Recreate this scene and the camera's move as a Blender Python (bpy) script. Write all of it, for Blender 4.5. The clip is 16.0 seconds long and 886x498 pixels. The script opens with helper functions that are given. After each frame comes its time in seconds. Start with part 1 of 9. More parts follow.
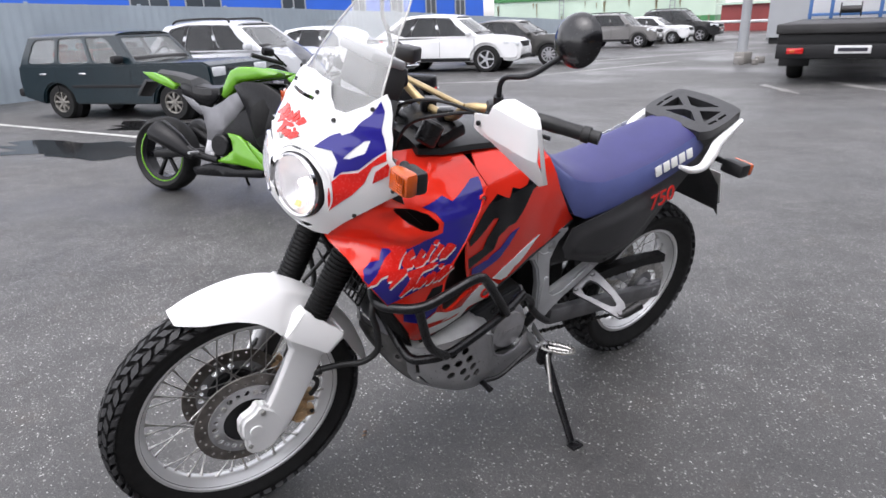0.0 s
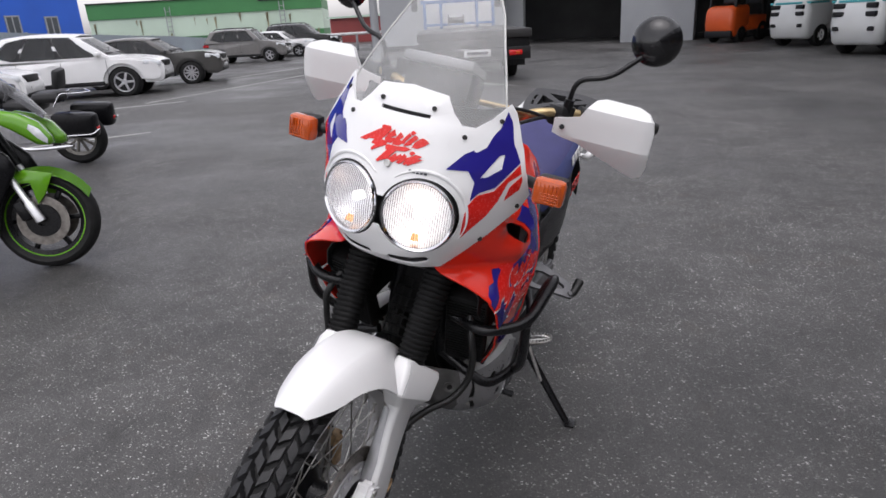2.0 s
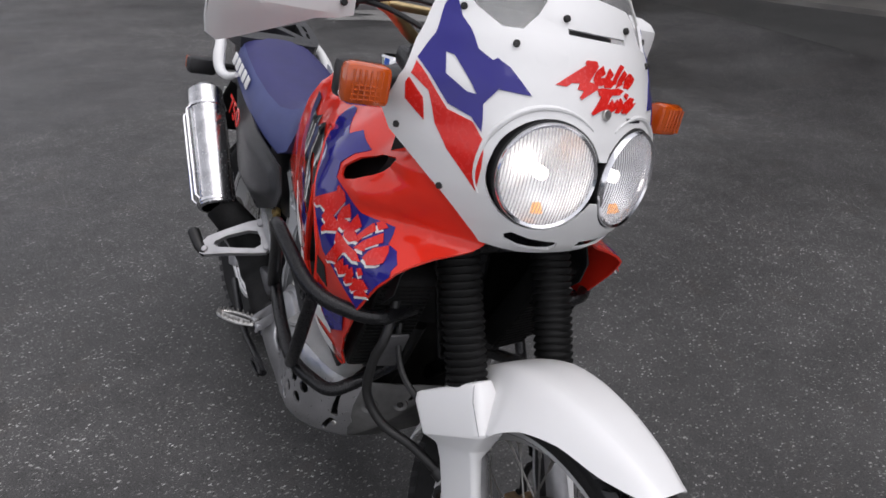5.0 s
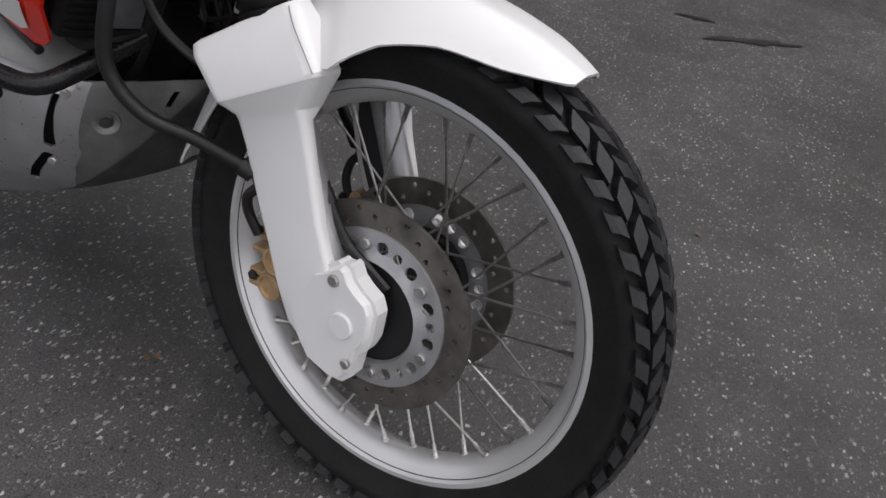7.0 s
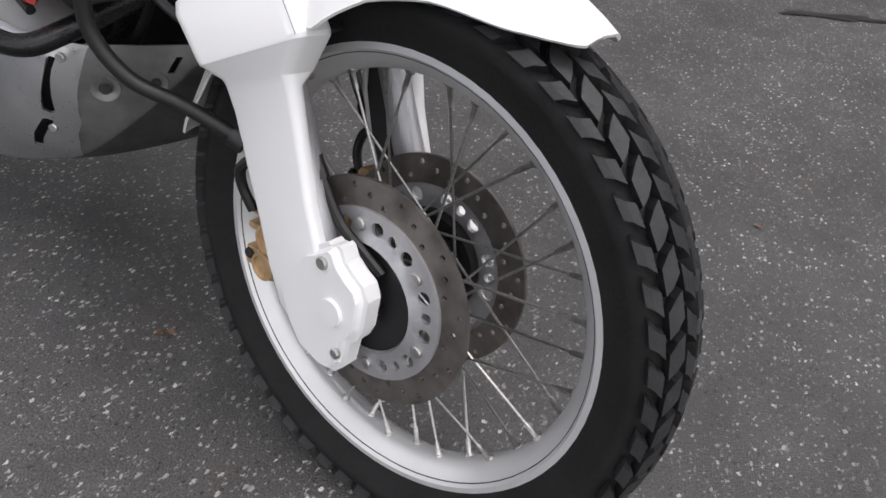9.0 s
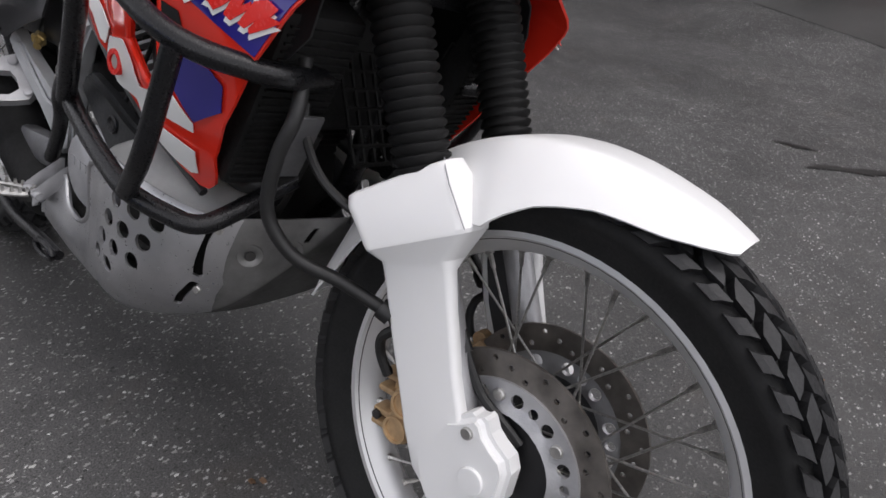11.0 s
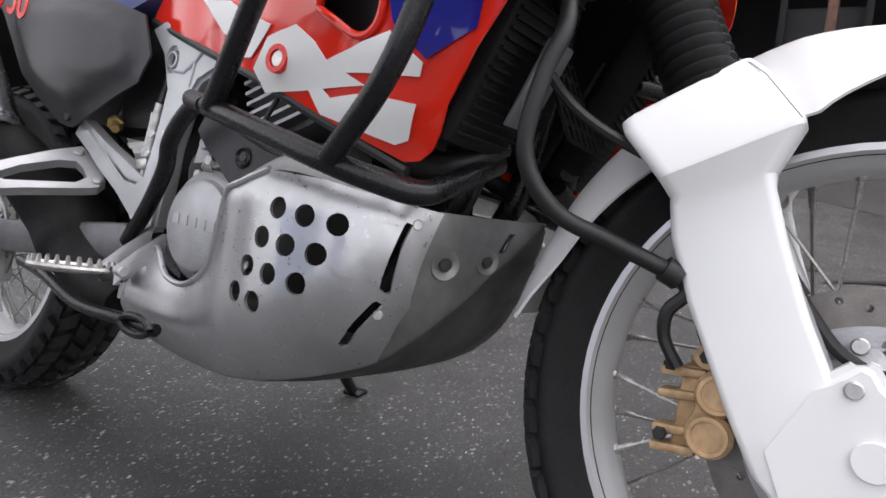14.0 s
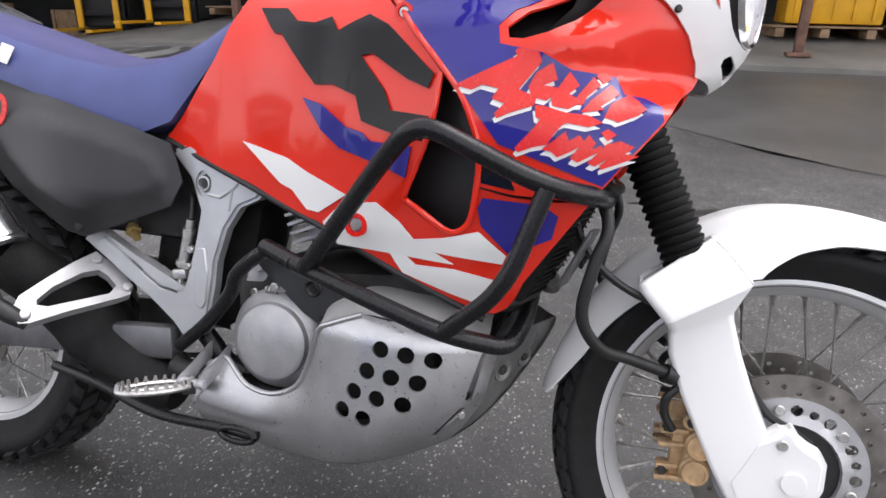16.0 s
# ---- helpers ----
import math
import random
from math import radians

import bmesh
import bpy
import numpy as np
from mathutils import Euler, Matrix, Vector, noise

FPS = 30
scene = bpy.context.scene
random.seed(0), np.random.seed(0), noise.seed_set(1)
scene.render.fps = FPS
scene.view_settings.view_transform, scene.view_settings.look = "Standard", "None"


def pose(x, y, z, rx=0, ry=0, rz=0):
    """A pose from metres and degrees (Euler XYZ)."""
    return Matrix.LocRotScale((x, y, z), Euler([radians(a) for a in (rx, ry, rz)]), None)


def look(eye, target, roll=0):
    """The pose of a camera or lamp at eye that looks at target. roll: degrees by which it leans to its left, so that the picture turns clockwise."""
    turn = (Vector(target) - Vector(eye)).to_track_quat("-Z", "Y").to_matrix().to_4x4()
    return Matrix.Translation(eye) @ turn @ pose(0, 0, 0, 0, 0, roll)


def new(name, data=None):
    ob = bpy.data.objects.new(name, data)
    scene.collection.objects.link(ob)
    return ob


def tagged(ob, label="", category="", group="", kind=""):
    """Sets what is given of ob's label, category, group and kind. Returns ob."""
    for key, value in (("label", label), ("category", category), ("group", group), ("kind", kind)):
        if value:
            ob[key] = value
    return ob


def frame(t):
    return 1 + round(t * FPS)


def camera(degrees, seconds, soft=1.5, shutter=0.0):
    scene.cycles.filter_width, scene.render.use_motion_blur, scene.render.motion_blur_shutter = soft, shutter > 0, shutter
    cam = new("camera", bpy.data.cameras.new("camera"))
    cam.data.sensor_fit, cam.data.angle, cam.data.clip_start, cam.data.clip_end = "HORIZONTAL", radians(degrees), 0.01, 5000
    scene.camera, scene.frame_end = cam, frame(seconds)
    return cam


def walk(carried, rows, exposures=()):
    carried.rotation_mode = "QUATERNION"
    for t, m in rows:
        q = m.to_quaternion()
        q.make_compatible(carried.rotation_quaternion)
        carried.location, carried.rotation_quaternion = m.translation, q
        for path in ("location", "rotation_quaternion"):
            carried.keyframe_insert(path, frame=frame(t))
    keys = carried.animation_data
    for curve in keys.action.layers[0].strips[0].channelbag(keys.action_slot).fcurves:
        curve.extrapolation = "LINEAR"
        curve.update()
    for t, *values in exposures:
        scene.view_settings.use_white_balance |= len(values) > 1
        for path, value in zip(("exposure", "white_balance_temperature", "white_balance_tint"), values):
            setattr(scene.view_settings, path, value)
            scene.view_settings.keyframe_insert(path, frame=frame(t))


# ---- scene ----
cam = camera(68.70, 16.0, soft=1.6)
# ---- path ----
PATH = [
    (0.0, 1.159, 1.652, 1.295, 70.73, 1.96, 145.46),
    (0.5, 1.334, 1.568, 1.293, 69.95, 2.35, 138.33),
    (1.0, 1.407, 1.322, 1.289, 72.59, 4.04, 132.24),
    (1.5, 1.554, 1.084, 1.300, 70.45, 4.00, 123.37),
    (2.0, 1.727, 0.833, 1.325, 70.43, 3.24, 113.11),
    (2.5, 1.748, 0.546, 1.339, 72.15, 3.31, 103.19),
    (3.0, 1.746, 0.279, 1.358, 71.26, 3.07, 91.98),
    (3.2, 1.726, 0.183, 1.367, 70.90, 3.46, 89.71),
    (5.3, 1.191, -0.402, 1.290, 61.51, 0.39, 56.55),
    (5.5, 1.136, -0.394, 1.268, 60.34, 1.82, 54.68),
    (6.0, 1.052, -0.424, 1.173, 58.25, -0.36, 46.33),
    (6.5, 1.072, -0.482, 1.047, 59.18, -2.27, 35.71),
    (7.0, 1.103, -0.438, 0.929, 49.77, -7.06, 33.69),
    (7.5, 1.126, -0.366, 0.903, 48.75, -5.53, 36.96),
    (8.0, 1.132, -0.348, 0.894, 48.01, -5.45, 38.88),
    (8.2, 1.135, -0.347, 0.891, 47.16, -5.11, 39.13),
    (10.3, 1.089, -0.371, 0.896, 51.78, -5.47, 39.26),
    (10.5, 1.079, -0.380, 0.915, 53.68, -4.69, 41.02),
    (11.0, 1.017, -0.456, 0.959, 58.16, -5.59, 40.43),
    (11.5, 0.924, -0.490, 0.955, 63.37, -3.69, 36.52),
    (12.0, 0.827, -0.467, 0.883, 67.26, -1.44, 38.18),
    (12.5, 0.778, -0.529, 0.775, 73.68, -2.32, 37.78),
    (13.0, 0.747, -0.579, 0.642, 79.04, -2.12, 33.29),
    (13.5, 0.741, -0.600, 0.626, 77.55, -2.38, 32.73),
    (14.0, 0.738, -0.614, 0.621, 78.12, -2.33, 33.22),
    (14.5, 0.749, -0.654, 0.653, 78.52, -2.52, 33.39),
    (15.0, 0.747, -0.746, 0.781, 76.60, -4.41, 32.35),
    (15.5, 0.668, -0.814, 0.891, 70.85, -2.37, 28.06),
    (16.0, 0.528, -0.869, 0.972, 69.38, -1.02, 17.77),
]
walk(cam, [(t, pose(x, y, z, rx, ry, rz)) for t, x, y, z, rx, ry, rz in PATH],
     exposures=[(0.0, 1.54, 6350, 15), (0.5, 1.42, 6350, 15), (1.0, 1.32, 6350, 16), (1.5, 1.02, 6380, 16), (2.0, 0.75, 6400, 16), (2.5, 0.42, 6400, 16), (3.0, 0.12, 6400, 17), (5.3, 0.60, 6400, 15), (6.0, 0.88, 6400, 15), (6.5, 0.80, 6480, 16),
                (7.0, 0.56, 6550, 15), (7.5, 0.80, 6550, 14), (8.0, 1.08, 6550, 14), (10.5, 1.06, 6550, 14), (11.0, 0.80, 6500, 15), (11.5, 0.60, 6480, 16), (12.5, 1.12, 6450, 15), (13.0, 1.33, 6480, 15), (14.0, 1.31, 6480, 15), (15.0, 1.32, 6480, 15), (16.0, 1.52, 6480, 15)])

# ---- overcast daylight ----
world = bpy.data.worlds.new("sky")
scene.world = world
world.use_nodes = True
wn, wl = world.node_tree.nodes, world.node_tree.links
sky = wn.new("ShaderNodeTexSky")
sky.sky_type, sky.sun_disc = "NISHITA", False
sky.sun_elevation, sky.sun_rotation = radians(70), radians(60)
sky.dust_density, sky.ozone_density, sky.air_density = 1.8, 1.0, 1.2
grey = wn.new("ShaderNodeHueSaturation")
grey.inputs["Saturation"].default_value = 0.12
cloud_at = wn.new("ShaderNodeTexCoord")
cloud = wn.new("ShaderNodeTexNoise")
cloud.inputs["Scale"].default_value, cloud.inputs["Detail"].default_value = 3.0, 6.0
cloud_map = wn.new("ShaderNodeMapRange")
cloud_map.inputs["From Min"].default_value, cloud_map.inputs["From Max"].default_value = 0.3, 0.7
cloud_map.inputs["To Min"].default_value, cloud_map.inputs["To Max"].default_value = 0.85, 1.2
mult = wn.new("ShaderNodeMix")
mult.data_type, mult.blend_type = "RGBA", "MULTIPLY"
mult.inputs["Factor"].default_value = 1.0
wl.new(cloud_at.outputs["Generated"], cloud.inputs["Vector"])
wl.new(sky.outputs["Color"], grey.inputs["Color"])
wl.new(cloud.outputs["Fac"], cloud_map.inputs["Value"])
wl.new(grey.outputs["Color"], mult.inputs["A"])
wl.new(cloud_map.outputs["Result"], mult.inputs["B"])
wl.new(mult.outputs["Result"], wn["Background"].inputs["Color"])
wn["Background"].inputs["Strength"].default_value = 0.15
sun = new("sun", bpy.data.lights.new("sun", "SUN"))
sun.data.energy, sun.data.angle, sun.data.color = 0.45, radians(60), (1.0, 0.97, 0.93)
sun.matrix_world = look((0, 0, 20), (-6.0, -3.5, 0.0))

# ---- materials ----
MATS = {}


def mat(name, color, rough=0.5, metal=0.0, vary=0.12, scale=12.0, bump=0.05, fine=180.0, coat=0.0, spec=0.5):
    """Principled paint or metal with two scales of unevenness."""
    m = bpy.data.materials.new(name)
    m.use_nodes = True
    n, l = m.node_tree.nodes, m.node_tree.links
    p = n["Principled BSDF"]
    at = n.new("ShaderNodeTexCoord")
    big, small = n.new("ShaderNodeTexNoise"), n.new("ShaderNodeTexNoise")
    big.inputs["Scale"].default_value, big.inputs["Detail"].default_value = scale, 5.0
    small.inputs["Scale"].default_value, small.inputs["Detail"].default_value = fine, 3.0
    l.new(at.outputs["Object"], big.inputs["Vector"])
    l.new(at.outputs["Object"], small.inputs["Vector"])
    ramp = n.new("ShaderNodeMapRange")
    ramp.inputs["From Min"].default_value, ramp.inputs["From Max"].default_value = 0.3, 0.7
    ramp.inputs["To Min"].default_value, ramp.inputs["To Max"].default_value = 1 - vary, 1 + vary
    l.new(big.outputs["Fac"], ramp.inputs["Value"])
    mix = n.new("ShaderNodeMix")
    mix.data_type, mix.blend_type = "RGBA", "MULTIPLY"
    mix.inputs["Factor"].default_value = 1.0
    mix.inputs["A"].default_value = (*color, 1)
    l.new(ramp.outputs["Result"], mix.inputs["B"])
    l.new(mix.outputs["Result"], p.inputs["Base Color"])
    rr = n.new("ShaderNodeMapRange")
    rr.inputs["From Min"].default_value, rr.inputs["From Max"].default_value = 0.25, 0.75
    rr.inputs["To Min"].default_value, rr.inputs["To Max"].default_value = max(rough - 0.08, 0.02), min(rough + 0.08, 1)
    l.new(small.outputs["Fac"], rr.inputs["Value"])
    l.new(rr.outputs["Result"], p.inputs["Roughness"])
    if bump:
        b = n.new("ShaderNodeBump")
        b.inputs["Strength"].default_value, b.inputs["Distance"].default_value = bump, 0.002
        l.new(small.outputs["Fac"], b.inputs["Height"])
        l.new(b.outputs["Normal"], p.inputs["Normal"])
    p.inputs["Metallic"].default_value = metal
    p.inputs["Specular IOR Level"].default_value = spec
    p.inputs["Coat Weight"].default_value = coat
    p.inputs["Coat Roughness"].default_value = 0.06
    MATS[name] = m
    return m


def glass(name, color, rough=0.02, clear=0.85):
    """A thin clear pane: mostly see-through, with a plain gloss on it."""
    m = bpy.data.materials.new(name)
    m.use_nodes = True
    n, l = m.node_tree.nodes, m.node_tree.links
    n.remove(n["Principled BSDF"])
    tr, gl, mx = n.new("ShaderNodeBsdfTransparent"), n.new("ShaderNodeBsdfGlossy"), n.new("ShaderNodeMixShader")
    tr.inputs["Color"].default_value = (*color, 1)
    gl.inputs["Roughness"].default_value = rough
    fr = n.new("ShaderNodeFresnel")
    fr.inputs["IOR"].default_value = 1.45
    add = n.new("ShaderNodeMath")
    add.operation = "ADD"
    add.inputs[1].default_value = 1 - clear - 0.04
    add.use_clamp = True
    l.new(fr.outputs["Fac"], add.inputs[0])
    l.new(add.outputs["Value"], mx.inputs["Fac"])
    l.new(tr.outputs["BSDF"], mx.inputs[1])
    l.new(gl.outputs["BSDF"], mx.inputs[2])
    l.new(mx.outputs["Shader"], n["Material Output"].inputs["Surface"])
    MATS[name] = m
    return m


def hazy(name, color, alpha, rough):
    """Clear plastic or moulded glass whose fine scratches or ribs scatter part of the light."""
    m = mat(name, color, rough, vary=0.06, scale=20, bump=0.0)
    m.node_tree.nodes["Principled BSDF"].inputs["Alpha"].default_value = alpha
    return m


def glow(name, color, strength):
    m = bpy.data.materials.new(name)
    m.use_nodes = True
    p = m.node_tree.nodes["Principled BSDF"]
    p.inputs["Base Color"].default_value = (*color, 1)
    p.inputs["Emission Color"].default_value = (*color, 1)
    p.inputs["Emission Strength"].default_value = strength
    MATS[name] = m
    return m


WHITE = mat("white_paint", (0.77, 0.77, 0.765), 0.36, vary=0.025, scale=6, bump=0.0, coat=0.15)
RED = mat("red_paint", (0.70, 0.028, 0.013), 0.09, vary=0.04, scale=5, bump=0.0, coat=0.0, spec=0.5)
BLUE = mat("blue_decal", (0.022, 0.018, 0.20), 0.0, vary=0.06, scale=8, bump=0.0, coat=0.0, spec=0.5)
BLACK_DECAL = mat("black_decal", (0.004, 0.004, 0.005), 0.05, vary=0.1, coat=0.0, bump=0.0, spec=0.28)
WHITE_DECAL = mat("white_decal", (0.8, 0.8, 0.78), 0.36, vary=0.03, scale=6, bump=0.0)
RED_DECAL = mat("red_decal", (0.68, 0.018, 0.012), 0.25, vary=0.04, coat=0.0, bump=0.0)
SEAT_TOP = mat("seat_vinyl_dark", (0.032, 0.031, 0.125), 0.6, vary=0.08, scale=14, bump=0.12, fine=500)
SEAT_SIDE = mat("seat_vinyl_light", (0.058, 0.072, 0.20), 0.55, vary=0.08, scale=14, bump=0.12, fine=500)
GREY_PLASTIC = mat("dark_grey_plastic", (0.028, 0.028, 0.030), 0.42, vary=0.2, scale=9, bump=0.25, fine=700)
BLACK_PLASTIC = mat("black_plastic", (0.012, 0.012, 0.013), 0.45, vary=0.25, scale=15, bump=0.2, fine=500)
RUBBER = mat("tyre_rubber", (0.010, 0.010, 0.010), 0.7, vary=0.3, scale=25, bump=0.2, fine=300, spec=0.3)
TREAD = mat("worn_tread_rubber", (0.013, 0.013, 0.014), 0.55, vary=0.35, scale=40, bump=0.25, fine=300, spec=0.45)
GAITER = mat("gaiter_rubber", (0.007, 0.007, 0.007), 0.6, vary=0.25, scale=30, bump=0.1, spec=0.2)
BLACK_METAL = mat("black_powder_coat", (0.006, 0.006, 0.007), 0.30, vary=0.2, scale=20, bump=0.12, fine=400, spec=0.4)
RIM_ALU = mat("polished_rim", (0.70, 0.70, 0.70), 0.36, metal=0.55, vary=0.05, scale=10, bump=0.0)
ALU = mat("brushed_aluminium", (0.62, 0.62, 0.63), 0.36, metal=0.85, vary=0.12, scale=10, bump=0.1, fine=260)
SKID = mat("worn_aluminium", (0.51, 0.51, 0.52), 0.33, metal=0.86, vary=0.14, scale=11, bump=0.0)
# paler copy of the skid metal, light from above put into its colour
FOLD = mat("brightened_fold_aluminium", (0.74, 0.74, 0.73), 0.45, metal=0.2, vary=0.15, scale=16, bump=0.1, fine=240)
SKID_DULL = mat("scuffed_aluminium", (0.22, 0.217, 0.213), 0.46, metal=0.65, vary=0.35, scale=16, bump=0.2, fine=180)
CAST = mat("cast_silver", (0.42, 0.42, 0.43), 0.45, metal=0.6, vary=0.18, scale=18, bump=0.3, fine=320)
FRAME_SILVER = mat("silver_frame_paint", (0.50, 0.51, 0.52), 0.38, metal=0.45, vary=0.1, scale=14, bump=0.15)
CHROME = mat("chrome", (0.78, 0.78, 0.80), 0.12, metal=1.0, vary=0.06, bump=0.02)
STEEL = mat("spoke_steel", (0.52, 0.51, 0.49), 0.33, metal=0.9, vary=0.25, scale=60, bump=0.05)
DISC = mat("brake_disc_steel", (0.185, 0.170, 0.155), 0.40, metal=0.75, vary=0.35, scale=30, bump=0.2, fine=500)
GOLD = mat("gold_anodised", (0.50, 0.38, 0.20), 0.35, metal=0.8, vary=0.15, scale=25, bump=0.08)
SIDE_PLATE = mat("dark_grey_cast_plate", (0.032, 0.033, 0.035), 0.42, metal=0.3, vary=0.2, scale=14, bump=0.15)
BRASS = mat("dull_brass", (0.42, 0.30, 0.12), 0.4, metal=0.8, vary=0.2, scale=30)
CALIPER = mat("gold_caliper", (0.46, 0.31, 0.17), 0.5, metal=0.35, vary=0.3, scale=60, bump=0.2)
# dull grey metal; also the shade-darkened copy for the left footrest bracket
SWING = mat("dusty_shaded_metal", (0.15, 0.15, 0.155), 0.45, metal=0.6, vary=0.3, scale=14, bump=0.2)
DIRTY = mat("dirty_dark_metal", (0.022, 0.021, 0.020), 0.6, metal=0.2, vary=0.6, scale=20, bump=0.5)
HOSE = mat("rubber_hose", (0.01, 0.01, 0.01), 0.5, vary=0.2, bump=0.15)
ORANGE = mat("orange_lens", (0.50, 0.075, 0.004), 0.16, vary=0.08, scale=40, bump=0.25, fine=120, coat=0.6)
REFLECTOR = mat("lamp_reflector", (0.86, 0.86, 0.86), 0.36, metal=0.9, vary=0.14, scale=30, bump=0.35, fine=45)
PALE_SEAM = mat("shaded_joint", (0.30, 0.30, 0.31), 0.6)
BULB = glow("lamp_bulb", (1.0, 0.94, 0.86), 4.2)
AMBER_GLINT = glow("amber_glint", (1.0, 0.42, 0.10), 0.55)
LENS = hazy("lamp_glass", (0.86, 0.88, 0.92), 0.19, 0.06)
RIB = hazy("lamp_glass_rib", (0.45, 0.46, 0.50), 0.42, 0.12)
SCREEN = hazy("windscreen_plastic", (0.62, 0.63, 0.62), 0.20, 0.16)
TALL_SCREEN = hazy("scuffed_windscreen", (0.66, 0.67, 0.67), 0.32, 0.14)
INK = mat("dark_print", (0.02, 0.02, 0.03), 0.4, vary=0.05, bump=0)

GLOSS_BLACK = mat("gloss_black_shell", (0.007, 0.007, 0.008), 0.22, vary=0.1, bump=0.0, coat=0.2)
# near-black: shade between the forks and inside put into colour; also plain black parts
DEEP = mat("shaded_dark_parts", (0.007, 0.007, 0.007), 0.7, vary=0.5, scale=25, bump=0.3, spec=0.25)
CREAM = mat("cream_hub_paint", (0.42, 0.40, 0.32), 0.5, vary=0.15, scale=30, bump=0.1)
POLISHED = mat("polished_steel_worn", (0.58, 0.58, 0.59), 0.22, metal=1.0, vary=0.15, scale=30, bump=0.03)
def lerp_table(table, v):
    if v <= table[0][0]:
        return table[0][1]
    for (a, p), (b, q) in zip(table, table[1:]):
        if v <= b:
            k = (v - a) / (b - a)
            k = k * k * (3 - 2 * k) * 0.5 + k * 0.5
            return p + (q - p) * k
    return table[-1][1]


PLAN = [(-0.28, 0.112), (-0.1, 0.15), (0.05, 0.192), (0.15, 0.220), (0.3, 0.257), (0.42, 0.252), (0.52, 0.243), (0.56, 0.230), (0.585, 0.202), (0.605, 0.158), (0.62, 0.115)]
RISE = [(0.48, 0.68), (0.54, 0.75), (0.6, 0.86), (0.65, 0.93), (0.72, 0.98), (0.8, 1.0), (0.86, 0.995), (0.92, 0.93), (0.96, 0.83), (1.0, 0.64), (1.04, 0.3), (1.07, 0.05)]
NOSE = [(0.86, 0.59), (0.9, 0.632), (0.93, 0.65), (0.97, 0.662), (1.02, 0.66), (1.05, 0.65), (1.094, 0.635), (1.15, 0.61), (1.2, 0.58), (1.25, 0.545)]
BEND = [(0.9, 0.185), (0.96, 0.20), (1.02, 0.212), (1.1, 0.238), (1.2, 0.222)]


BROW = [(0.884, 0.118), (0.918, 0.151), (0.965, 0.194), (1.012, 0.232), (1.045, 0.245)]


def side_y(x, z):
    """Half the width of tank and fairing at that length and height."""
    # the fairing swells along a ridge below its vent and hollows out above and below that ridge
    k = min(1.0, max(0.0, (x - 0.34) / 0.10)) * min(1.0, max(0.0, (0.585 - x) / 0.09))
    ridge = 0.905 - 0.10 * (x - 0.34)
    swell = 0.014 * math.exp(-((z - ridge) / 0.020) ** 2) - 0.012 * math.exp(-((z - ridge + 0.055) / 0.030) ** 2) - 0.008 * math.exp(-((z - ridge - 0.045) / 0.018) ** 2)
    full = min(1.0, max(0.0, (x - 0.40) / 0.10)) * min(1.0, max(0.0, (z - 0.92) / 0.04)) * 0.55
    rise = lerp_table(RISE, z)
    wide = lerp_table(PLAN, x) * (rise + (0.93 - rise) * full) + k * swell
    # towards the nose it tucks in behind the edge of the headlight cowl
    h = max(z, 0.884)
    x_edge = cowl_x(lerp_table(BROW, h), h)
    p = lerp_table([(1.0, 3.0), (1.1, 2.2)], h)
    lim = lerp_table(BEND, h) * (max(0.0, lerp_table(NOSE, h) - max(x, x_edge)) / 0.15) ** (1 / p) + 0.9 * max(0.0, x_edge - x) - 0.007
    near = min(1.0, max(0.0, (z - 0.82) / 0.06))
    return wide + ((wide + lim - math.hypot(wide - lim, 0.025)) / 2 - wide) * near * near * (3 - 2 * near)


def cowl_x(y, z):
    """How far ahead the headlight cowl reaches."""
    p = lerp_table([(1.0, 3.0), (1.1, 2.2)], z)
    return lerp_table(NOSE, z) - 0.15 * (abs(y) / lerp_table(BEND, z)) ** p


# ---- builders ----
def part(name, bm, material, parent, label="", angle=38, smooth=True):
    """Links a bmesh as one mesh object under a thing or a part."""
    me = bpy.data.meshes.new(name)
    bmesh.ops.recalc_face_normals(bm, faces=bm.faces)
    bm.to_mesh(me)
    bm.free()
    me.materials.append(material)
    if smooth:
        me.polygons.foreach_set("use_smooth", [True] * len(me.polygons))
        me.set_sharp_from_angle(angle=radians(angle))
    ob = new(name, me)
    ob.parent = parent
    if label:
        ob["label"] = label
    return ob


def share(name, me, parent, m, label=""):
    """One more object on a mesh that is already there."""
    ob = new(name, me)
    ob.parent = parent
    ob.matrix_basis = m
    if label:
        ob["label"] = label
    return ob


def thing(name, label, category, group="", kind="", m=None):
    ob = new(name)
    ob.empty_display_size = 0.2
    if m is not None:
        ob.matrix_basis = m
    return tagged(ob, label, category, group, kind)


def curve(points, n=6):
    """A smooth way through the points."""
    pts = [Vector(p) for p in points]
    out = []
    for i in range(len(pts) - 1):
        a, b, c, d = pts[max(i - 1, 0)], pts[i], pts[i + 1], pts[min(i + 2, len(pts) - 1)]
        for k in range(n):
            t = k / n
            out.append(0.5 * ((2 * b) + (c - a) * t + (2 * a - 5 * b + 4 * c - d) * t * t + (3 * b - a - 3 * c + d) * t ** 3))
    out.append(pts[-1])
    return out


def rounded(points, radius, n=5):
    """A polyline with its corners rounded."""
    pts = [Vector(p) for p in points]
    out = [pts[0]]
    for a, b, c in zip(pts, pts[1:], pts[2:]):
        r = min(radius, (a - b).length * 0.45, (c - b).length * 0.45)
        p, q = b + (a - b).normalized() * r, b + (c - b).normalized() * r
        for k in range(n + 1):
            t = k / n
            out.append(p * (1 - t) ** 2 + b * 2 * t * (1 - t) + q * t * t)
    out.append(pts[-1])
    return out


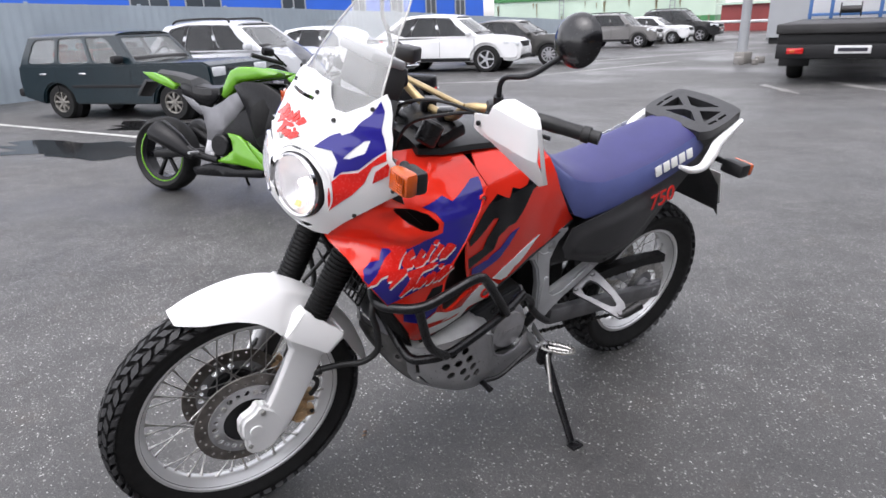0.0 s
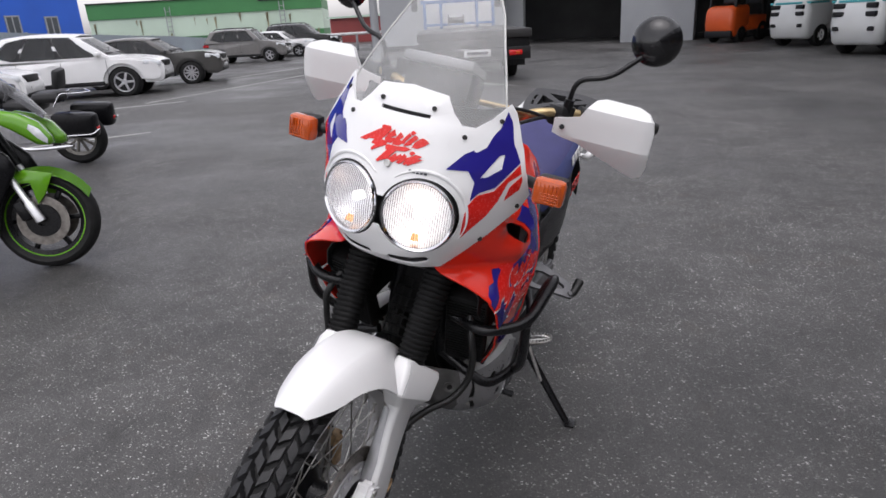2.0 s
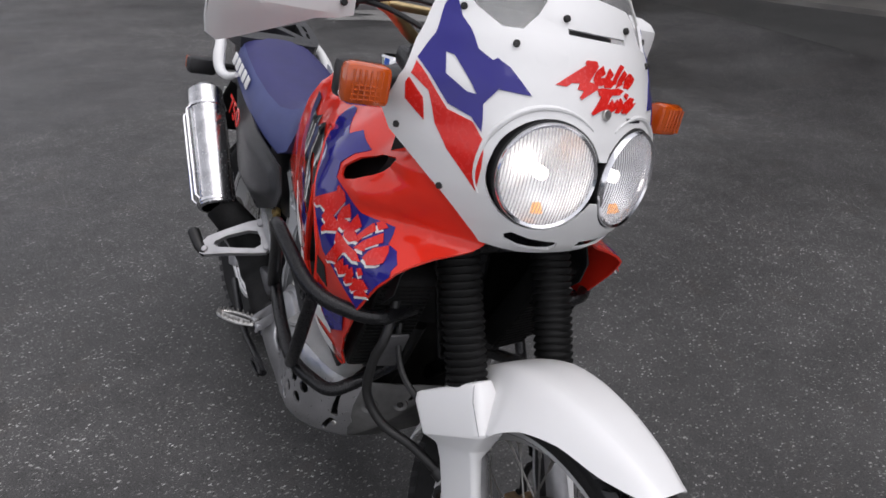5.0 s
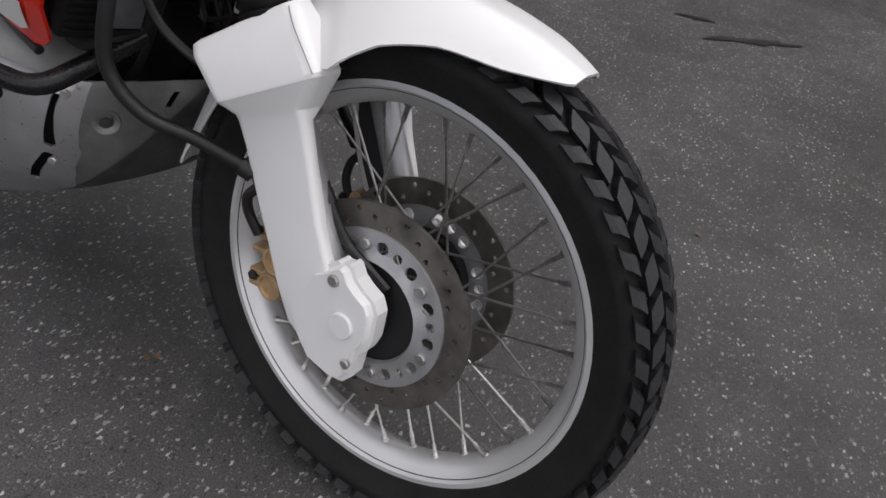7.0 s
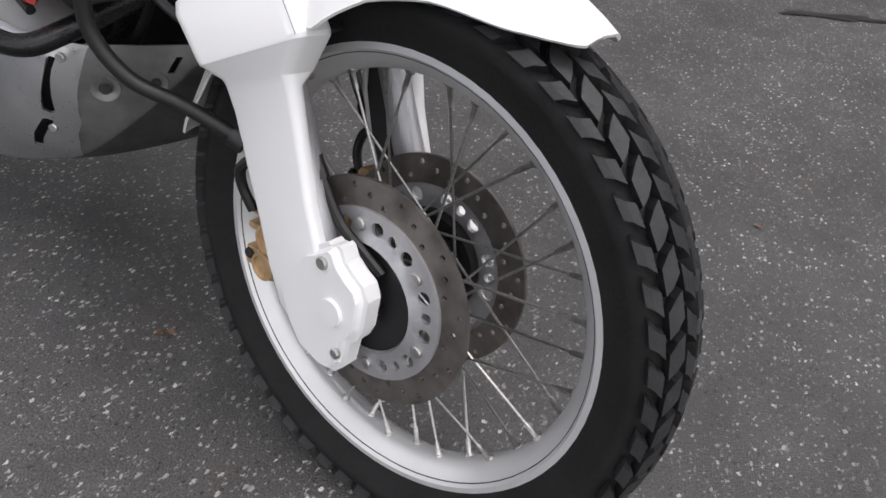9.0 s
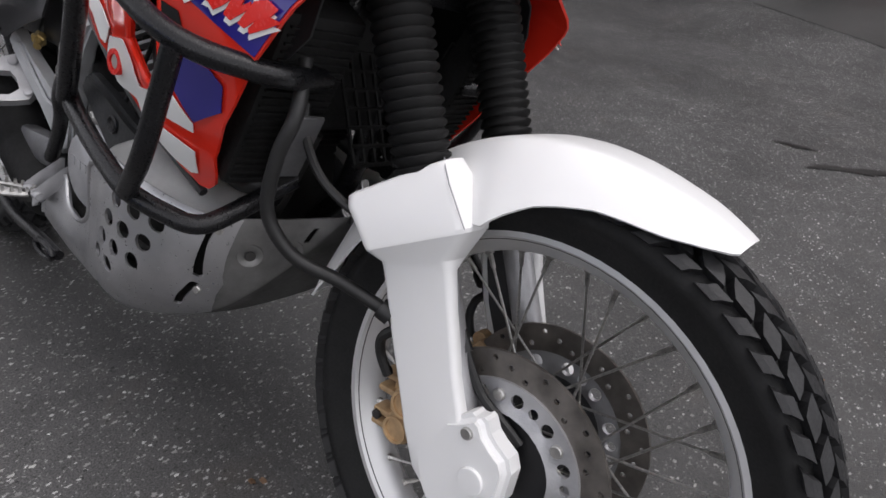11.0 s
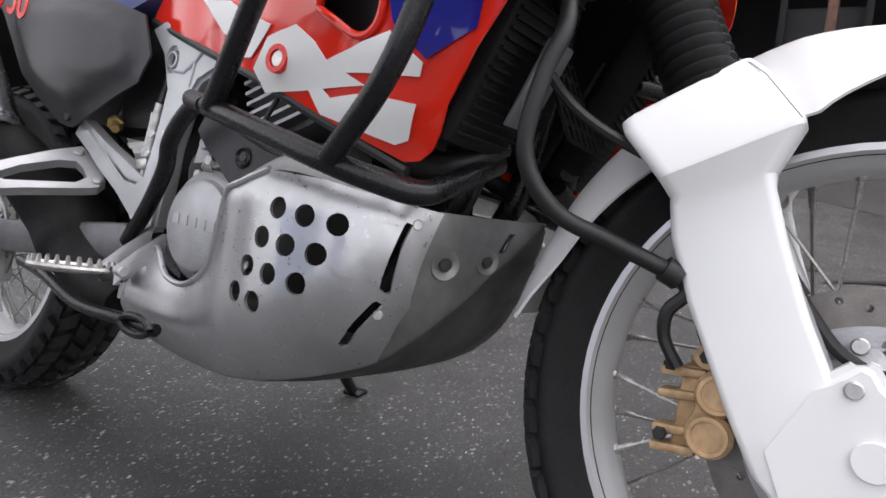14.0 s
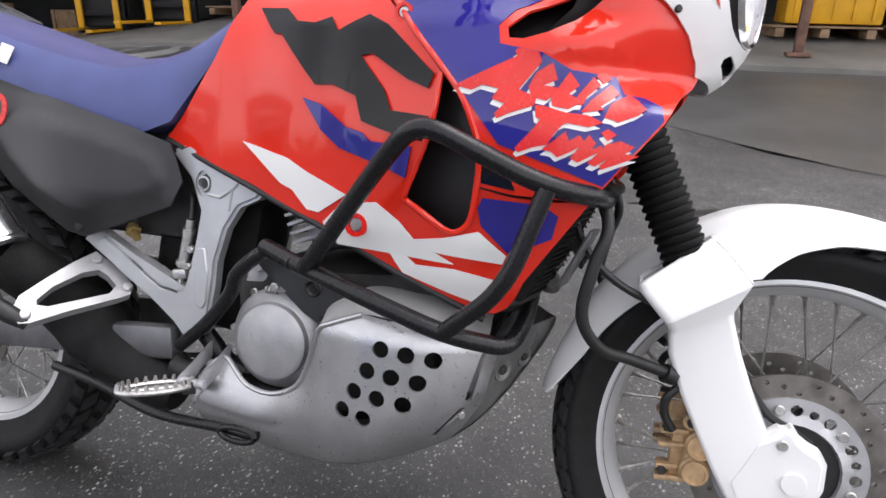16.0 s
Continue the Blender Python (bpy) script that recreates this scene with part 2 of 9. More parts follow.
def tube(bm, pts, r, segs=10, cap=True, flat=1.0):
    """A pipe along pts; r is one radius or one for each point."""
    pts = [Vector(p) for p in pts]
    rs = r if isinstance(r, (list, tuple)) else [r] * len(pts)
    side, rings = None, []
    for i, p in enumerate(pts):
        d = (pts[min(i + 1, len(pts) - 1)] - pts[max(i - 1, 0)]).normalized()
        if side is None:
            side = d.orthogonal().normalized()
        side = (side - d * side.dot(d)).normalized()
        up = d.cross(side)
        rings.append([bm.verts.new(p + (side * math.cos(a) + up * math.sin(a) * flat) * rs[i])
                      for a in (2 * math.pi * k / segs for k in range(segs))])
    for a, b in zip(rings, rings[1:]):
        for k in range(segs):
            bm.faces.new((a[k], a[(k + 1) % segs], b[(k + 1) % segs], b[k]))
    if cap:
        bm.faces.new(rings[0][::-1])
        bm.faces.new(rings[-1])
    return bm


def lathe(bm, profile, centre, axis=(0, 1, 0), segs=48, closed=False, start=0.0, sweep=2 * math.pi):
    """Turns (radius, height) pairs about an axis through centre."""
    q = Vector((0, 0, 1)).rotation_difference(Vector(axis))
    full = abs(sweep - 2 * math.pi) < 1e-6
    rings = []
    for r, h in profile:
        ring = []
        for k in range(segs if full else segs + 1):
            a = start + sweep * k / segs
            ring.append(bm.verts.new(Vector(centre) + q @ Vector((r * math.cos(a), r * math.sin(a), h))))
        rings.append(ring)
    pairs = list(zip(rings, rings[1:])) + ([(rings[-1], rings[0])] if closed else [])
    for a, b in pairs:
        for k in range(len(a) if full else len(a) - 1):
            j = (k + 1) % len(a)
            bm.faces.new((a[k], a[j], b[j], b[k]))
    return bm


def disc(bm, centre, axis, r, depth, segs=20, edge=0.0):
    """A solid round plug."""
    e = edge or min(depth, r) * 0.2
    prof = [(0.0001, -depth / 2), (r - e, -depth / 2), (r, -depth / 2 + e), (r, depth / 2 - e), (r - e, depth / 2), (0.0001, depth / 2)]
    return lathe(bm, prof, centre, axis, segs)


def box(bm, centre, size, turn=None, bevel=0.0, taper=1.0):
    """A block with rounded edges; taper narrows its top."""
    tmp = bmesh.new()
    bmesh.ops.create_cube(tmp, size=1.0)
    for v in tmp.verts:
        k = taper if v.co.z > 0 else 1.0
        v.co = Vector((v.co.x * size[0] * k, v.co.y * size[1] * k, v.co.z * size[2]))
    if bevel:
        bmesh.ops.bevel(tmp, geom=tmp.edges[:], offset=bevel, segments=2, affect="EDGES", profile=0.5)
    if turn is not None:
        bmesh.ops.transform(tmp, matrix=Euler([radians(a) for a in turn]).to_matrix().to_4x4(), verts=tmp.verts)
    bmesh.ops.translate(tmp, vec=Vector(centre), verts=tmp.verts)
    join(bm, tmp)
    return bm


def join(bm, tmp):
    """Adds tmp to bm and frees it."""
    back = {}
    for v in tmp.verts:
        back[v] = bm.verts.new(v.co)
    for f in tmp.faces:
        bm.faces.new([back[v] for v in f.verts])
    tmp.free()


def sheet(bm, loops, place, step=0.03, thick=0.003, out=(0, 0, 0)):
    """A panel cut to a flat outline (loops[0], the others are holes) and laid on a curved face by place(u, v)."""
    tmp = bmesh.new()
    edges = []
    for loop in loops:
        vs = [tmp.verts.new((u, v, 0)) for u, v in loop]
        edges += [tmp.edges.new((vs[i], vs[(i + 1) % len(vs)])) for i in range(len(vs))]
    bmesh.ops.triangle_fill(tmp, use_beauty=True, use_dissolve=False, edges=edges)
    for axis in (0, 1):
        lo, hi = min(v.co[axis] for v in tmp.verts), max(v.co[axis] for v in tmp.verts)
        k = math.floor(lo / step) + 1
        while k * step < hi:
            co, no = [0, 0, 0], [0, 0, 0]
            co[axis], no[axis] = k * step, 1
            bmesh.ops.bisect_plane(tmp, geom=tmp.verts[:] + tmp.edges[:] + tmp.faces[:], plane_co=co, plane_no=no, dist=1e-5)
            k += 1
    for v in tmp.verts:
        v.co = Vector(place(v.co.x, v.co.y))
    bmesh.ops.recalc_face_normals(tmp, faces=tmp.faces)
    total = sum((f.normal * f.calc_area() for f in tmp.faces), Vector())
    if total.dot(Vector(out)) < 0:
        bmesh.ops.reverse_faces(tmp, faces=tmp.faces)
    if thick:
        bmesh.ops.solidify(tmp, geom=tmp.faces[:], thickness=thick)
    join(bm, tmp)
    return bm


def loft(bm, rings, cap=True, closed=True):
    """A skin over rings of equally many points."""
    vs = [[bm.verts.new(p) for p in ring] for ring in rings]
    n = len(vs[0])
    for a, b in zip(vs, vs[1:]):
        for k in range(n if closed else n - 1):
            j = (k + 1) % n
            bm.faces.new((a[k], a[j], b[j], b[k]))
    if cap and closed:
        bm.faces.new(vs[0][::-1])
        bm.faces.new(vs[-1])
    return bm


def circle_loop(u, v, r, n=14):
    return [(u + r * math.cos(2 * math.pi * k / n), v + r * math.sin(2 * math.pi * k / n)) for k in range(n)]


def plate(bm, outline, y, depth, holes=(), bevel=0.0, steps=1):
    """A flat plate in the bike's side plane: outline in length and height, at y, of that depth."""
    tmp = bmesh.new()
    sheet(tmp, [outline, *holes], lambda u, v: (u, y, v), step=9.0, thick=0, out=(0, 1 if depth > 0 else -1, 0))
    got = bmesh.ops.extrude_face_region(tmp, geom=tmp.faces[:])
    vs = [g for g in got["geom"] if isinstance(g, bmesh.types.BMVert)]
    bmesh.ops.translate(tmp, vec=(0, depth, 0), verts=vs)
    if bevel:
        es = [e for e in tmp.edges if len(e.link_faces) == 2 and e.calc_face_angle() > 1.0]
        bmesh.ops.bevel(tmp, geom=es, offset=bevel, segments=steps, affect="EDGES")
    join(bm, tmp)
    return bm


def lettering(name, text, size, material, parent, m, depth=0.0008):
    """Raised characters in the built-in font."""
    cu = bpy.data.curves.new(name, "FONT")
    cu.body, cu.size, cu.extrude, cu.offset, cu.align_x, cu.align_y = text, size, depth, 0.0015, "CENTER", "CENTER"
    tmp = bpy.data.objects.new(name, cu)
    scene.collection.objects.link(tmp)
    me = bpy.data.meshes.new_from_object(tmp.evaluated_get(bpy.context.evaluated_depsgraph_get()))
    bpy.data.objects.remove(tmp)
    me.materials.clear()
    me.materials.append(material)
    return share(name, me, parent, m)


# ---- the motorcycle, upright in its own axes: x ahead, y to its left ----
LEAN = math.atan(0.22)
bike = thing("motorcycle", "red, white and blue adventure motorcycle leaning on its side stand", "motorcycle",
             m=Matrix.Rotation(-LEAN, 4, "X"))
FRONT, REAR = Vector((0.778, 0, 0.350)), Vector((-0.785, 0, 0.325))


def wheel(name, axle, tyre_r, tyre_w, rim_r, hub_r, hub_w, spokes, label, blocks):
    """Hub with tyre, rim and spokes under it."""
    bm = bmesh.new()
    w = hub_w / 2
    lathe(bm, [(0.012, -w - 0.02), (0.028, -w - 0.02), (0.030, -w), (hub_r, -w), (hub_r, -w + 0.012), (hub_r * 0.62, -w + 0.026),
               (hub_r * 0.58, 0), (hub_r * 0.62, w - 0.026), (hub_r, w - 0.012), (hub_r, w), (0.030, w), (0.028, w + 0.02), (0.012, w + 0.02)],
          axle, (0, 1, 0), 36, closed=True)
    hub = part(name, bm, BLACK_METAL if rim_r > 0.25 else CAST, bike, label)
    bm = bmesh.new()
    h = tyre_w / 2
    prof = []
    side = tyre_r - rim_r
    for k in range(19):
        a = -2.05 + 4.1 * k / 18
        prof.append((rim_r + side * 0.56 + math.cos(a) * (side * 0.40 - 0.003), math.sin(a) * h / 0.94))
    inner = [(rim_r - 0.006, h * 0.62), (rim_r - 0.006, -h * 0.62)]
    lathe(bm, prof + inner, axle, (0, 1, 0), 72, closed=True)
    part("tyre", bm, RUBBER, hub, "worn black rubber tyre")
    bm = bmesh.new()
    f = h * 0.72
    lathe(bm, [(rim_r + 0.010, -f), (rim_r + 0.012, -f + 0.004), (rim_r - 0.006, -f + 0.010), (rim_r - 0.008, -f * 0.55), (rim_r - 0.014, -f * 0.3),
               (rim_r - 0.015, 0), (rim_r - 0.014, f * 0.3), (rim_r - 0.008, f * 0.55), (rim_r - 0.006, f - 0.010), (rim_r + 0.012, f - 0.004), (rim_r + 0.010, f),
               (rim_r - 0.002, f), (rim_r - 0.013, f * 0.55), (rim_r - 0.022, f * 0.3), (rim_r - 0.024, 0), (rim_r - 0.022, -f * 0.3), (rim_r - 0.013, -f * 0.55), (rim_r - 0.002, -f)],
          axle, (0, 1, 0), 72, closed=True)
    part("rim", bm, RIM_ALU, hub, "silver aluminium rim")
    # tread blocks: tapered knobs with a notch in each outer one
    bm = bmesh.new()
    n = blocks
    for k in range(n):
        for row, off in ((-1, 0.0), (1, 0.5)):
            a = 2 * math.pi * (k + off) / n
            for lane, (y0, y1, da, slant) in enumerate(((0.02, 0.30, 0.0, 0.46), (0.335, 0.635, 0.90, -0.46), (0.67, 0.95, 0.0, 0.38))):
                wide = 0.36 if lane < 2 else 0.33
                corners = [(y0, -wide), (y0 + (y1 - y0) * 0.5, -wide + slant * 0.62), (y1, -wide + slant), (y1, wide + slant), (y0 + (y1 - y0) * 0.5, wide + slant * 0.38), (y0, wide)]
                cy, ca = (y0 + y1) / 2, slant * 0.5
                lo, hi = [], []
                for yy, aa in corners:
                    for lst, lift, k2 in ((lo, -0.008, 1.06), (hi, 0.008 + 0.0015 * lane, 0.86)):
                        yk, ak = cy + (yy - cy) * k2, ca + (aa - ca) * k2
                        ang, ct = a + (ak + da) * 2 * math.pi / n, -1.0 * row * yk * 1.30
                        r = rim_r + side * 0.56 + math.cos(ct) * (side * 0.40 + lift)
                        yv = math.sin(ct) * (h / 0.94 + lift)
                        lst.append(bm.verts.new(axle + Vector((math.cos(ang) * r, yv, math.sin(ang) * r))))
                bm.faces.new(hi)
                for i in range(6):
                    j = (i + 1) % 6
                    bm.faces.new((lo[i], lo[j], hi[j], hi[i]))
    tread = part("tread", bm, TREAD, hub, "directional block tread", smooth=False)
    tread["kind"] = "stuff"
    # spokes with their nipples
    sp = None
    for k in range(spokes):
        s = 1 if k % 2 else -1
        a = 2 * math.pi * k / spokes
        lean = (1.15 if (k // 2) % 2 else -1.15)
        root = max(hub_r * 0.93, 0.050)
        p = axle + Vector((math.cos(a + lean) * root, s * (w - 0.008), math.sin(a + lean) * root))
        q = axle + Vector((math.cos(a) * (rim_r - 0.02), s * 0.004, math.sin(a) * (rim_r - 0.02)))
        d = q - p
        if sp is None:
            bm = bmesh.new()
            tube(bm, [(0, 0, 0), (0, 0, 0.89), (0, 0, 0.895), (0, 0, 0.97), (0, 0, 0.975), (0, 0, 1.0)], [0.0017, 0.0017, 0.0031, 0.0033, 0.0058, 0.0058], 7)
            first = part("spoke", bm, STEEL, hub)
            sp = first.data
            ob = first
        else:
            ob = share("spoke", sp, hub, Matrix())
        ob.matrix_basis = Matrix.LocRotScale(p, Vector((0, 0, 1)).rotation_difference(d), (1, 1, d.length))
    return hub


front = wheel("front_wheel", FRONT, 0.340, 0.092, 0.266, 0.054, 0.10, 36, "spoked front wheel with twin brake discs", 54)
rear = wheel("rear_wheel", REAR, 0.326, 0.142, 0.219, 0.055, 0.14, 32, "spoked rear wheel with silver rim", 42)


def brake_disc(parent, centre, s, r, carrier):
    """A drilled disc and its carrier."""
    bm = bmesh.new()
    n = 36
    outer = circle_loop(0, 0, r, 64)
    inner = circle_loop(0, 0, r * 0.74, 48)
    holes = [circle_loop(r * (0.81 + 0.06 * (k % 3)) * math.cos(2 * math.pi * k / n), r * (0.81 + 0.06 * (k % 3)) * math.sin(2 * math.pi * k / n), 0.0038, 8) for k in range(n)]
    sheet(bm, [outer, inner, *holes], lambda u, v: (centre[0] + u, centre[1], centre[2] + v), step=9, thick=0.005, out=(0, s, 0))
    ob = part("brake_disc", bm, DISC, parent, "drilled steel brake disc")
    bm = bmesh.new()
    n = 24
    holes = [circle_loop(r * 0.635 * math.cos(2 * math.pi * k / n), r * 0.635 * math.sin(2 * math.pi * k / n), (0.0083, 0.0064)[k % 2], 12) for k in range(n) if k % 4 != 3]
    sheet(bm, [circle_loop(0, 0, r * 0.76, 48), circle_loop(0, 0, r * 0.50, 32), *holes],
          lambda u, v: (centre[0] + u, centre[1] + s * (0.004 + 0.006 * (math.hypot(u, v) < r * 0.56)), centre[2] + v), step=9, thick=0.005, out=(0, s, 0))
    part("disc_carrier", bm, carrier, parent)
    for k in range(6):
        bm = bmesh.new()
        a = 2 * math.pi * (k * 4 + 3) / 24
        disc(bm, (centre[0] + math.cos(a) * r * 0.635, centre[1] + s * 0.006, centre[2] + math.sin(a) * r * 0.635), (0, s, 0), 0.0075, 0.006, 12)
        part("disc_bolt", bm, STEEL, parent)
    return ob


for s in (-1, 1):
    brake_disc(front, FRONT + Vector((0, s * 0.060, 0)), s, 0.138, CAST)
    bm = bmesh.new()
    lathe(bm, [(0.0001, s * 0.052), (0.066, s * 0.052), (0.069, s * 0.058), (0.069, s * 0.064), (0.0001, s * 0.064)], FRONT, (0, 1, 0), 40)
    part("hub_cover", bm, BLACK_PLASTIC, front, "black hub cover")
brake_disc(rear, REAR + Vector((0, -0.085, 0)), -1, 0.12, CAST)
bm = bmesh.new()
lathe(bm, [(0.0001, -0.096), (0.045, -0.096), (0.064, -0.090), (0.068, -0.080), (0.068, -0.060), (0.0001, -0.060)], REAR, (0, 1, 0), 32)
part("hub_cover", bm, CREAM, rear, "cream painted hub cover")
bm = bmesh.new()
teeth = []
for k in range(92):
    a = 2 * math.pi * k / 92
    r = 0.112 if k % 2 else 0.106
    teeth.append((r * math.cos(a), r * math.sin(a)))
sheet(bm, [teeth, circle_loop(0, 0, 0.07, 30)], lambda u, v: (REAR.x + u, 0.082, REAR.z + v), step=9, thick=0.006, out=(0, 1, 0))
part("sprocket", bm, STEEL, rear, "steel rear sprocket")

# fork
FORK = Vector((-math.sin(radians(27.5)), 0, math.cos(radians(27.5))))
for s in (-1, 1):
    low = Vector((0.762, s * 0.098, 0.352))
    bm = bmesh.new()
    tube(bm, [low - FORK * 0.03 + Vector((-0.014, s * -0.0135, 0)), low + FORK * 0.33 + Vector((-0.014, s * -0.0135, 0))], 0.0205, 20)
    box(bm, low + Vector((0.008, s * -0.007, -0.005)), (0.06, 0.032, 0.07), (0, 27, 0), 0.012)
    part("fork_leg", bm, CAST, bike, "silver fork slider")
    bm = bmesh.new()
    tube(bm, [low + FORK * 0.34 + Vector((-0.012, s * -0.008, 0)), low + FORK * 0.62 + Vector((-0.006, 0, 0)), low + FORK * 0.78], 0.0205, 20)
    part("fork_tube", bm, CHROME, bike, "chromed fork tube")
    # ribbed gaiter
    bm = bmesh.new()
    pts, rs = [], []
    a, b, n = 0.318, 0.62, 25
    for k in range(n):
        for f, r in ((0.0, 0.0290), (0.3, 0.0335), (0.6, 0.0335), (0.9, 0.0290)):
            pts.append(low + FORK * (a + (b - a) * (k + f) / n) + Vector((-0.006 - 0.006 * (1 - k / n), s * -0.008 * (1 - k / n), 0)))
            rs.append(r + 0.003 * k / n)
    tube(bm, pts, rs, 20)
    part("fork_gaiter", bm, GAITER, bike, "ribbed black rubber fork gaiter", angle=60)
    # white guard: a broad shield above, a leg below and a cover round the axle; its outer face draws in towards the front
    bm = bmesh.new()
    rings = []
    for cx, cz, rx, tilt, yo, skew in ((0.586, 0.633, 0.040, 0.80, 0.118, 0.50), (0.586, 0.639, 0.044, 0.80, 0.124, 0.50), (0.588, 0.638, 0.0475, 0.80, 0.128, 0.46), (0.599, 0.627, 0.053, 0.70, 0.133, 0.38),
                                       (0.634, 0.588, 0.0545, 0.6, 0.135, 0.30), (0.636, 0.584, 0.0535, 0.6, 0.134, 0.30), (0.631, 0.556, 0.041, 0.42, 0.119, 0.24), (0.632, 0.546, 0.042, 0.34, 0.114, 0.18),
                                       (0.642, 0.508, 0.0485, 0.1, 0.108, 0.06), (0.666, 0.45, 0.051, 0.0, 0.108, 0.0), (0.692, 0.40, 0.051, 0.0, 0.109, 0.0), (0.718, 0.35, 0.050, 0.0, 0.112, 0.0),
                                       (0.735, 0.31, 0.043, 0.0, 0.112, 0.0), (0.752, 0.285, 0.031, 0.0, 0.108, 0.0)):
        yi, r = (0.070, 0.012) if cz > 0.55 else (0.0865, 0.0085)
        ring = []
        for qx, qy, a0 in ((1, 1, 0), (-1, 1, 90), (-1, -1, 180), (1, -1, 270)):
            for k in range(7):
                a = radians(a0 + 15 * k)
                px = qx * (rx - r) + r * math.cos(a)
                out = yo - skew * px
                cy, ry = (out + yi) / 2, (out - yi) / 2
                ring.append((cx + px, s * (cy + qy * (ry - r) + r * math.sin(a)), cz + tilt * px))
        rings.append(ring)
    loft(bm, rings)
    plate(bm, [(0.690, 0.335), (0.708, 0.296), (0.732, 0.270), (0.770, 0.262), (0.788, 0.266), (0.800, 0.282), (0.802, 0.318), (0.811, 0.328), (0.816, 0.345), (0.815, 0.382), (0.806, 0.397), (0.790, 0.404), (0.778, 0.412), (0.770, 0.424), (0.756, 0.428), (0.738, 0.412), (0.72, 0.40)], s * 0.076, s * 0.038, bevel=0.009, steps=3)
    guard = part("fork_guard", bm, WHITE, bike, "white plastic fork guard", angle=22)
    # added dark plate in place of the shade on the guard's inner side
    bm = bmesh.new()
    plate(bm, [(0.603, 0.552), (0.664, 0.548), (0.688, 0.508), (0.718, 0.45), (0.742, 0.405), (0.656, 0.405), (0.630, 0.45), (0.608, 0.508)], s * 0.0866, s * -0.002)
    part("guard_shade", bm, GREY_PLASTIC, guard, "dark plate standing in for shade inside the guard")
    for u, v, r in ((0.755, 0.402, 0.0075), (0.793, 0.303, 0.0065)):
        bm = bmesh.new()
        disc(bm, (u, s * 0.1155, v), (0, s, 0), r, 0.006, 12)
        part("screw", bm, STEEL, guard)
    bm = bmesh.new()
    tube(bm, [(0.626, s * 0.100, 0.674), (0.6385, s * 0.1105, 0.667), (0.653, s * 0.1180, 0.655), (0.6865, s * 0.1195, 0.618)], 0.0007, 6)
    part("seam", bm, PALE_SEAM, guard)
    bm = bmesh.new()
    disc(bm, (0.776, s * 0.1155, 0.350), (0, s, 0), 0.0165, 0.005, 28)
    part("axle_cap", bm, WHITE, guard)
    bm = bmesh.new()
    lathe(bm, [(0.006, -0.006), (0.011, -0.006), (0.011, 0.006), (0.006, 0.006)], (0.660, s * 0.078, 0.570), (0, 1, 0), 16, closed=True)
    box(bm, (0.656, s * 0.078, 0.59), (0.012, 0.008, 0.03), None, 0.002)
    part("bracket_eye", bm, STEEL, guard)
    # caliper behind the leg: two piston bores on a slim bridge, with lugs and bolts
    bm = bmesh.new()
    for dx, dz in ((0.0015, 0.0195), (-0.0015, -0.0195)):
        disc(bm, (0.654 + dx, s * 0.083, 0.350 + dz), (0, s, 0), 0.0215, 0.036, 24, 0.006)
    box(bm, (0.650, s * 0.076, 0.350), (0.030, 0.034, 0.076), (0, 10, 0), 0.006)
    box(bm, (0.654, s * 0.066, 0.394), (0.026, 0.03, 0.030), (0, 30, 0), 0.006)
    box(bm, (0.632, s * 0.060, 0.348), (0.03, 0.03, 0.08), None, 0.005)
    tube(bm, [(0.640, s * 0.070, 0.400), (0.640, s * 0.088, 0.400)], 0.012, 14)
    cal = part("brake_caliper", bm, CALIPER, bike, "gold brake caliper with rust marks")
    for dz in (0.034, 0.012, -0.022, -0.040):
        bm = bmesh.new()
        box(bm, (0.620, s * 0.070, 0.346 + dz), (0.042, 0.026, 0.009), (0, -6, 0), 0.003)
        part("lug", bm, CALIPER, cal)
    for dx, dz in ((0.0015, 0.0195), (-0.0015, -0.0195)):
        bm = bmesh.new()
        lathe(bm, [(0.014, 0.0), (0.0185, 0.0), (0.018, 0.003), (0.0145, 0.003)], (0.654 + dx, s * 0.101, 0.350 + dz), (0, s, 0), 20, closed=True)
        part("bore_ring", bm, CALIPER, cal)
    for x, z in ((0.640, 0.400), (0.608, 0.318), (0.608, 0.386)):
        bm = bmesh.new()
        disc(bm, (x, s * (0.090 if x > 0.63 else 0.084), z), (0, s, 0), 0.007, 0.008, 6)
        part("bolt", bm, DIRTY, cal)
    bm = bmesh.new()
    tube(bm, curve([(0.615, s * 0.09, 0.385), (0.600, s * 0.095, 0.41), (0.600, s * 0.10, 0.435), (0.614, s * 0.098, 0.455), (0.606, s * 0.10, 0.470)]), 0.0065, 8)
    part("hose", bm, HOSE, cal)

# hose from the frame round to each caliper
for s in (-1, 1):
    bm = bmesh.new()
    tube(bm, curve([(0.44, s * 0.15, 0.78), (0.492, s * 0.19, 0.69), (0.482, s * 0.20, 0.63), (0.473, s * 0.195, 0.56), (0.500, s * 0.17, 0.512), (0.545, s * 0.132, 0.492), (0.604, s * 0.100, 0.470)]), 0.0085, 10)
    tube(bm, curve([(0.592, s * 0.107, 0.475), (0.606, s * 0.100, 0.468)], 2), 0.013, 10)
    part("brake_hose", bm, HOSE, bike)
bm = bmesh.new()
tube(bm, curve([(0.44, -0.13, 0.72), (0.455, -0.145, 0.66), (0.50, -0.15, 0.61), (0.56, -0.13, 0.578), (0.62, -0.10, 0.56)]), 0.0055, 8)
part("speedometer_cable", bm, HOSE, bike)
bm = bmesh.new()
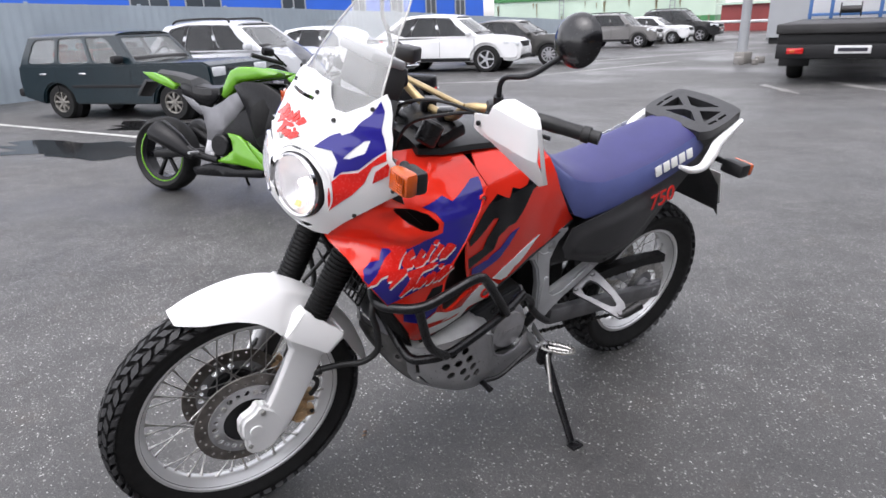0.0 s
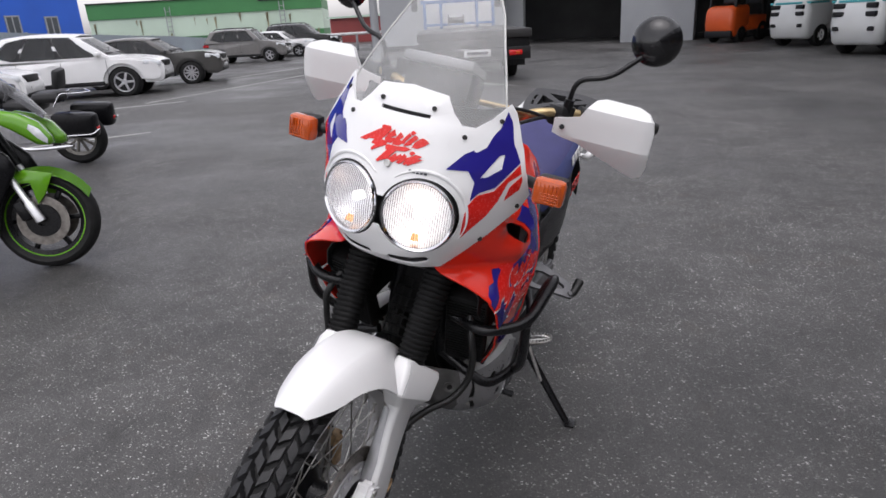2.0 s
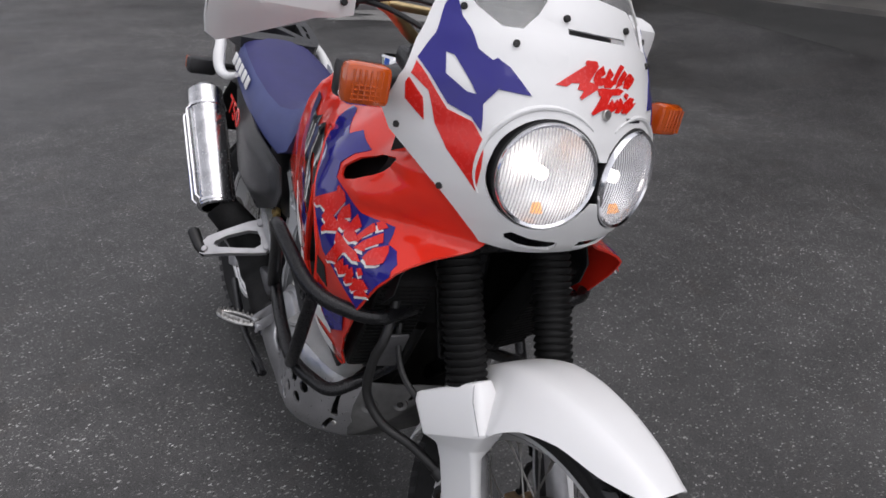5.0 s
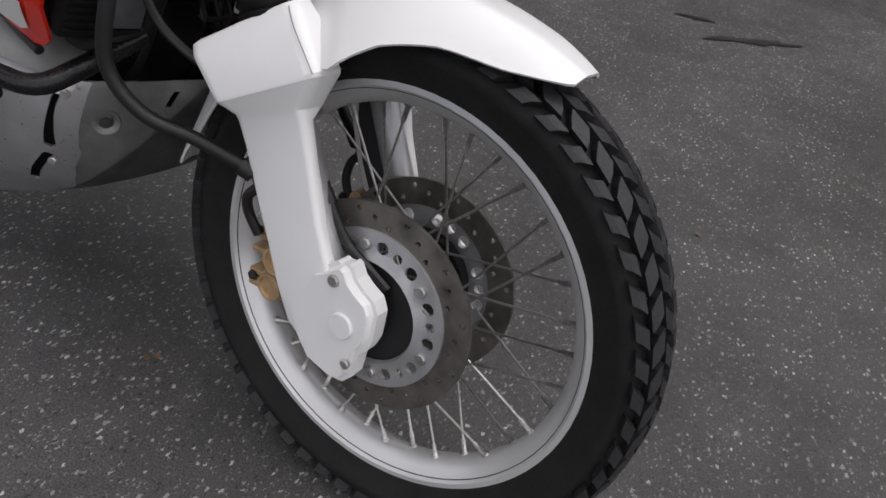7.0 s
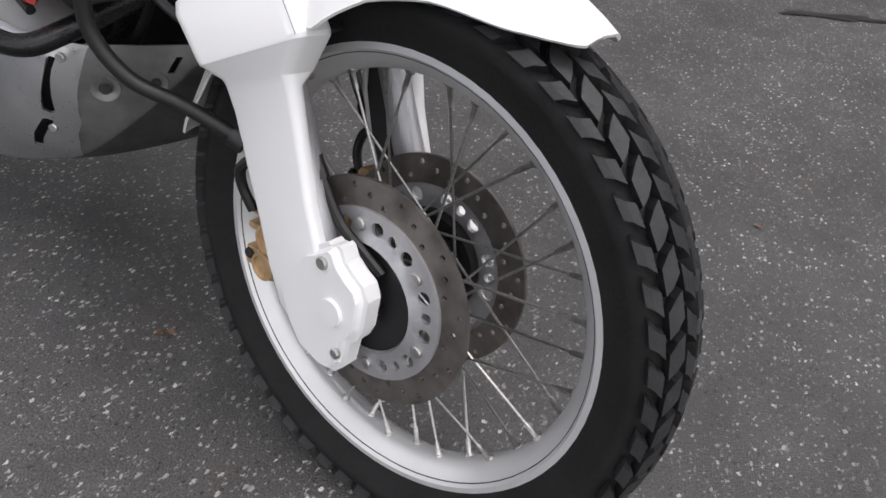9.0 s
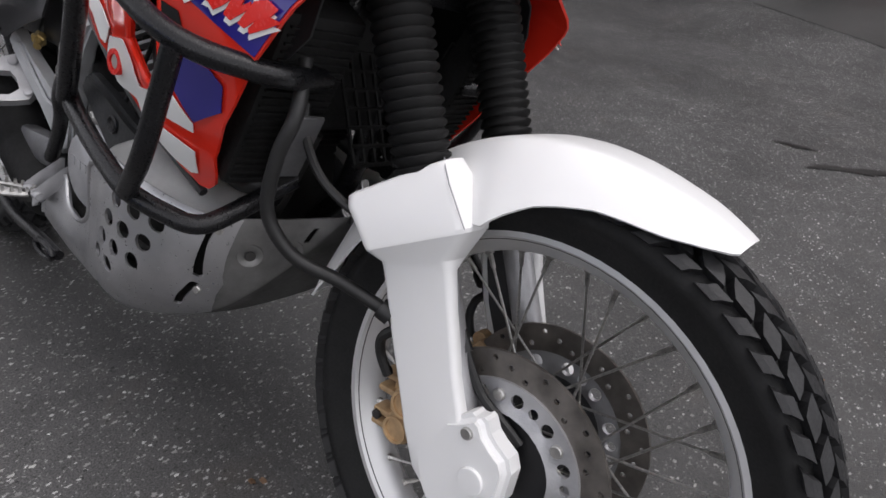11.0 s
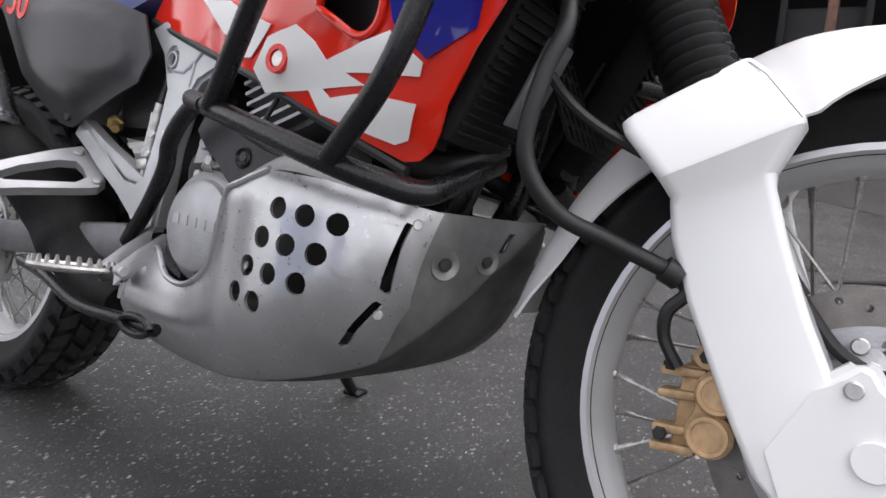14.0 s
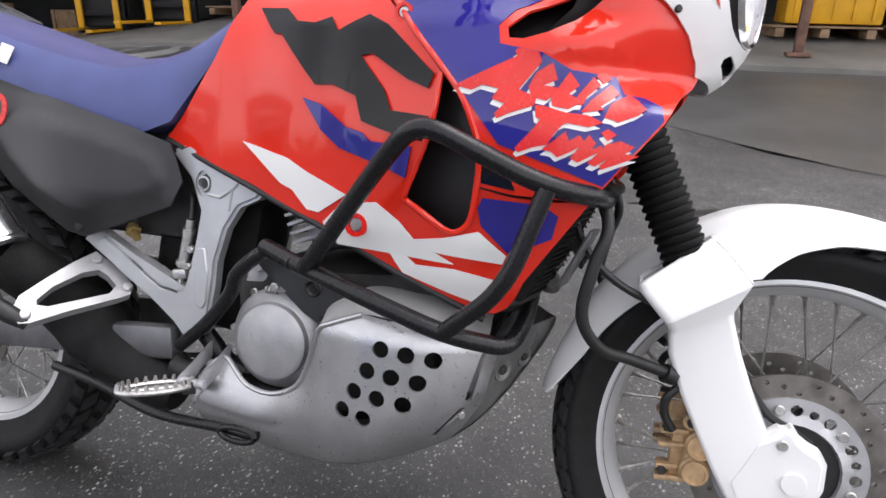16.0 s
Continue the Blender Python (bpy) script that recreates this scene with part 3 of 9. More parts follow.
tube(bm, curve([(0.640, -0.076, 0.56), (0.660, -0.078, 0.525), (0.687, -0.079, 0.493), (0.712, -0.079, 0.460), (0.740, -0.077, 0.428), (0.775, -0.074, 0.410), (0.800, -0.070, 0.395)]), 0.0058, 8)
tube(bm, [(0.690, -0.079, 0.488), (0.706, -0.079, 0.468)], 0.0085, 8)
part("hub_cable", bm, HOSE, bike)

# front fender
ridge = [(0.926, 0.690), (0.902, 0.700), (0.867, 0.711), (0.80, 0.723), (0.735, 0.724), (0.67, 0.712), (0.61, 0.684), (0.56, 0.648), (0.512, 0.603), (0.468, 0.545), (0.438, 0.478), (0.420, 0.43), (0.412, 0.395)]
wide = [0.034, 0.050, 0.064, 0.080, 0.096, 0.112, 0.098, 0.076, 0.070, 0.068, 0.066, 0.063, 0.052]
drop = [0.008, 0.022, 0.034, 0.044, 0.061, 0.090, 0.088, 0.060, 0.052, 0.045, 0.036, 0.024, 0.010]
rings = []
way = curve([(x, 0, z) for x, z in ridge], 4)
for i, p in enumerate(way):
    t = i / 4
    k, f = min(int(t), len(wide) - 2), t - min(int(t), len(wide) - 2)
    w, d = wide[k] * (1 - f) + wide[k + 1] * f, drop[k] * (1 - f) + drop[k + 1] * f
    fwd = (way[min(i + 1, len(way) - 1)] - way[max(i - 1, 0)]).normalized()
    up = fwd.cross(Vector((0, 1, 0))).normalized()
    up = up if up.dot(p - FRONT) > 0 else -up
    rings.append([p + Vector((0, y * w, 0)) - up * (d * (0.06 * y * y + 0.94 * (max(0, abs(y) - 0.42) / 0.58) ** 1.5)) for y in (-1, -0.93, -0.85, -0.75, -0.62, -0.5, -0.42, -0.2, 0, 0.2, 0.42, 0.5, 0.62, 0.75, 0.85, 0.93, 1)])
bm = bmesh.new()
loft(bm, rings, closed=False)
bmesh.ops.recalc_face_normals(bm, faces=bm.faces)
bmesh.ops.solidify(bm, geom=bm.faces[:], thickness=0.0035)
fender = part("front_fender", bm, WHITE, bike, "white plastic front fender", angle=50)
bm = bmesh.new()
box(bm, (0.62, 0, 0.60), (0.10, 0.14, 0.03), (0, -30, 0), 0.006)
part("fork_brace", bm, BLACK_METAL, fender)

# ---- bodywork ----
TANK = [(-0.262, 0.744), (-0.223, 0.782), (-0.153, 0.875), (-0.109, 0.972), (-0.085, 1.005), (-0.04, 1.035), (0.06, 1.045), (0.15, 1.045), (0.18, 1.0), (0.164, 0.96), (0.230, 0.899), (0.268, 0.858), (0.258, 0.785),
        (0.222, 0.693), (0.253, 0.676), (0.275, 0.663), (0.292, 0.656), (0.304, 0.656), (0.314, 0.663), (0.321, 0.675), (0.326, 0.692), (0.333, 0.716), (0.371, 0.709), (0.431, 0.708), (0.471, 0.712), (0.394, 0.596), (0.384, 0.572), (0.372, 0.554), (0.356, 0.543), (0.336, 0.541), (0.207, 0.586),
        (0.066, 0.639), (-0.088, 0.687)]
def eased(pts, n=4):
    return [(p.x, p.z) for p in curve([(u, 0, v) for u, v in pts], n)]


FAIR = eased([(0.170, 0.960), (0.229, 0.904), (0.289, 0.845), (0.315, 0.802), (0.327, 0.755), (0.328, 0.720)]) + [(0.371, 0.713), (0.431, 0.712), (0.466, 0.715), (0.484, 0.731), (0.546, 0.814), (0.561, 0.850),
        (0.577, 0.868), (0.583, 0.884), (0.582, 0.902), (0.576, 0.920), (0.562, 0.943), (0.540, 0.967), (0.514, 0.990), (0.480, 1.015), (0.44, 1.035), (0.40, 1.045), (0.30, 1.045), (0.20, 1.04), (0.185, 1.0)]
VENT = [(0.350, 0.905), (0.347, 0.918), (0.369, 0.941), (0.420, 0.961), (0.455, 0.968), (0.461, 0.965), (0.447, 0.950), (0.426, 0.930), (0.396, 0.913), (0.368, 0.904)]
BLUE_MAIN = [(0.192, 0.944), (0.186, 0.985), (0.215, 0.985), (0.260, 0.972), (0.300, 0.960), (0.322, 0.973), (0.382, 0.957), (0.352, 0.942), (0.335, 0.920), (0.340, 0.897), (0.394, 0.888), (0.43, 0.87), (0.46, 0.869), (0.482, 0.868), (0.495, 0.846), (0.518, 0.844), (0.540, 0.834), (0.5445, 0.816), (0.483, 0.733), (0.43, 0.75), (0.352, 0.774), (0.291, 0.845), (0.232, 0.905)]
BLUE_LOW = [(0.336, 0.705), (0.413, 0.703), (0.434, 0.691), (0.428, 0.661), (0.375, 0.634), (0.336, 0.668), (0.331, 0.691)]
BLACK_LOW = [(0.332, 0.755), (0.362, 0.750), (0.378, 0.718), (0.334, 0.724)]
BLACK_TANK = [(-0.074, 0.957), (-0.017, 0.954), (0.013, 0.932), (0.046, 0.929), (0.073, 0.938), (0.091, 0.916), (0.14, 0.939), (0.175, 0.923), (0.258, 0.857), (0.251, 0.838), (0.219, 0.849), (0.157, 0.883), (0.14, 0.88), (0.183, 0.834),
              (0.195, 0.808), (0.255, 0.803), (0.248, 0.77), (0.197, 0.778), (0.149, 0.791), (0.137, 0.825), (0.094, 0.84), (0.061, 0.839), (0.033, 0.867), (-0.017, 0.914), (-0.03, 0.914)]
BLUE_TANK = [(0.04, 0.82), (0.074, 0.812), (0.122, 0.782), (0.15, 0.776), (0.164, 0.765), (0.231, 0.762), (0.224, 0.72), (0.176, 0.735), (0.111, 0.752), (0.076, 0.775)]
WHITE_A = [(-0.085, 0.749), (0.013, 0.73), (0.057, 0.71), (0.125, 0.686), (0.072, 0.654), (0.05, 0.656), (0.023, 0.683), (0.0, 0.69)]
WHITE_B = [(0.080, 0.640), (0.117, 0.673), (0.176, 0.681), (0.215, 0.659), (0.239, 0.637), (0.283, 0.645), (0.333, 0.660), (0.371, 0.631), (0.366, 0.619), (0.27, 0.623), (0.299, 0.61), (0.208, 0.61), (0.106, 0.610)]
WHITE_C = [(0.218, 0.584), (0.196, 0.612), (0.222, 0.612), (0.240, 0.600), (0.299, 0.603), (0.361, 0.594), (0.346, 0.561), (0.329, 0.556)]
# jagged brush strokes of the model mark, laid out along the fairing
STROKES = [[(0.29, 0.842), (0.337, 0.866), (0.365, 0.882), (0.362, 0.888), (0.366, 0.891), (0.39, 0.887), (0.394, 0.877), (0.382, 0.86), (0.37, 0.842), (0.392, 0.834), (0.391, 0.825), (0.362, 0.814), (0.348, 0.806), (0.345, 0.811), (0.356, 0.824), (0.34, 0.829), (0.347, 0.842), (0.326, 0.846), (0.313, 0.839)],
           [(0.391, 0.863), (0.408, 0.876), (0.415, 0.857), (0.399, 0.849), (0.42, 0.847), (0.405, 0.832), (0.388, 0.835), (0.383, 0.846)],
           [(0.411, 0.835), (0.429, 0.867), (0.441, 0.852), (0.43, 0.841), (0.447, 0.833), (0.432, 0.824), (0.414, 0.826)],
           [(0.444, 0.842), (0.457, 0.864), (0.465, 0.855), (0.451, 0.84), (0.448, 0.83), (0.436, 0.829)],
           [(0.46, 0.866), (0.467, 0.871), (0.477, 0.865), (0.469, 0.858)],
           [(0.448, 0.82), (0.459, 0.835), (0.478, 0.856), (0.488, 0.846), (0.477, 0.837), (0.469, 0.829), (0.473, 0.825)],
           [(0.476, 0.816), (0.483, 0.833), (0.5, 0.845), (0.509, 0.84), (0.522, 0.829), (0.513, 0.822), (0.492, 0.812), (0.486, 0.815)]]
STROKES += [[(0.393, 0.824), (0.404, 0.823), (0.43, 0.817), (0.456, 0.816), (0.475, 0.809), (0.458, 0.804), (0.433, 0.807), (0.426, 0.803), (0.418, 0.791), (0.412, 0.779), (0.395, 0.775), (0.378, 0.767), (0.374, 0.771), (0.396, 0.797), (0.402, 0.808), (0.396, 0.811)],
            [(0.407, 0.772), (0.433, 0.795), (0.438, 0.784), (0.45, 0.792), (0.457, 0.783), (0.439, 0.772), (0.426, 0.765), (0.419, 0.771)],
            [(0.475, 0.797), (0.482, 0.801), (0.492, 0.796), (0.483, 0.789)],
            [(0.442, 0.764), (0.461, 0.793), (0.469, 0.784), (0.465, 0.776), (0.477, 0.782), (0.477, 0.777), (0.451, 0.761)],
            [(0.463, 0.76), (0.483, 0.783), (0.498, 0.788), (0.514, 0.783), (0.504, 0.774), (0.521, 0.773), (0.502, 0.765), (0.479, 0.754), (0.478, 0.758), (0.487, 0.768), (0.471, 0.758)]]


def swollen(pts, d):
    """The outline pushed outwards by d."""
    area = sum(a[0] * b[1] - b[0] * a[1] for a, b in zip(pts, pts[1:] + pts[:1]))
    out = []
    for a, b, c in zip(pts[-1:] + pts[:-1], pts, pts[1:] + pts[:1]):
        t1, t2 = (Vector(b) - Vector(a)).normalized(), (Vector(c) - Vector(b)).normalized()
        n = Vector((t1.y + t2.y, -t1.x - t2.x)) * (1 if area > 0 else -1)
        out.append((b[0] + n.x * d * 0.5, b[1] + n.y * d * 0.5))
    return out


for s in (-1, 1):
    def on_side(lift, s=s):
        return lambda u, v: (u, s * (side_y(u, v) + lift), v)

    def flank(name, loops, material, parent, lift, label="", thick=0.0012, step=0.03):
        bm = bmesh.new()
        sheet(bm, loops, on_side(lift), step, thick, (0, s, 0))
        return part(name, bm, material, parent, label, angle=60)

    tank = flank("tank_side", [TANK], RED, bike, 0.0, "glossy red tank side with white and blue decals", 0.004, 0.025)
    fair = flank("side_fairing", [FAIR, VENT], RED, bike, 0.004, "glossy red side fairing with an air vent", 0.004, 0.0125)
    for outline, material, parent, base in ((BLUE_MAIN, BLUE, fair, 0.004), (BLUE_LOW, BLUE, tank, 0), (BLACK_LOW, BLACK_DECAL, fair, 0.004), (BLACK_TANK, BLACK_DECAL, tank, 0),
                                            (BLUE_TANK, BLUE, tank, 0), (WHITE_A, WHITE_DECAL, tank, 0), (WHITE_B, WHITE_DECAL, tank, 0), (WHITE_C, WHITE_DECAL, tank, 0)):
        flank("decal", [outline], material, parent, base + (0.0016 if base else 0.0034), step=0.0125)
    for i, shard in enumerate(STROKES):
        if s > 0:
            shard = [(0.83 - u, v + 0.33 * (u - 0.42)) for u, v in shard]
        flank("logo_shadow", [[(u - 0.0025, v - 0.0068) for u, v in shard]], WHITE_DECAL, fair, 0.0066 + 0.0003 * (i % 3), step=0.0125)
        flank("logo_shape", [swollen(shard, 0.0012)], RED_DECAL, fair, 0.0084 + 0.0004 * (i % 3), step=0.0125)
    # rolled edge of the duct and the seam between tank and fairing
    bm = bmesh.new()
    edge = eased([(0.268, 0.858), (0.258, 0.785), (0.222, 0.693)]) + eased([(0.226, 0.690), (0.253, 0.676), (0.292, 0.656), (0.314, 0.663), (0.325, 0.690), (0.329, 0.755), (0.315, 0.802), (0.289, 0.845), (0.229, 0.904), (0.175, 0.960)])
    tube(bm, [(u, s * (side_y(u, v) + 0.003), v) for u, v in edge], 0.0045, 8)
    part("duct_edge", bm, RED, tank)
    # raised rubber edge along the tank's foot
    bm = bmesh.new()
    foot = [(-0.262, 0.742), (-0.088, 0.685), (0.066, 0.637), (0.207, 0.584), (0.340, 0.534)]
    tube(bm, [(u, s * (side_y(u, v) - 0.002), v - 0.002) for u, v in foot], 0.006, 8)
    part("edge_trim", bm, BLACK_PLASTIC, tank)
    for u, v, ring in ((0.145, 0.645, 0.017), (0.195, 0.94, 0.013)):
        bm = bmesh.new()
        y = side_y(u, v)
        lathe(bm, [(ring * 0.62, -0.002), (ring, -0.002), (ring, 0.005), (ring * 0.62, 0.005)], (u, s * (y + 0.003), v), (0, s, 0), 24, closed=True)
        part("screw_ring", bm, RED_DECAL, tank)
        bm = bmesh.new()
        disc(bm, (u, s * (y + 0.003), v), (0, s, 0), ring * 0.6, 0.006, 14)
        part("screw", bm, STEEL, tank)
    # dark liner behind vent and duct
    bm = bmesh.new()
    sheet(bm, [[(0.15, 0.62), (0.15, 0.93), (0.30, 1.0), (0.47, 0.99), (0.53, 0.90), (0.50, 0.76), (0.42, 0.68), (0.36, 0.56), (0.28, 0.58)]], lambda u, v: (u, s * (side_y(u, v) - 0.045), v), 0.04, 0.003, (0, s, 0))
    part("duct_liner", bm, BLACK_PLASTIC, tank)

# black cover and filler on top of the tank
bm = bmesh.new()
rings = []
for x, w, z in ((-0.10, 0.05, 1.0), (-0.04, 0.085, 1.032), (0.06, 0.10, 1.050), (0.16, 0.105, 1.058), (0.26, 0.11, 1.060), (0.33, 0.10, 1.066)):
    rings.append([(x, w * math.sin(a), z - 0.028 + 0.028 * math.cos(a) ** 0.6 if math.cos(a) > 0 else z - 0.03) for a in [math.pi * (k / 10 - 0.5) for k in range(11)]] + [(x, 0.02, z - 0.05), (x, -0.02, z - 0.05)])
loft(bm, rings)
cover = part("tank_cover", bm, BLACK_PLASTIC, bike, "black plastic tank cover")
bm = bmesh.new()
disc(bm, (0.02, 0, 1.05), (0, 0, 1), 0.042, 0.024, 28)
part("filler_cap", bm, CHROME, cover, "chrome filler cap")

# seat
bm, bs = bmesh.new(), bmesh.new()
SEAT = [(-0.092, 1.004, 0.070, 0.086), (-0.112, 0.985, 0.084, 0.102), (-0.155, 0.952, 0.096, 0.120), (-0.195, 0.922, 0.103, 0.127), (-0.24, 0.894, 0.108, 0.133), (-0.29, 0.877, 0.113, 0.138), (-0.36, 0.868, 0.120, 0.148), (-0.46, 0.880, 0.124, 0.155),
        (-0.58, 0.905, 0.124, 0.152), (-0.70, 0.935, 0.118, 0.142), (-0.80, 0.958, 0.106, 0.128), (-0.86, 0.962, 0.085, 0.11)]
top_rings, side_rings = [], []
for x, z, wt, wb in SEAT:
    zb = 0.742 + (x + 0.26) * 1.40 if x > -0.26 else 0.742 + (-0.26 - x) * 0.235
    zb = min(zb, z - 0.05)
    top_rings.append([(x, wt * t, z + 0.012 * (1 - t * t) - 0.014 * abs(t) ** 6) for t in (-1, -0.9, -0.7, -0.4, 0, 0.4, 0.7, 0.9, 1)])
    ring = []
    for s in (-1, 1):
        col = [(x, s * (wt + (wb - wt) * math.sin(k / 6 * math.pi / 2) ** 0.8), (z - 0.014) + (zb - z + 0.014) * k / 6) for k in range(7)]
        ring += col[::-1] if s < 0 else col
    side_rings.append(ring)
loft(bm, top_rings, closed=False)
loft(bs, side_rings, closed=True)
seat = part("seat", bs, SEAT_SIDE, bike, "two-tone blue vinyl seat", angle=50)
part("seat_top", bm, SEAT_TOP, seat, "darker blue seat top", angle=60)
for s in (-1, 1):
    for k in range(5):
        bm = bmesh.new()
        x = -0.585 - k * 0.036
        box(bm, (x, s * 0.1475, 0.866 + k * 0.010), (0.030, 0.003, 0.034), (14 * s, 14, 2 * s), 0.002)
        part("maker_mark", bm, WHITE_DECAL, seat)

# side panels and tail
PANEL = [(-0.78, 0.842), (-0.62, 0.822), (-0.45, 0.792), (-0.30, 0.757), (-0.225, 0.735), (-0.202, 0.672), (-0.222, 0.630), (-0.33, 0.586), (-0.416, 0.554), (-0.456, 0.560), (-0.58, 0.650), (-0.70, 0.745), (-0.80, 0.80)]
BULGE = [(-0.66, 0.795), (-0.47, 0.770), (-0.31, 0.738), (-0.245, 0.718), (-0.224, 0.672), (-0.240, 0.642), (-0.34, 0.604), (-0.400, 0.584), (-0.455, 0.600), (-0.56, 0.672), (-0.66, 0.755)]


def within(u, v, loop, soft):
    """How far a place lies inside a convex outline, from 0 at its edge to 1 at the depth soft."""
    depth = min(((b[1] - a[1]) * (u - a[0]) - (b[0] - a[0]) * (v - a[1])) / math.hypot(b[0] - a[0], b[1] - a[1]) for a, b in zip(loop, loop[1:] + loop[:1]))
    k = min(max(depth / soft, 0.0), 1.0)
    return k * k * (3 - 2 * k)


for s in (-1, 1):
    bm = bmesh.new()
    sheet(bm, [PANEL], lambda u, v: (u, s * (0.128 + 0.009 * within(u, v, BULGE, 0.016) + 0.045 * math.exp(-((u + 0.42) / 0.24) ** 2) * min(1, max(0.2, (v - 0.54) / 0.1)) - 0.25 * max(0, v - 0.74)), v), 0.011, 0.004, (0, s, 0))
    panel = part("side_panel", bm, GREY_PLASTIC, bike, "dark grey plastic side panel", angle=50)
    bm = bmesh.new()
    disc(bm, (-0.424, s * 0.1415, 0.573), (0, s, 0), 0.009, 0.006, 12)
    part("screw", bm, DIRTY, panel)
    lettering("capacity_number", "750", 0.078, RED_DECAL, panel,
              Matrix.LocRotScale((-0.615, s * 0.1685, 0.772), Euler((radians(90), 0, radians(180 if s > 0 else 0))), (1, 1, 1)) @ pose(0, 0, 0, 0, 0, 14 if s > 0 else -14))
    # tail cowl
    bm = bmesh.new()
    sheet(bm, [[(-0.74, 0.86), (-0.80, 0.80), (-0.93, 0.865), (-1.0, 0.925), (-0.98, 0.95), (-0.86, 0.925)]], lambda u, v: (u, s * (0.115 - 0.15 * max(0, -0.8 - u)), v), 0.03, 0.004, (0, s, 0))
    part("tail_cowl", bm, GREY_PLASTIC, bike)
    # grab rail: a broad moulded band from the seat's flank up to the rack's corner
    bm = bmesh.new()
    rail = curve([(-0.690, s * 0.150, 0.866), (-0.735, s * 0.166, 0.852), (-0.785, s * 0.176, 0.862), (-0.818, s * 0.174, 0.900), (-0.848, s * 0.164, 0.928), (-0.910, s * 0.155, 0.957), (-0.985, s * 0.146, 0.990)], 5)
    tube(bm, rail, [lerp_table([(0.0, 0.007), (0.15, 0.012), (0.45, 0.018), (0.7, 0.017), (1.0, 0.009)], k / (len(rail) - 1)) for k in range(len(rail))], 14)
    part("grab_rail", bm, WHITE, bike, "white grab rail")
    # rear indicators
    bm = bmesh.new()
    tube(bm, [(-0.955, s * 0.06, 0.845), (-0.962, s * 0.15, 0.840)], 0.011, 10)
    box(bm, (-0.955, s * 0.195, 0.838), (0.055, 0.085, 0.050), None, 0.010)
    ind = part("rear_indicator", bm, BLACK_PLASTIC, bike)
    bm = bmesh.new()
    box(bm, (-0.988, s * 0.198, 0.838), (0.030, 0.078, 0.044), None, 0.009)
    part("lens", bm, ORANGE, ind, "orange indicator lens")

# rack: a thick moulded plate that rises behind the seat, cut out round a cross
bm = bmesh.new()
RACK = eased([(-0.785, 0.0), (-0.79, 0.09)], 2) + eased([(-0.795, 0.118), (-0.83, 0.142), (-0.90, 0.146)], 3) + eased([(-0.965, 0.138), (-0.985, 0.120), (-0.995, 0.0)], 3)
RACK = RACK + [(u, -v) for u, v in RACK[::-1] if v > 0.001]
CUTS = [[(-0.848, 0.092), (-0.932, 0.092), (-0.893, 0.034)], [(-0.835, 0.066), (-0.876, 0.014), (-0.876, -0.014), (-0.835, -0.066)], [(-0.952, 0.070), (-0.908, 0.016), (-0.908, -0.016), (-0.952, -0.070)],
        [(-0.848, -0.092), (-0.893, -0.034), (-0.932, -0.092)], [(-0.846, 0.116), (-0.880, 0.120), (-0.880, 0.110), (-0.848, 0.106)], [(-0.846, -0.116), (-0.848, -0.106), (-0.880, -0.110), (-0.880, -0.120)],
        [(-0.890, 0.121), (-0.926, 0.120), (-0.926, 0.110), (-0.890, 0.111)], [(-0.890, -0.121), (-0.890, -0.111), (-0.926, -0.110), (-0.926, -0.120)]]
sheet(bm, [RACK, *CUTS], lambda u, v: (u, v, 0.963 - 0.34 * (u + 0.80) + 0.006 * (1 - (v / 0.14) ** 2)), 9, 0.034, (0, 0, 1))
rack = part("luggage_rack", bm, GREY_PLASTIC, bike, "dark plastic luggage rack with cut-outs", angle=30)
bm = bmesh.new()
loft(bm, [[(x, -w, z0), (x, -w * 0.96, z1), (x, w * 0.96, z1), (x, w, z0)] for x, z0, z1, w in ((-0.76, 0.862, 0.915, 0.115), (-0.84, 0.880, 0.935, 0.112), (-0.93, 0.915, 0.955, 0.098), (-0.985, 0.945, 0.975, 0.085))])
part("rack_base", bm, BLACK_PLASTIC, rack)

# rear fender, tail lamp, number plate
bm = bmesh.new()
loft(bm, [[(x, -w, z - 0.02), (x, -w * 0.8, z), (x, w * 0.8, z), (x, w, z - 0.02)] for x, z, w in ((-0.55, 0.70, 0.09), (-0.70, 0.76, 0.09), (-0.85, 0.82, 0.09), (-0.95, 0.82, 0.10), (-1.03, 0.74, 0.112), (-1.09, 0.60, 0.112))], closed=False)
bmesh.ops.solidify(bm, geom=bm.faces[:], thickness=0.005)
tail = part("rear_fender", bm, BLACK_PLASTIC, bike, "black plastic rear fender")
bm = bmesh.new()
box(bm, (-1.0, 0, 0.90), (0.05, 0.16, 0.06), None, 0.014)
part("tail_lamp", bm, mat("red_lens", (0.5, 0.01, 0.01), 0.15, coat=0.5), tail, "red tail lamp")
bm = bmesh.new()
box(bm, (-1.083, 0, 0.69), (0.004, 0.19, 0.15), (0, 23, 0), 0.0015)
part("number_plate", bm, WHITE_DECAL, tail, "white number plate")

# ---- headlight cowl ----
edge = [(0.0, 1.236), (0.072, 1.228), (0.092, 1.200), (0.112, 1.180), (0.135, 1.178), (0.158, 1.196), (0.178, 1.224), (0.190, 1.210), (0.222, 1.140), (0.240, 1.090), (0.245, 1.045), (0.232, 1.012), (0.194, 0.965), (0.151, 0.918), (0.118, 0.884), (0.06, 0.876)]
COWL = edge + [(0.0, 0.874)] + [(-u, v) for u, v in edge[:0:-1]]
lamp_y, lamp_z, lamp_r = 0.0765, 1.003, 0.0735


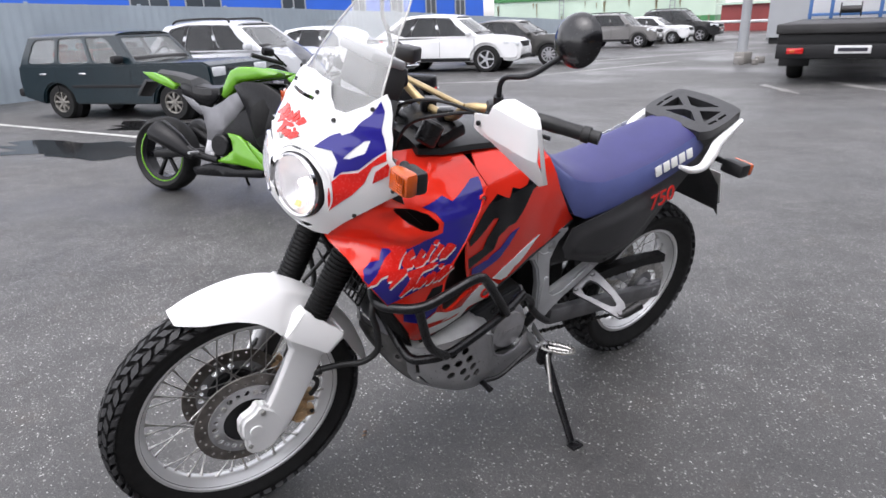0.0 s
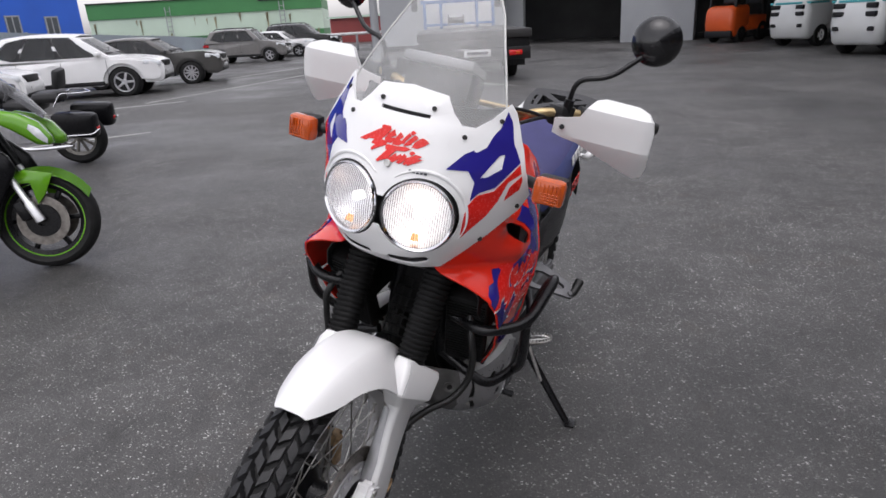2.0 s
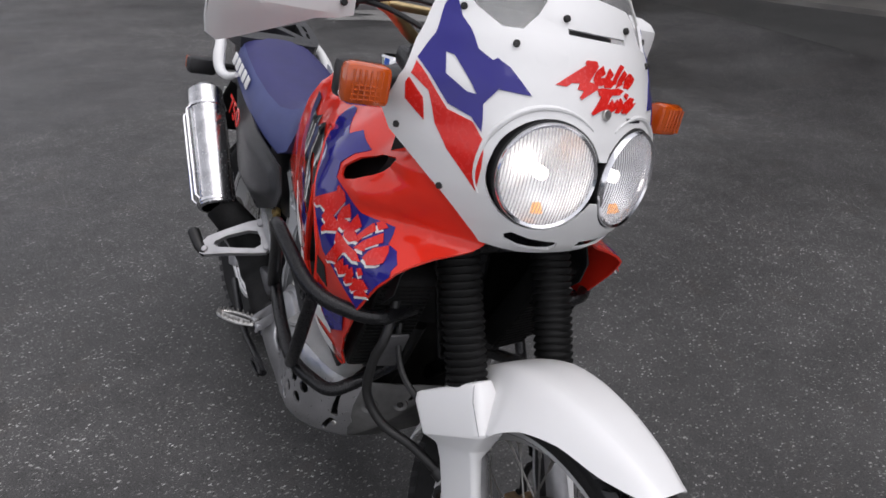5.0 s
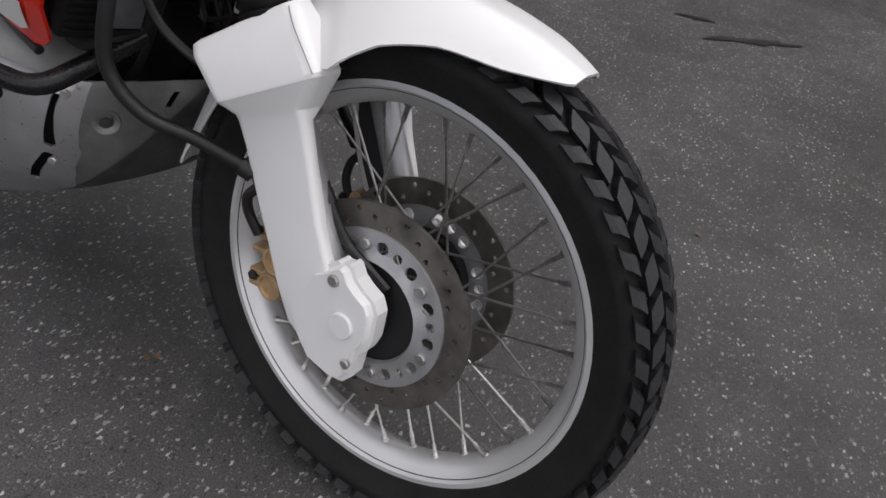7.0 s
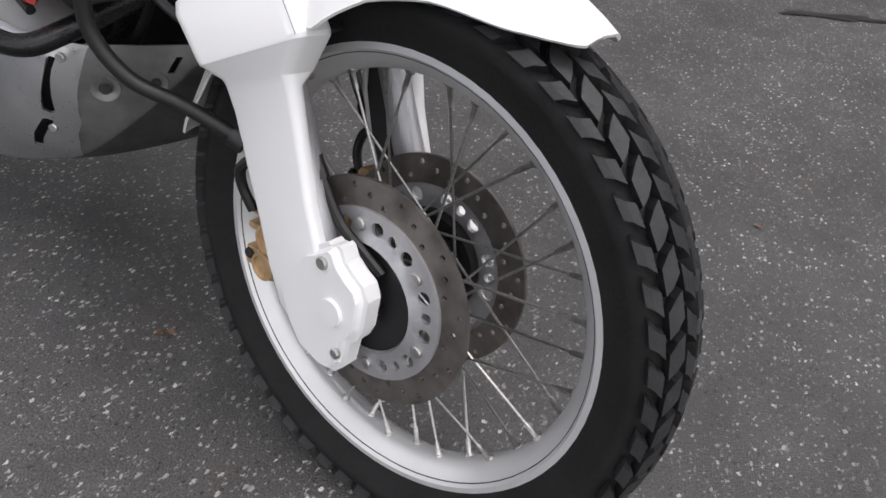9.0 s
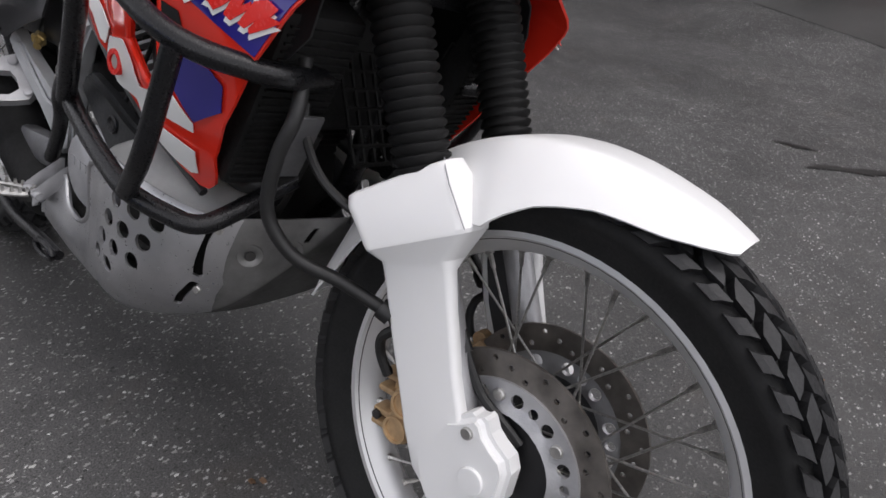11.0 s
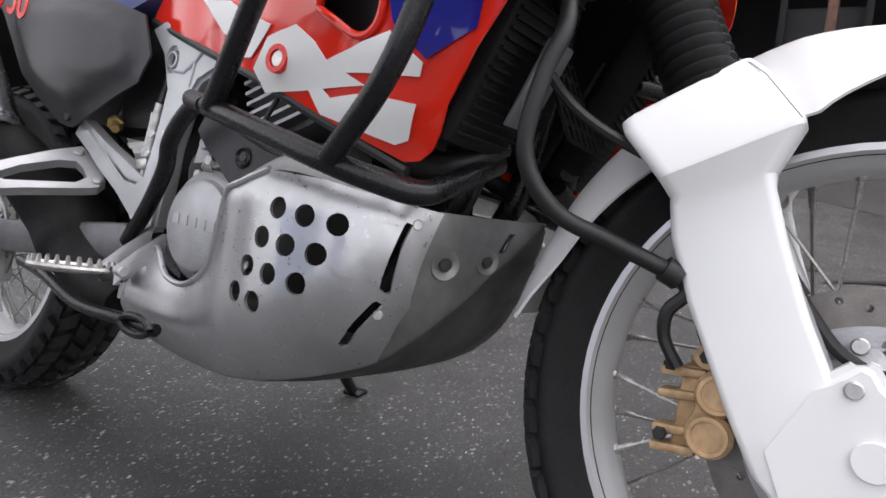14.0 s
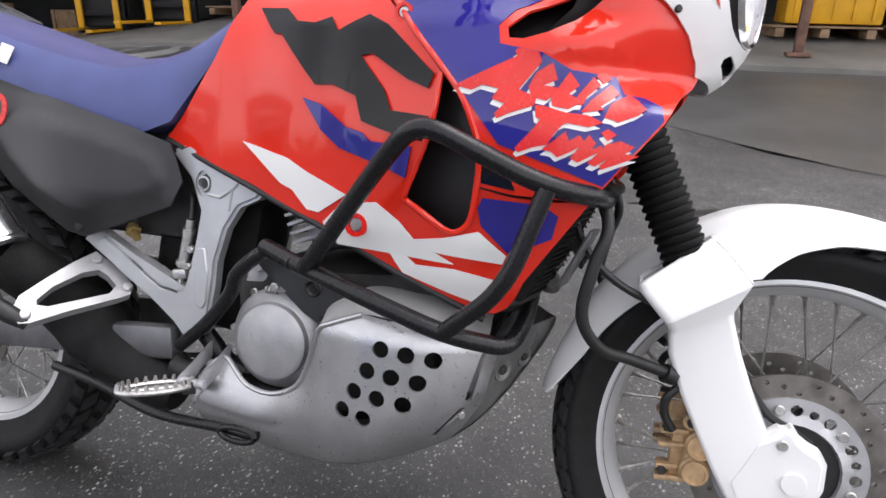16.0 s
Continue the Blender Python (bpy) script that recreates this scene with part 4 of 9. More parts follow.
def lamp_hole():
    """Outline of the two round openings that run into one another."""
    pts = []
    a0 = math.acos(min(1, (lamp_y - 0.006) / (lamp_r + 0.003)))
    for k in range(33):
        a = math.pi - a0 - (2 * math.pi - 2 * a0) * k / 32
        pts.append((lamp_y + (lamp_r + 0.003) * math.cos(a), lamp_z + (lamp_r + 0.003) * math.sin(a)))
    return pts + [(-u, v) for u, v in pts[::-1]]


def on_cowl(lift):
    return lambda u, v: (cowl_x(u, v) + lift, u, v)


slots = [[(0.022 * s0, 0.887), (0.050 * s0, 0.8875), (0.076 * s0, 0.891), (0.100 * s0, 0.901), (0.105 * s0, 0.910), (0.099 * s0, 0.916), (0.072 * s0, 0.909), (0.045 * s0, 0.906), (0.022 * s0, 0.904), (0.018 * s0, 0.895)] for s0 in (-1, 1)]
top_slot = [(-0.053, 1.184), (0.053, 1.184), (0.053, 1.191), (-0.053, 1.191)]
bm = bmesh.new()
sheet(bm, [COWL, lamp_hole(), *slots, top_slot], on_cowl(0), 0.02, 0.004, (1, 0, 0))
cowl = part("headlight_cowl", bm, WHITE, bike, "white headlight cowl with red and blue decals", angle=60)
bm = bmesh.new()
sheet(bm, [[(-0.20, 0.90), (0.20, 0.90), (0.21, 1.05), (0.16, 1.20), (-0.16, 1.20), (-0.21, 1.05)]], lambda u, v: (cowl_x(u, v) - 0.075, u, v), 0.05, 0.003, (1, 0, 0))
part("cowl_liner", bm, BLACK_PLASTIC, cowl)
C_BLUE = [(-0.224, 1.118), (-0.204, 1.153), (-0.190, 1.19), (-0.178, 1.21), (-0.175, 1.18), (-0.169, 1.167), (-0.164, 1.145), (-0.15, 1.135), (-0.145, 1.139), (-0.132, 1.131), (-0.110, 1.102), (-0.147, 1.102), (-0.162, 1.08), (-0.162, 1.045), (-0.173, 1.061), (-0.195, 1.07), (-0.215, 1.103)]
C_PARA = [(-0.196, 1.133), (-0.188, 1.131), (-0.169, 1.090), (-0.179, 1.091), (-0.199, 1.107)]
C_RED = [(-0.225, 1.114), (-0.231, 1.097), (-0.213, 1.08), (-0.202, 1.04), (-0.189, 1.011), (-0.156, 0.966), (-0.160, 1.035), (-0.171, 1.055), (-0.195, 1.063), (-0.215, 1.096)]
C_RED2 = [(-0.234, 1.083), (-0.232, 1.091), (-0.217, 1.069), (-0.211, 1.04), (-0.231, 1.062)]
C_LOGO = [swollen([((u - 0.29) * 0.63 - 0.079, 1.128 + 0.53 * (v - 0.838 + 0.23 * (u - 0.36))) for u, v in shard], 0.0012) for shard in STROKES]
for s in (-1, 1):
    flip = lambda pts: [(u * -s, v) for u, v in pts]
    for outline, holes, material in ((C_BLUE, [C_PARA], BLUE), (C_RED, [], RED_DECAL), (C_RED2, [], RED_DECAL)):
        bm = bmesh.new()
        sheet(bm, [flip(outline), *[flip(h) for h in holes]], on_cowl(0.002), 0.02, 0.0012, (1, 0, 0))
        part("decal", bm, material, cowl)
for i, shard in enumerate(C_LOGO):
    bm = bmesh.new()
    sheet(bm, [shard], on_cowl(0.002 + 0.0005 * (i % 2)), 0.02, 0.0012, (1, 0, 0))
    part("logo_shape", bm, RED_DECAL, cowl)
for k in range(5):
    bm = bmesh.new()
    sheet(bm, [[(0.045 + k * 0.0075, 1.086), (0.050 + k * 0.0075, 1.086), (0.050 + k * 0.0075, 1.092), (0.045 + k * 0.0075, 1.092)]], on_cowl(0.002), 0.02, 0.001, (1, 0, 0))
    part("maker_mark", bm, INK, cowl)
for y, z in ((0, 1.094), (0.056, 1.203), (-0.056, 1.203), (0.124, 1.161), (-0.124, 1.161), (0.172, 1.192), (-0.172, 1.192), (0.229, 1.022), (-0.229, 1.022), (0.183, 0.956), (-0.183, 0.956)):
    bm = bmesh.new()
    n = Vector((cowl_x(y, z) - cowl_x(y, z + 0.01), (cowl_x(y - 0.005, z) - cowl_x(y + 0.005, z)), 0.01))
    disc(bm, (cowl_x(y, z) + 0.002, y, z), Vector((1, (cowl_x(y - 0.005, z) - cowl_x(y + 0.005, z)) / 0.01, 0.3)).normalized(), 0.0075 if y == 0 else 0.0048, 0.006, 14)
    part("screw", bm, STEEL if y == 0 else DIRTY, cowl)
for s in (-1, 1):
    c = Vector((0.637, s * lamp_y, lamp_z))
    ax = Vector((0.95, s * 0.29, 0.03)).normalized()
    bm = bmesh.new()
    lathe(bm, [(0.0005, -0.053), (0.020, -0.051), (0.036, -0.045), (0.056, -0.028), (0.068, -0.006), (0.0705, 0.0)], c, ax, 40)
    lamp = part("headlight", bm, REFLECTOR, bike, "round headlight, switched on")
    bm = bmesh.new()
    lathe(bm, [(0.0675, -0.010), (0.0735, -0.010), (0.0735, 0.002), (0.0715, 0.005), (0.0675, 0.002)], c, ax, 48, closed=True)
    part("bezel", bm, CHROME, lamp, "thin chrome lamp bezel")
    # black ring stands in for the shadow gap between lamp and cowl
    bm = bmesh.new()
    lathe(bm, [(0.0735, -0.040), (0.0757, -0.040), (0.0757, -0.003), (0.0735, -0.003)], c, ax, 48, closed=True)
    part("lamp_gap_ring", bm, BLACK_PLASTIC, lamp)
    bm = bmesh.new()
    lathe(bm, [(0.0712, 0.001), (0.062, 0.006), (0.046, 0.011), (0.025, 0.0145), (0.0001, 0.016)], c, ax, 48)
    lens = part("lamp_glass", bm, LENS, lamp, "ribbed clear lamp glass")
    lens.visible_shadow = False
    bm = bmesh.new()
    disc(bm, c - ax * 0.026, ax, 0.0095, 0.022, 20)
    part("bulb", bm, BULB, lamp)
    # small glowing tube in place of the amber reflection low in the lamp
    bm = bmesh.new()
    tube(bm, [c - ax * 0.010 + Vector((0, 0, -0.040)), c - ax * 0.004 + Vector((0, 0, -0.053))], [0.006, 0.009], 12)
    part("amber_glint", bm, AMBER_GLINT, lamp, "small glowing amber spot in place of a reflection")
    bm = bmesh.new()
    for k in range(29):
        y = -0.0644 + k * 0.0046
        h = math.sqrt(max(0.070 ** 2 - y * y, 0.0001))
        q = Vector((1, 0, 0)).rotation_difference(ax)
        lift = lambda zz: 0.0155 - 0.0155 * ((y * y + zz * zz) / 0.0712 ** 2)
        tube(bm, [c + q @ Vector((lift(z * h * 0.98), y, z * h * 0.98)) for z in (-1, -0.6, -0.2, 0.2, 0.6, 1)], 0.0008, 4)
    part("glass_ribs", bm, RIB, lamp).visible_shadow = False
bm = bmesh.new()
box(bm, (0.612, 0, 1.062), (0.03, 0.036, 0.03), None, 0.006)
box(bm, (0.612, 0, 0.944), (0.03, 0.036, 0.03), None, 0.006)
box(bm, (0.585, 0, 1.003), (0.03, 0.008, 0.14), None, 0.002)
part("lamp_bridge", bm, BLACK_PLASTIC, cowl)

# raised brow round each lamp
for s in (-1, 1):
    bm = bmesh.new()
    arc = [(lamp_y + (lamp_r + 0.013) * math.cos(a), lamp_z + 0.002 + (lamp_r + 0.014) * math.sin(a)) for a in [radians(-28 + 158 * k / 24) for k in range(25)]]
    tube(bm, [(cowl_x(u, v) + 0.0005, s * u, v) for u, v in arc], [0.0012 + 0.0033 * math.sin(math.pi * k / 24) for k in range(25)], 8)
    part("lamp_brow", bm, WHITE, cowl)

# windscreen
def screen_at(u, v):
    """u across, v up along the screen from 0 to 1."""
    z = 1.165 + v * 0.265
    x = 0.585 - 0.20 * v - 0.035 * v * v + 0.01
    y = u
    return (x - 2.6 * y * y, y, z)


SCREEN_EDGE = [(0.0, 1.0), (0.035, 0.985), (0.065, 0.955), (0.088, 0.90), (0.105, 0.80), (0.125, 0.62), (0.148, 0.42), (0.166, 0.24), (0.178, 0.12), (0.16, 0.06), (0.125, 0.02), (0.09, 0.08), (0.07, 0.16)]
bm = bmesh.new()
sheet(bm, [SCREEN_EDGE + [(0, 0.18)] + [(-u, v) for u, v in SCREEN_EDGE[:0:-1]]], screen_at, 0.03, 0.003, (1, 0, 0))
screen = part("windscreen", bm, SCREEN, bike, "clear plastic windscreen, slightly hazed", angle=70)
screen.visible_shadow = False
bm = bmesh.new()
tube(bm, [screen_at(u, v) for u, v in SCREEN_EDGE[8::-1]] + [screen_at(-u, v) for u, v in SCREEN_EDGE[1:9]], 0.0022, 6)
part("screen_edge", bm, mat("edge_plastic", (0.55, 0.55, 0.53), 0.3), screen)
# instruments behind the screen
bm = bmesh.new()
box(bm, (0.405, 0, 1.215), (0.09, 0.155, 0.085), (0, -18, 0), 0.012)
inst = part("instrument_cluster", bm, GREY_PLASTIC, bike, "grey instrument housing behind the screen")
bm = bmesh.new()
box(bm, (0.41, 0, 1.262), (0.095, 0.162, 0.022), (0, -18, 0), 0.008)
part("cluster_hood", bm, mat("light_grey_plastic", (0.30, 0.30, 0.31), 0.5), inst)
bm = bmesh.new()
for y in (-0.04, 0.04):
    disc(bm, (0.362, y, 1.225), (-0.95, 0, 0.3), 0.036, 0.012, 28)
part("dials", bm, INK, inst)

# front indicators
for s in (-1, 1):
    bm = bmesh.new()
    tube(bm, [(0.440, s * 0.215, 1.072), (0.462, s * 0.262, 1.073)], 0.012, 10)
    box(bm, (0.462, s * 0.292, 1.074), (0.034, 0.062, 0.052), None, 0.010)
    ind = part("front_indicator", bm, BLACK_PLASTIC, bike)
    bm = bmesh.new()
    box(bm, (0.490, s * 0.292, 1.074), (0.034, 0.066, 0.055), (0, 0, s * 6), 0.011)
    lens = part("lens", bm, ORANGE, ind, "orange indicator lens")
    for k in range(7):
        bm = bmesh.new()
        tube(bm, [(0.5075, s * (0.268 + k * 0.008), 1.054), (0.5075, s * (0.268 + k * 0.008), 1.094)], 0.0016, 6)
        part("lens_rib", bm, ORANGE, lens)
    for k in range(4):
        bm = bmesh.new()
        tube(bm, [(0.5075, s * 0.266, 1.056 + k * 0.006), (0.5075, s * 0.318, 1.056 + k * 0.006)], 0.0014, 6)
        part("lens_rib", bm, ORANGE, lens)

# ---- handlebar ----
bm = bmesh.new()
tube(bm, rounded([(0.085, 0.425, 1.165), (0.20, 0.24, 1.180), (0.25, 0.165, 1.172), (0.215, 0.07, 1.105), (0.215, -0.07, 1.105), (0.25, -0.165, 1.172), (0.20, -0.24, 1.180), (0.085, -0.425, 1.165)], 0.05), 0.0112, 14)
bar = part("handlebar", bm, GOLD, bike, "gold anodised handlebar with cross brace")
bm = bmesh.new()
tube(bm, [(0.250, 0.16, 1.168), (0.250, -0.16, 1.168)], 0.0075, 10)
part("cross_brace", bm, GOLD, bar)
bm = bmesh.new()
box(bm, (0.235, 0, 1.075), (0.09, 0.21, 0.035), (0, 20, 0), 0.010)
for s in (-1, 1):
    disc(bm, (0.30, s * 0.098, 1.09), FORK, 0.028, 0.06, 18)
    box(bm, (0.215, s * 0.04, 1.10), (0.04, 0.03, 0.05), None, 0.008)
part("top_yoke", bm, BLACK_METAL, bar, "black top yoke")
for s in (-1, 1):
    bm = bmesh.new()
    a, b = Vector((0.185, s * 0.262, 1.179)), Vector((0.092, s * 0.415, 1.166))
    d = b - a
    tube(bm, [a, a + d * 0.04, a + d * 0.06, a + d * 0.3, a + d * 0.33, a + d * 0.6, a + d * 0.63, a + d * 0.9, a + d * 0.91, b], [0.020, 0.020, 0.0165, 0.0165, 0.0175, 0.0175, 0.0165, 0.0165, 0.019, 0.019], 16)
    tube(bm, [b, b + d.normalized() * 0.022], 0.015, 14)
    part("grip", bm, HOSE, bar, "black rubber grip")
    bm = bmesh.new()
    box(bm, (0.205, s * 0.225, 1.172), (0.05, 0.05, 0.05), (0, 0, -30 * s), 0.010)
    part("switch_box", bm, BLACK_PLASTIC, bar)
    bm = bmesh.new()
    tube(bm, rounded([(0.235, s * 0.225, 1.172), (0.235, s * 0.27, 1.168), (0.165, s * 0.37, 1.152)], 0.03), 0.0055, 8)
    part("lever", bm, BLACK_METAL, bar)
    bm = bmesh.new()
    GUARD = [(0.225, 1.176), (0.252, 1.182), (0.281, 1.190), (0.294, 1.214), (0.308, 1.230), (0.326, 1.236), (0.402, 1.234), (0.426, 1.226), (0.440, 1.210), (0.445, 1.186), (0.444, 1.104), (0.438, 1.080), (0.424, 1.071), (0.404, 1.077), (0.330, 1.108), (0.284, 1.129), (0.250, 1.134), (0.224, 1.142)]

    def shield(u, v):
        """The shield stands ahead of the grip, its foot drawn back, with its rim rolled back."""
        w = abs(u)
        return (0.272 + 0.06 * (w - 0.226) - 0.45 * max(0, w - 0.425) - 0.12 * max(0, 1.20 - v) - 0.6 * max(0, 1.136 - v) - 0.9 * max(0, v - 1.214), u, v)

    sheet(bm, [[(u * s, v) for u, v in GUARD]], shield, 0.012, 0.004, (1, 0, 0))
    rim = GUARD[2:16]
    loft(bm, [[shield(u * s, v) for u, v in rim], [Vector(shield(u * s, v)) - Vector((0.012, 0, 0)) for u, v in rim]], closed=False)
    guard = part("hand_guard", bm, WHITE, bar, "white plastic hand guard", angle=16)
    bm = bmesh.new()
    disc(bm, Vector(shield(s * 0.246, 1.160)) + Vector((0.004, 0, 0)), (1, 0, 0.2), 0.006, 0.006, 12)
    part("screw", bm, BLACK_METAL, guard)
    # mirror
    bm = bmesh.new()
    tube(bm, rounded([(0.213, s * 0.237, 1.185), (0.225, s * 0.246, 1.262), (0.205, s * 0.315, 1.275), (0.175, s * 0.375, 1.335)], 0.03), 0.0062, 10)
    tube(bm, [(0.211, s * 0.236, 1.178), (0.219, s * 0.241, 1.215)], 0.012, 10)
    stalk = part("mirror", bm, BLACK_METAL, bike, "round black mirror on a bent stalk")
    bm = bmesh.new()
    lathe(bm, [(0.0001, 0.022), (0.022, 0.020), (0.042, 0.010), (0.053, -0.004), (0.055, -0.014), (0.052, -0.016), (0.0001, -0.016)], (0.168, s * 0.392, 1.368), (0.95, s * 0.15, 0.12), 36)
    part("mirror_shell", bm, GLOSS_BLACK, stalk)
    bm = bmesh.new()
    disc(bm, Vector((0.168, s * 0.392, 1.368)) - Vector((0.95, s * 0.15, 0.12)).normalized() * 0.0175, (0.95, s * 0.15, 0.12), 0.050, 0.002, 32)
    part("mirror_glass", bm, mat("mirror_silver", (0.85, 0.86, 0.87), 0.03, metal=1.0, vary=0.0, bump=0), stalk)
    # cables
    bm = bmesh.new()
    tube(bm, curve([(0.225, s * 0.20, 1.165), (0.30, s * 0.17, 1.16), (0.36, s * 0.10, 1.12), (0.36, s * 0.04, 1.02), (0.33, s * 0.03, 0.9)]), 0.0045, 8)
    part("control_cable", bm, HOSE, bar)
    bm = bmesh.new()
    tube(bm, curve([(0.225, s * 0.21, 1.16), (0.32, s * 0.14, 1.185), (0.37, s * 0.06, 1.15), (0.37, s * 0.0, 1.05)]), 0.004, 8)
    part("control_cable", bm, HOSE, bar)
bm = bmesh.new()
box(bm, (0.19, -0.19, 1.205), (0.05, 0.06, 0.04), (0, 0, 30), 0.008)
part("brake_reservoir", bm, BLACK_PLASTIC, bar)

# ---- engine, frame and running gear ----
bm = bmesh.new()
box(bm, (0.08, 0, 0.44), (0.36, 0.27, 0.24), (0, -6, 0), 0.03)
engine = part("engine", bm, DIRTY, bike, "dark dusty engine block")
for x, z, tilt, n in ((0.27, 0.66, 38, 9), (0.02, 0.66, -22, 8)):
    q = Euler((0, radians(tilt), 0)).to_matrix()
    bm = bmesh.new()
    box(bm, (x, 0, z), (0.10, 0.15, 0.17), (0, tilt, 0), 0.02)
    barrel = part("cylinder", bm, CAST if x < 0.1 else DIRTY, bike, "finned cylinder")
    for k in range(n):
        c = Vector((x, 0, z)) + q @ Vector((0, 0, -0.07 + k * 0.016))
        bm = bmesh.new()
        box(bm, c, (0.13, 0.19, 0.005), (0, tilt, 0), 0.0)
        part("fin", bm, CAST if x < 0.1 else DIRTY, barrel)
# added filler block, its near-black colour stands in for the shade inside
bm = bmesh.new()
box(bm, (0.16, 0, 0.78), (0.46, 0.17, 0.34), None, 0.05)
part("inner_fill", bm, DEEP, engine)
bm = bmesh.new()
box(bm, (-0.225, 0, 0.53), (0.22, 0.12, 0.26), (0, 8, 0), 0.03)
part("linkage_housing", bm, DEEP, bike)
# clutch cover
for s in (-1, 1):
    # dark cover plate over the cylinder's foot, with a sunk bolt
    bm = bmesh.new()
    plate(bm, [(-0.052, 0.560), (-0.034, 0.590), (0.03, 0.574), (0.095, 0.551), (0.150, 0.538), (0.145, 0.515), (0.10, 0.495), (0.066, 0.474), (0.040, 0.486), (0.012, 0.508), (-0.02, 0.532)], s * 0.135, s * 0.028, bevel=0.008, steps=2)
    plate_ = part("engine_side_plate", bm, SIDE_PLATE, engine, "dark grey side plate with a sunk bolt", angle=50)
    bm = bmesh.new()
    lathe(bm, [(0.007, 0.0), (0.013, 0.0005), (0.0145, 0.003), (0.012, 0.0045), (0.009, 0.002)], (0.059, s * 0.162, 0.531), (0, s, 0), 20, closed=True)
    disc(bm, (0.059, s * 0.1625, 0.531), (0, s, 0), 0.007, 0.004, 6)
    part("bolt", bm, BLACK_METAL, plate_)
    # release arm and its cable above the cover
    bm = bmesh.new()
    box(bm, (0.004, s * 0.145, 0.521), (0.034, 0.022, 0.012), (0, -10, 0), 0.003)
    box(bm, (0.022, s * 0.150, 0.526), (0.010, 0.020, 0.024), None, 0.002)
    disc(bm, (-0.012, s * 0.158, 0.522), (0, s, 0), 0.008, 0.010, 6)
    for k in range(4):
        lathe(bm, [(0.0035, -0.002), (0.0062, -0.002), (0.0062, 0.002), (0.0035, 0.002)], (-0.030 + k * 0.0055, s * 0.150, 0.514), (1, 0, 0.1), 12, closed=True)
    part("release_arm", bm, STEEL, engine, "worn steel release arm")
    bm = bmesh.new()
    box(bm, (-0.062, s * 0.128, 0.530), (0.036, 0.010, 0.060), (0, 14, 0), 0.004)
    disc(bm, (-0.056, s * 0.136, 0.548), (0, s, 0), 0.010, 0.010, 16, 0.002)
    part("bracket_plate", bm, CAST, engine)
    bm = bmesh.new()
    tube(bm, curve([(0.026, s * 0.150, 0.530), (0.055, s * 0.140, 0.575), (0.085, s * 0.125, 0.66), (0.11, s * 0.11, 0.78)]), 0.0035, 8)
    part("release_cable", bm, HOSE, engine)
    bm = bmesh.new()
    c = Vector((-0.012, s * 0.130, 0.432))
    lathe(bm, [(0.0001, 0.040), (0.057, 0.040), (0.0625, 0.036), (0.065, 0.027), (0.078, 0.021), (0.085, 0.008), (0.086, -0.04), (0.0001, -0.04)], c, (0, s, 0), 48)
    cover = part("clutch_cover" if s < 0 else "generator_cover", bm, CAST, engine, "cast silver engine cover")
    for k in range(7):
        bm = bmesh.new()
        a = 2 * math.pi * k / 7 + 0.4
        disc(bm, c + Vector((math.cos(a) * 0.087, s * 0.002, math.sin(a) * 0.087)), (0, s, 0), 0.007, 0.016, 8)
        part("cover_bolt", bm, STEEL, cover)
    for k in range(5):
        bm = bmesh.new()
        box(bm, c + Vector((-0.038 + k * 0.019, s * 0.0405, 0.006 - k * 0.001)), (0.013, 0.0016, 0.014))
        part("maker_mark", bm, CAST, cover)
# radiator and dark parts behind the fork
for s in (-1, 1):
    bm = bmesh.new()
    box(bm, (0.425, s * 0.155, 0.68), (0.045, 0.10, 0.24), (0, 24, s * 8), 0.008)
    rad = part("radiator", bm, DEEP, bike, "dark radiator behind a grille")
    for k in range(22):
        bm = bmesh.new()
        z = -0.105 + k * 0.010
        c = Euler((0, radians(24), radians(s * 8))).to_matrix() @ Vector((0.0245, 0, z)) + Vector((0.425, s * 0.155, 0.68))
        box(bm, c, (0.004, 0.088, 0.0025), (0, 24, s * 8))
        part("fin", bm, DEEP, rad)
    bm = bmesh.new()
    tube(bm, curve([(0.40, s * 0.10, 0.58), (0.37, s * 0.14, 0.55), (0.30, s * 0.13, 0.55), (0.24, s * 0.10, 0.58)]), 0.013, 10)
    tube(bm, curve([(0.39, s * 0.19, 0.76), (0.35, s * 0.18, 0.66), (0.33, s * 0.15, 0.58), (0.30, s * 0.12, 0.52)]), 0.007, 8)
    part("coolant_hose", bm, HOSE, rad)
# grille coloured near-black for the shade between the forks
bm = bmesh.new()
for k in range(9):
    box(bm, (0.455 - k * 0.011, 0, 0.60 + k * 0.022), (0.004, 0.10, 0.005), (0, 24, 0))
for k in range(6):
    box(bm, (0.41, -0.05 + k * 0.02, 0.69), (0.004, 0.004, 0.2), (0, -26, 0))
part("grille", bm, DEEP, bike)
bm = bmesh.new()
box(bm, (0.457, -0.155, 0.630), (0.006, 0.040, 0.092), (0, 25, -10), 0.002)
part("radiator_bracket", bm, SWING, bike, "dull grey metal radiator bracket")
bm = bmesh.new()
tube(bm, [(0.44, 0, 0.80), (0.24, 0, 1.06)], 0.034, 16)
box(bm, (0.43, 0, 0.845), (0.10, 0.24, 0.035), (0, 27, 0), 0.010)
part("steering_head", bm, BLACK_METAL, bike)
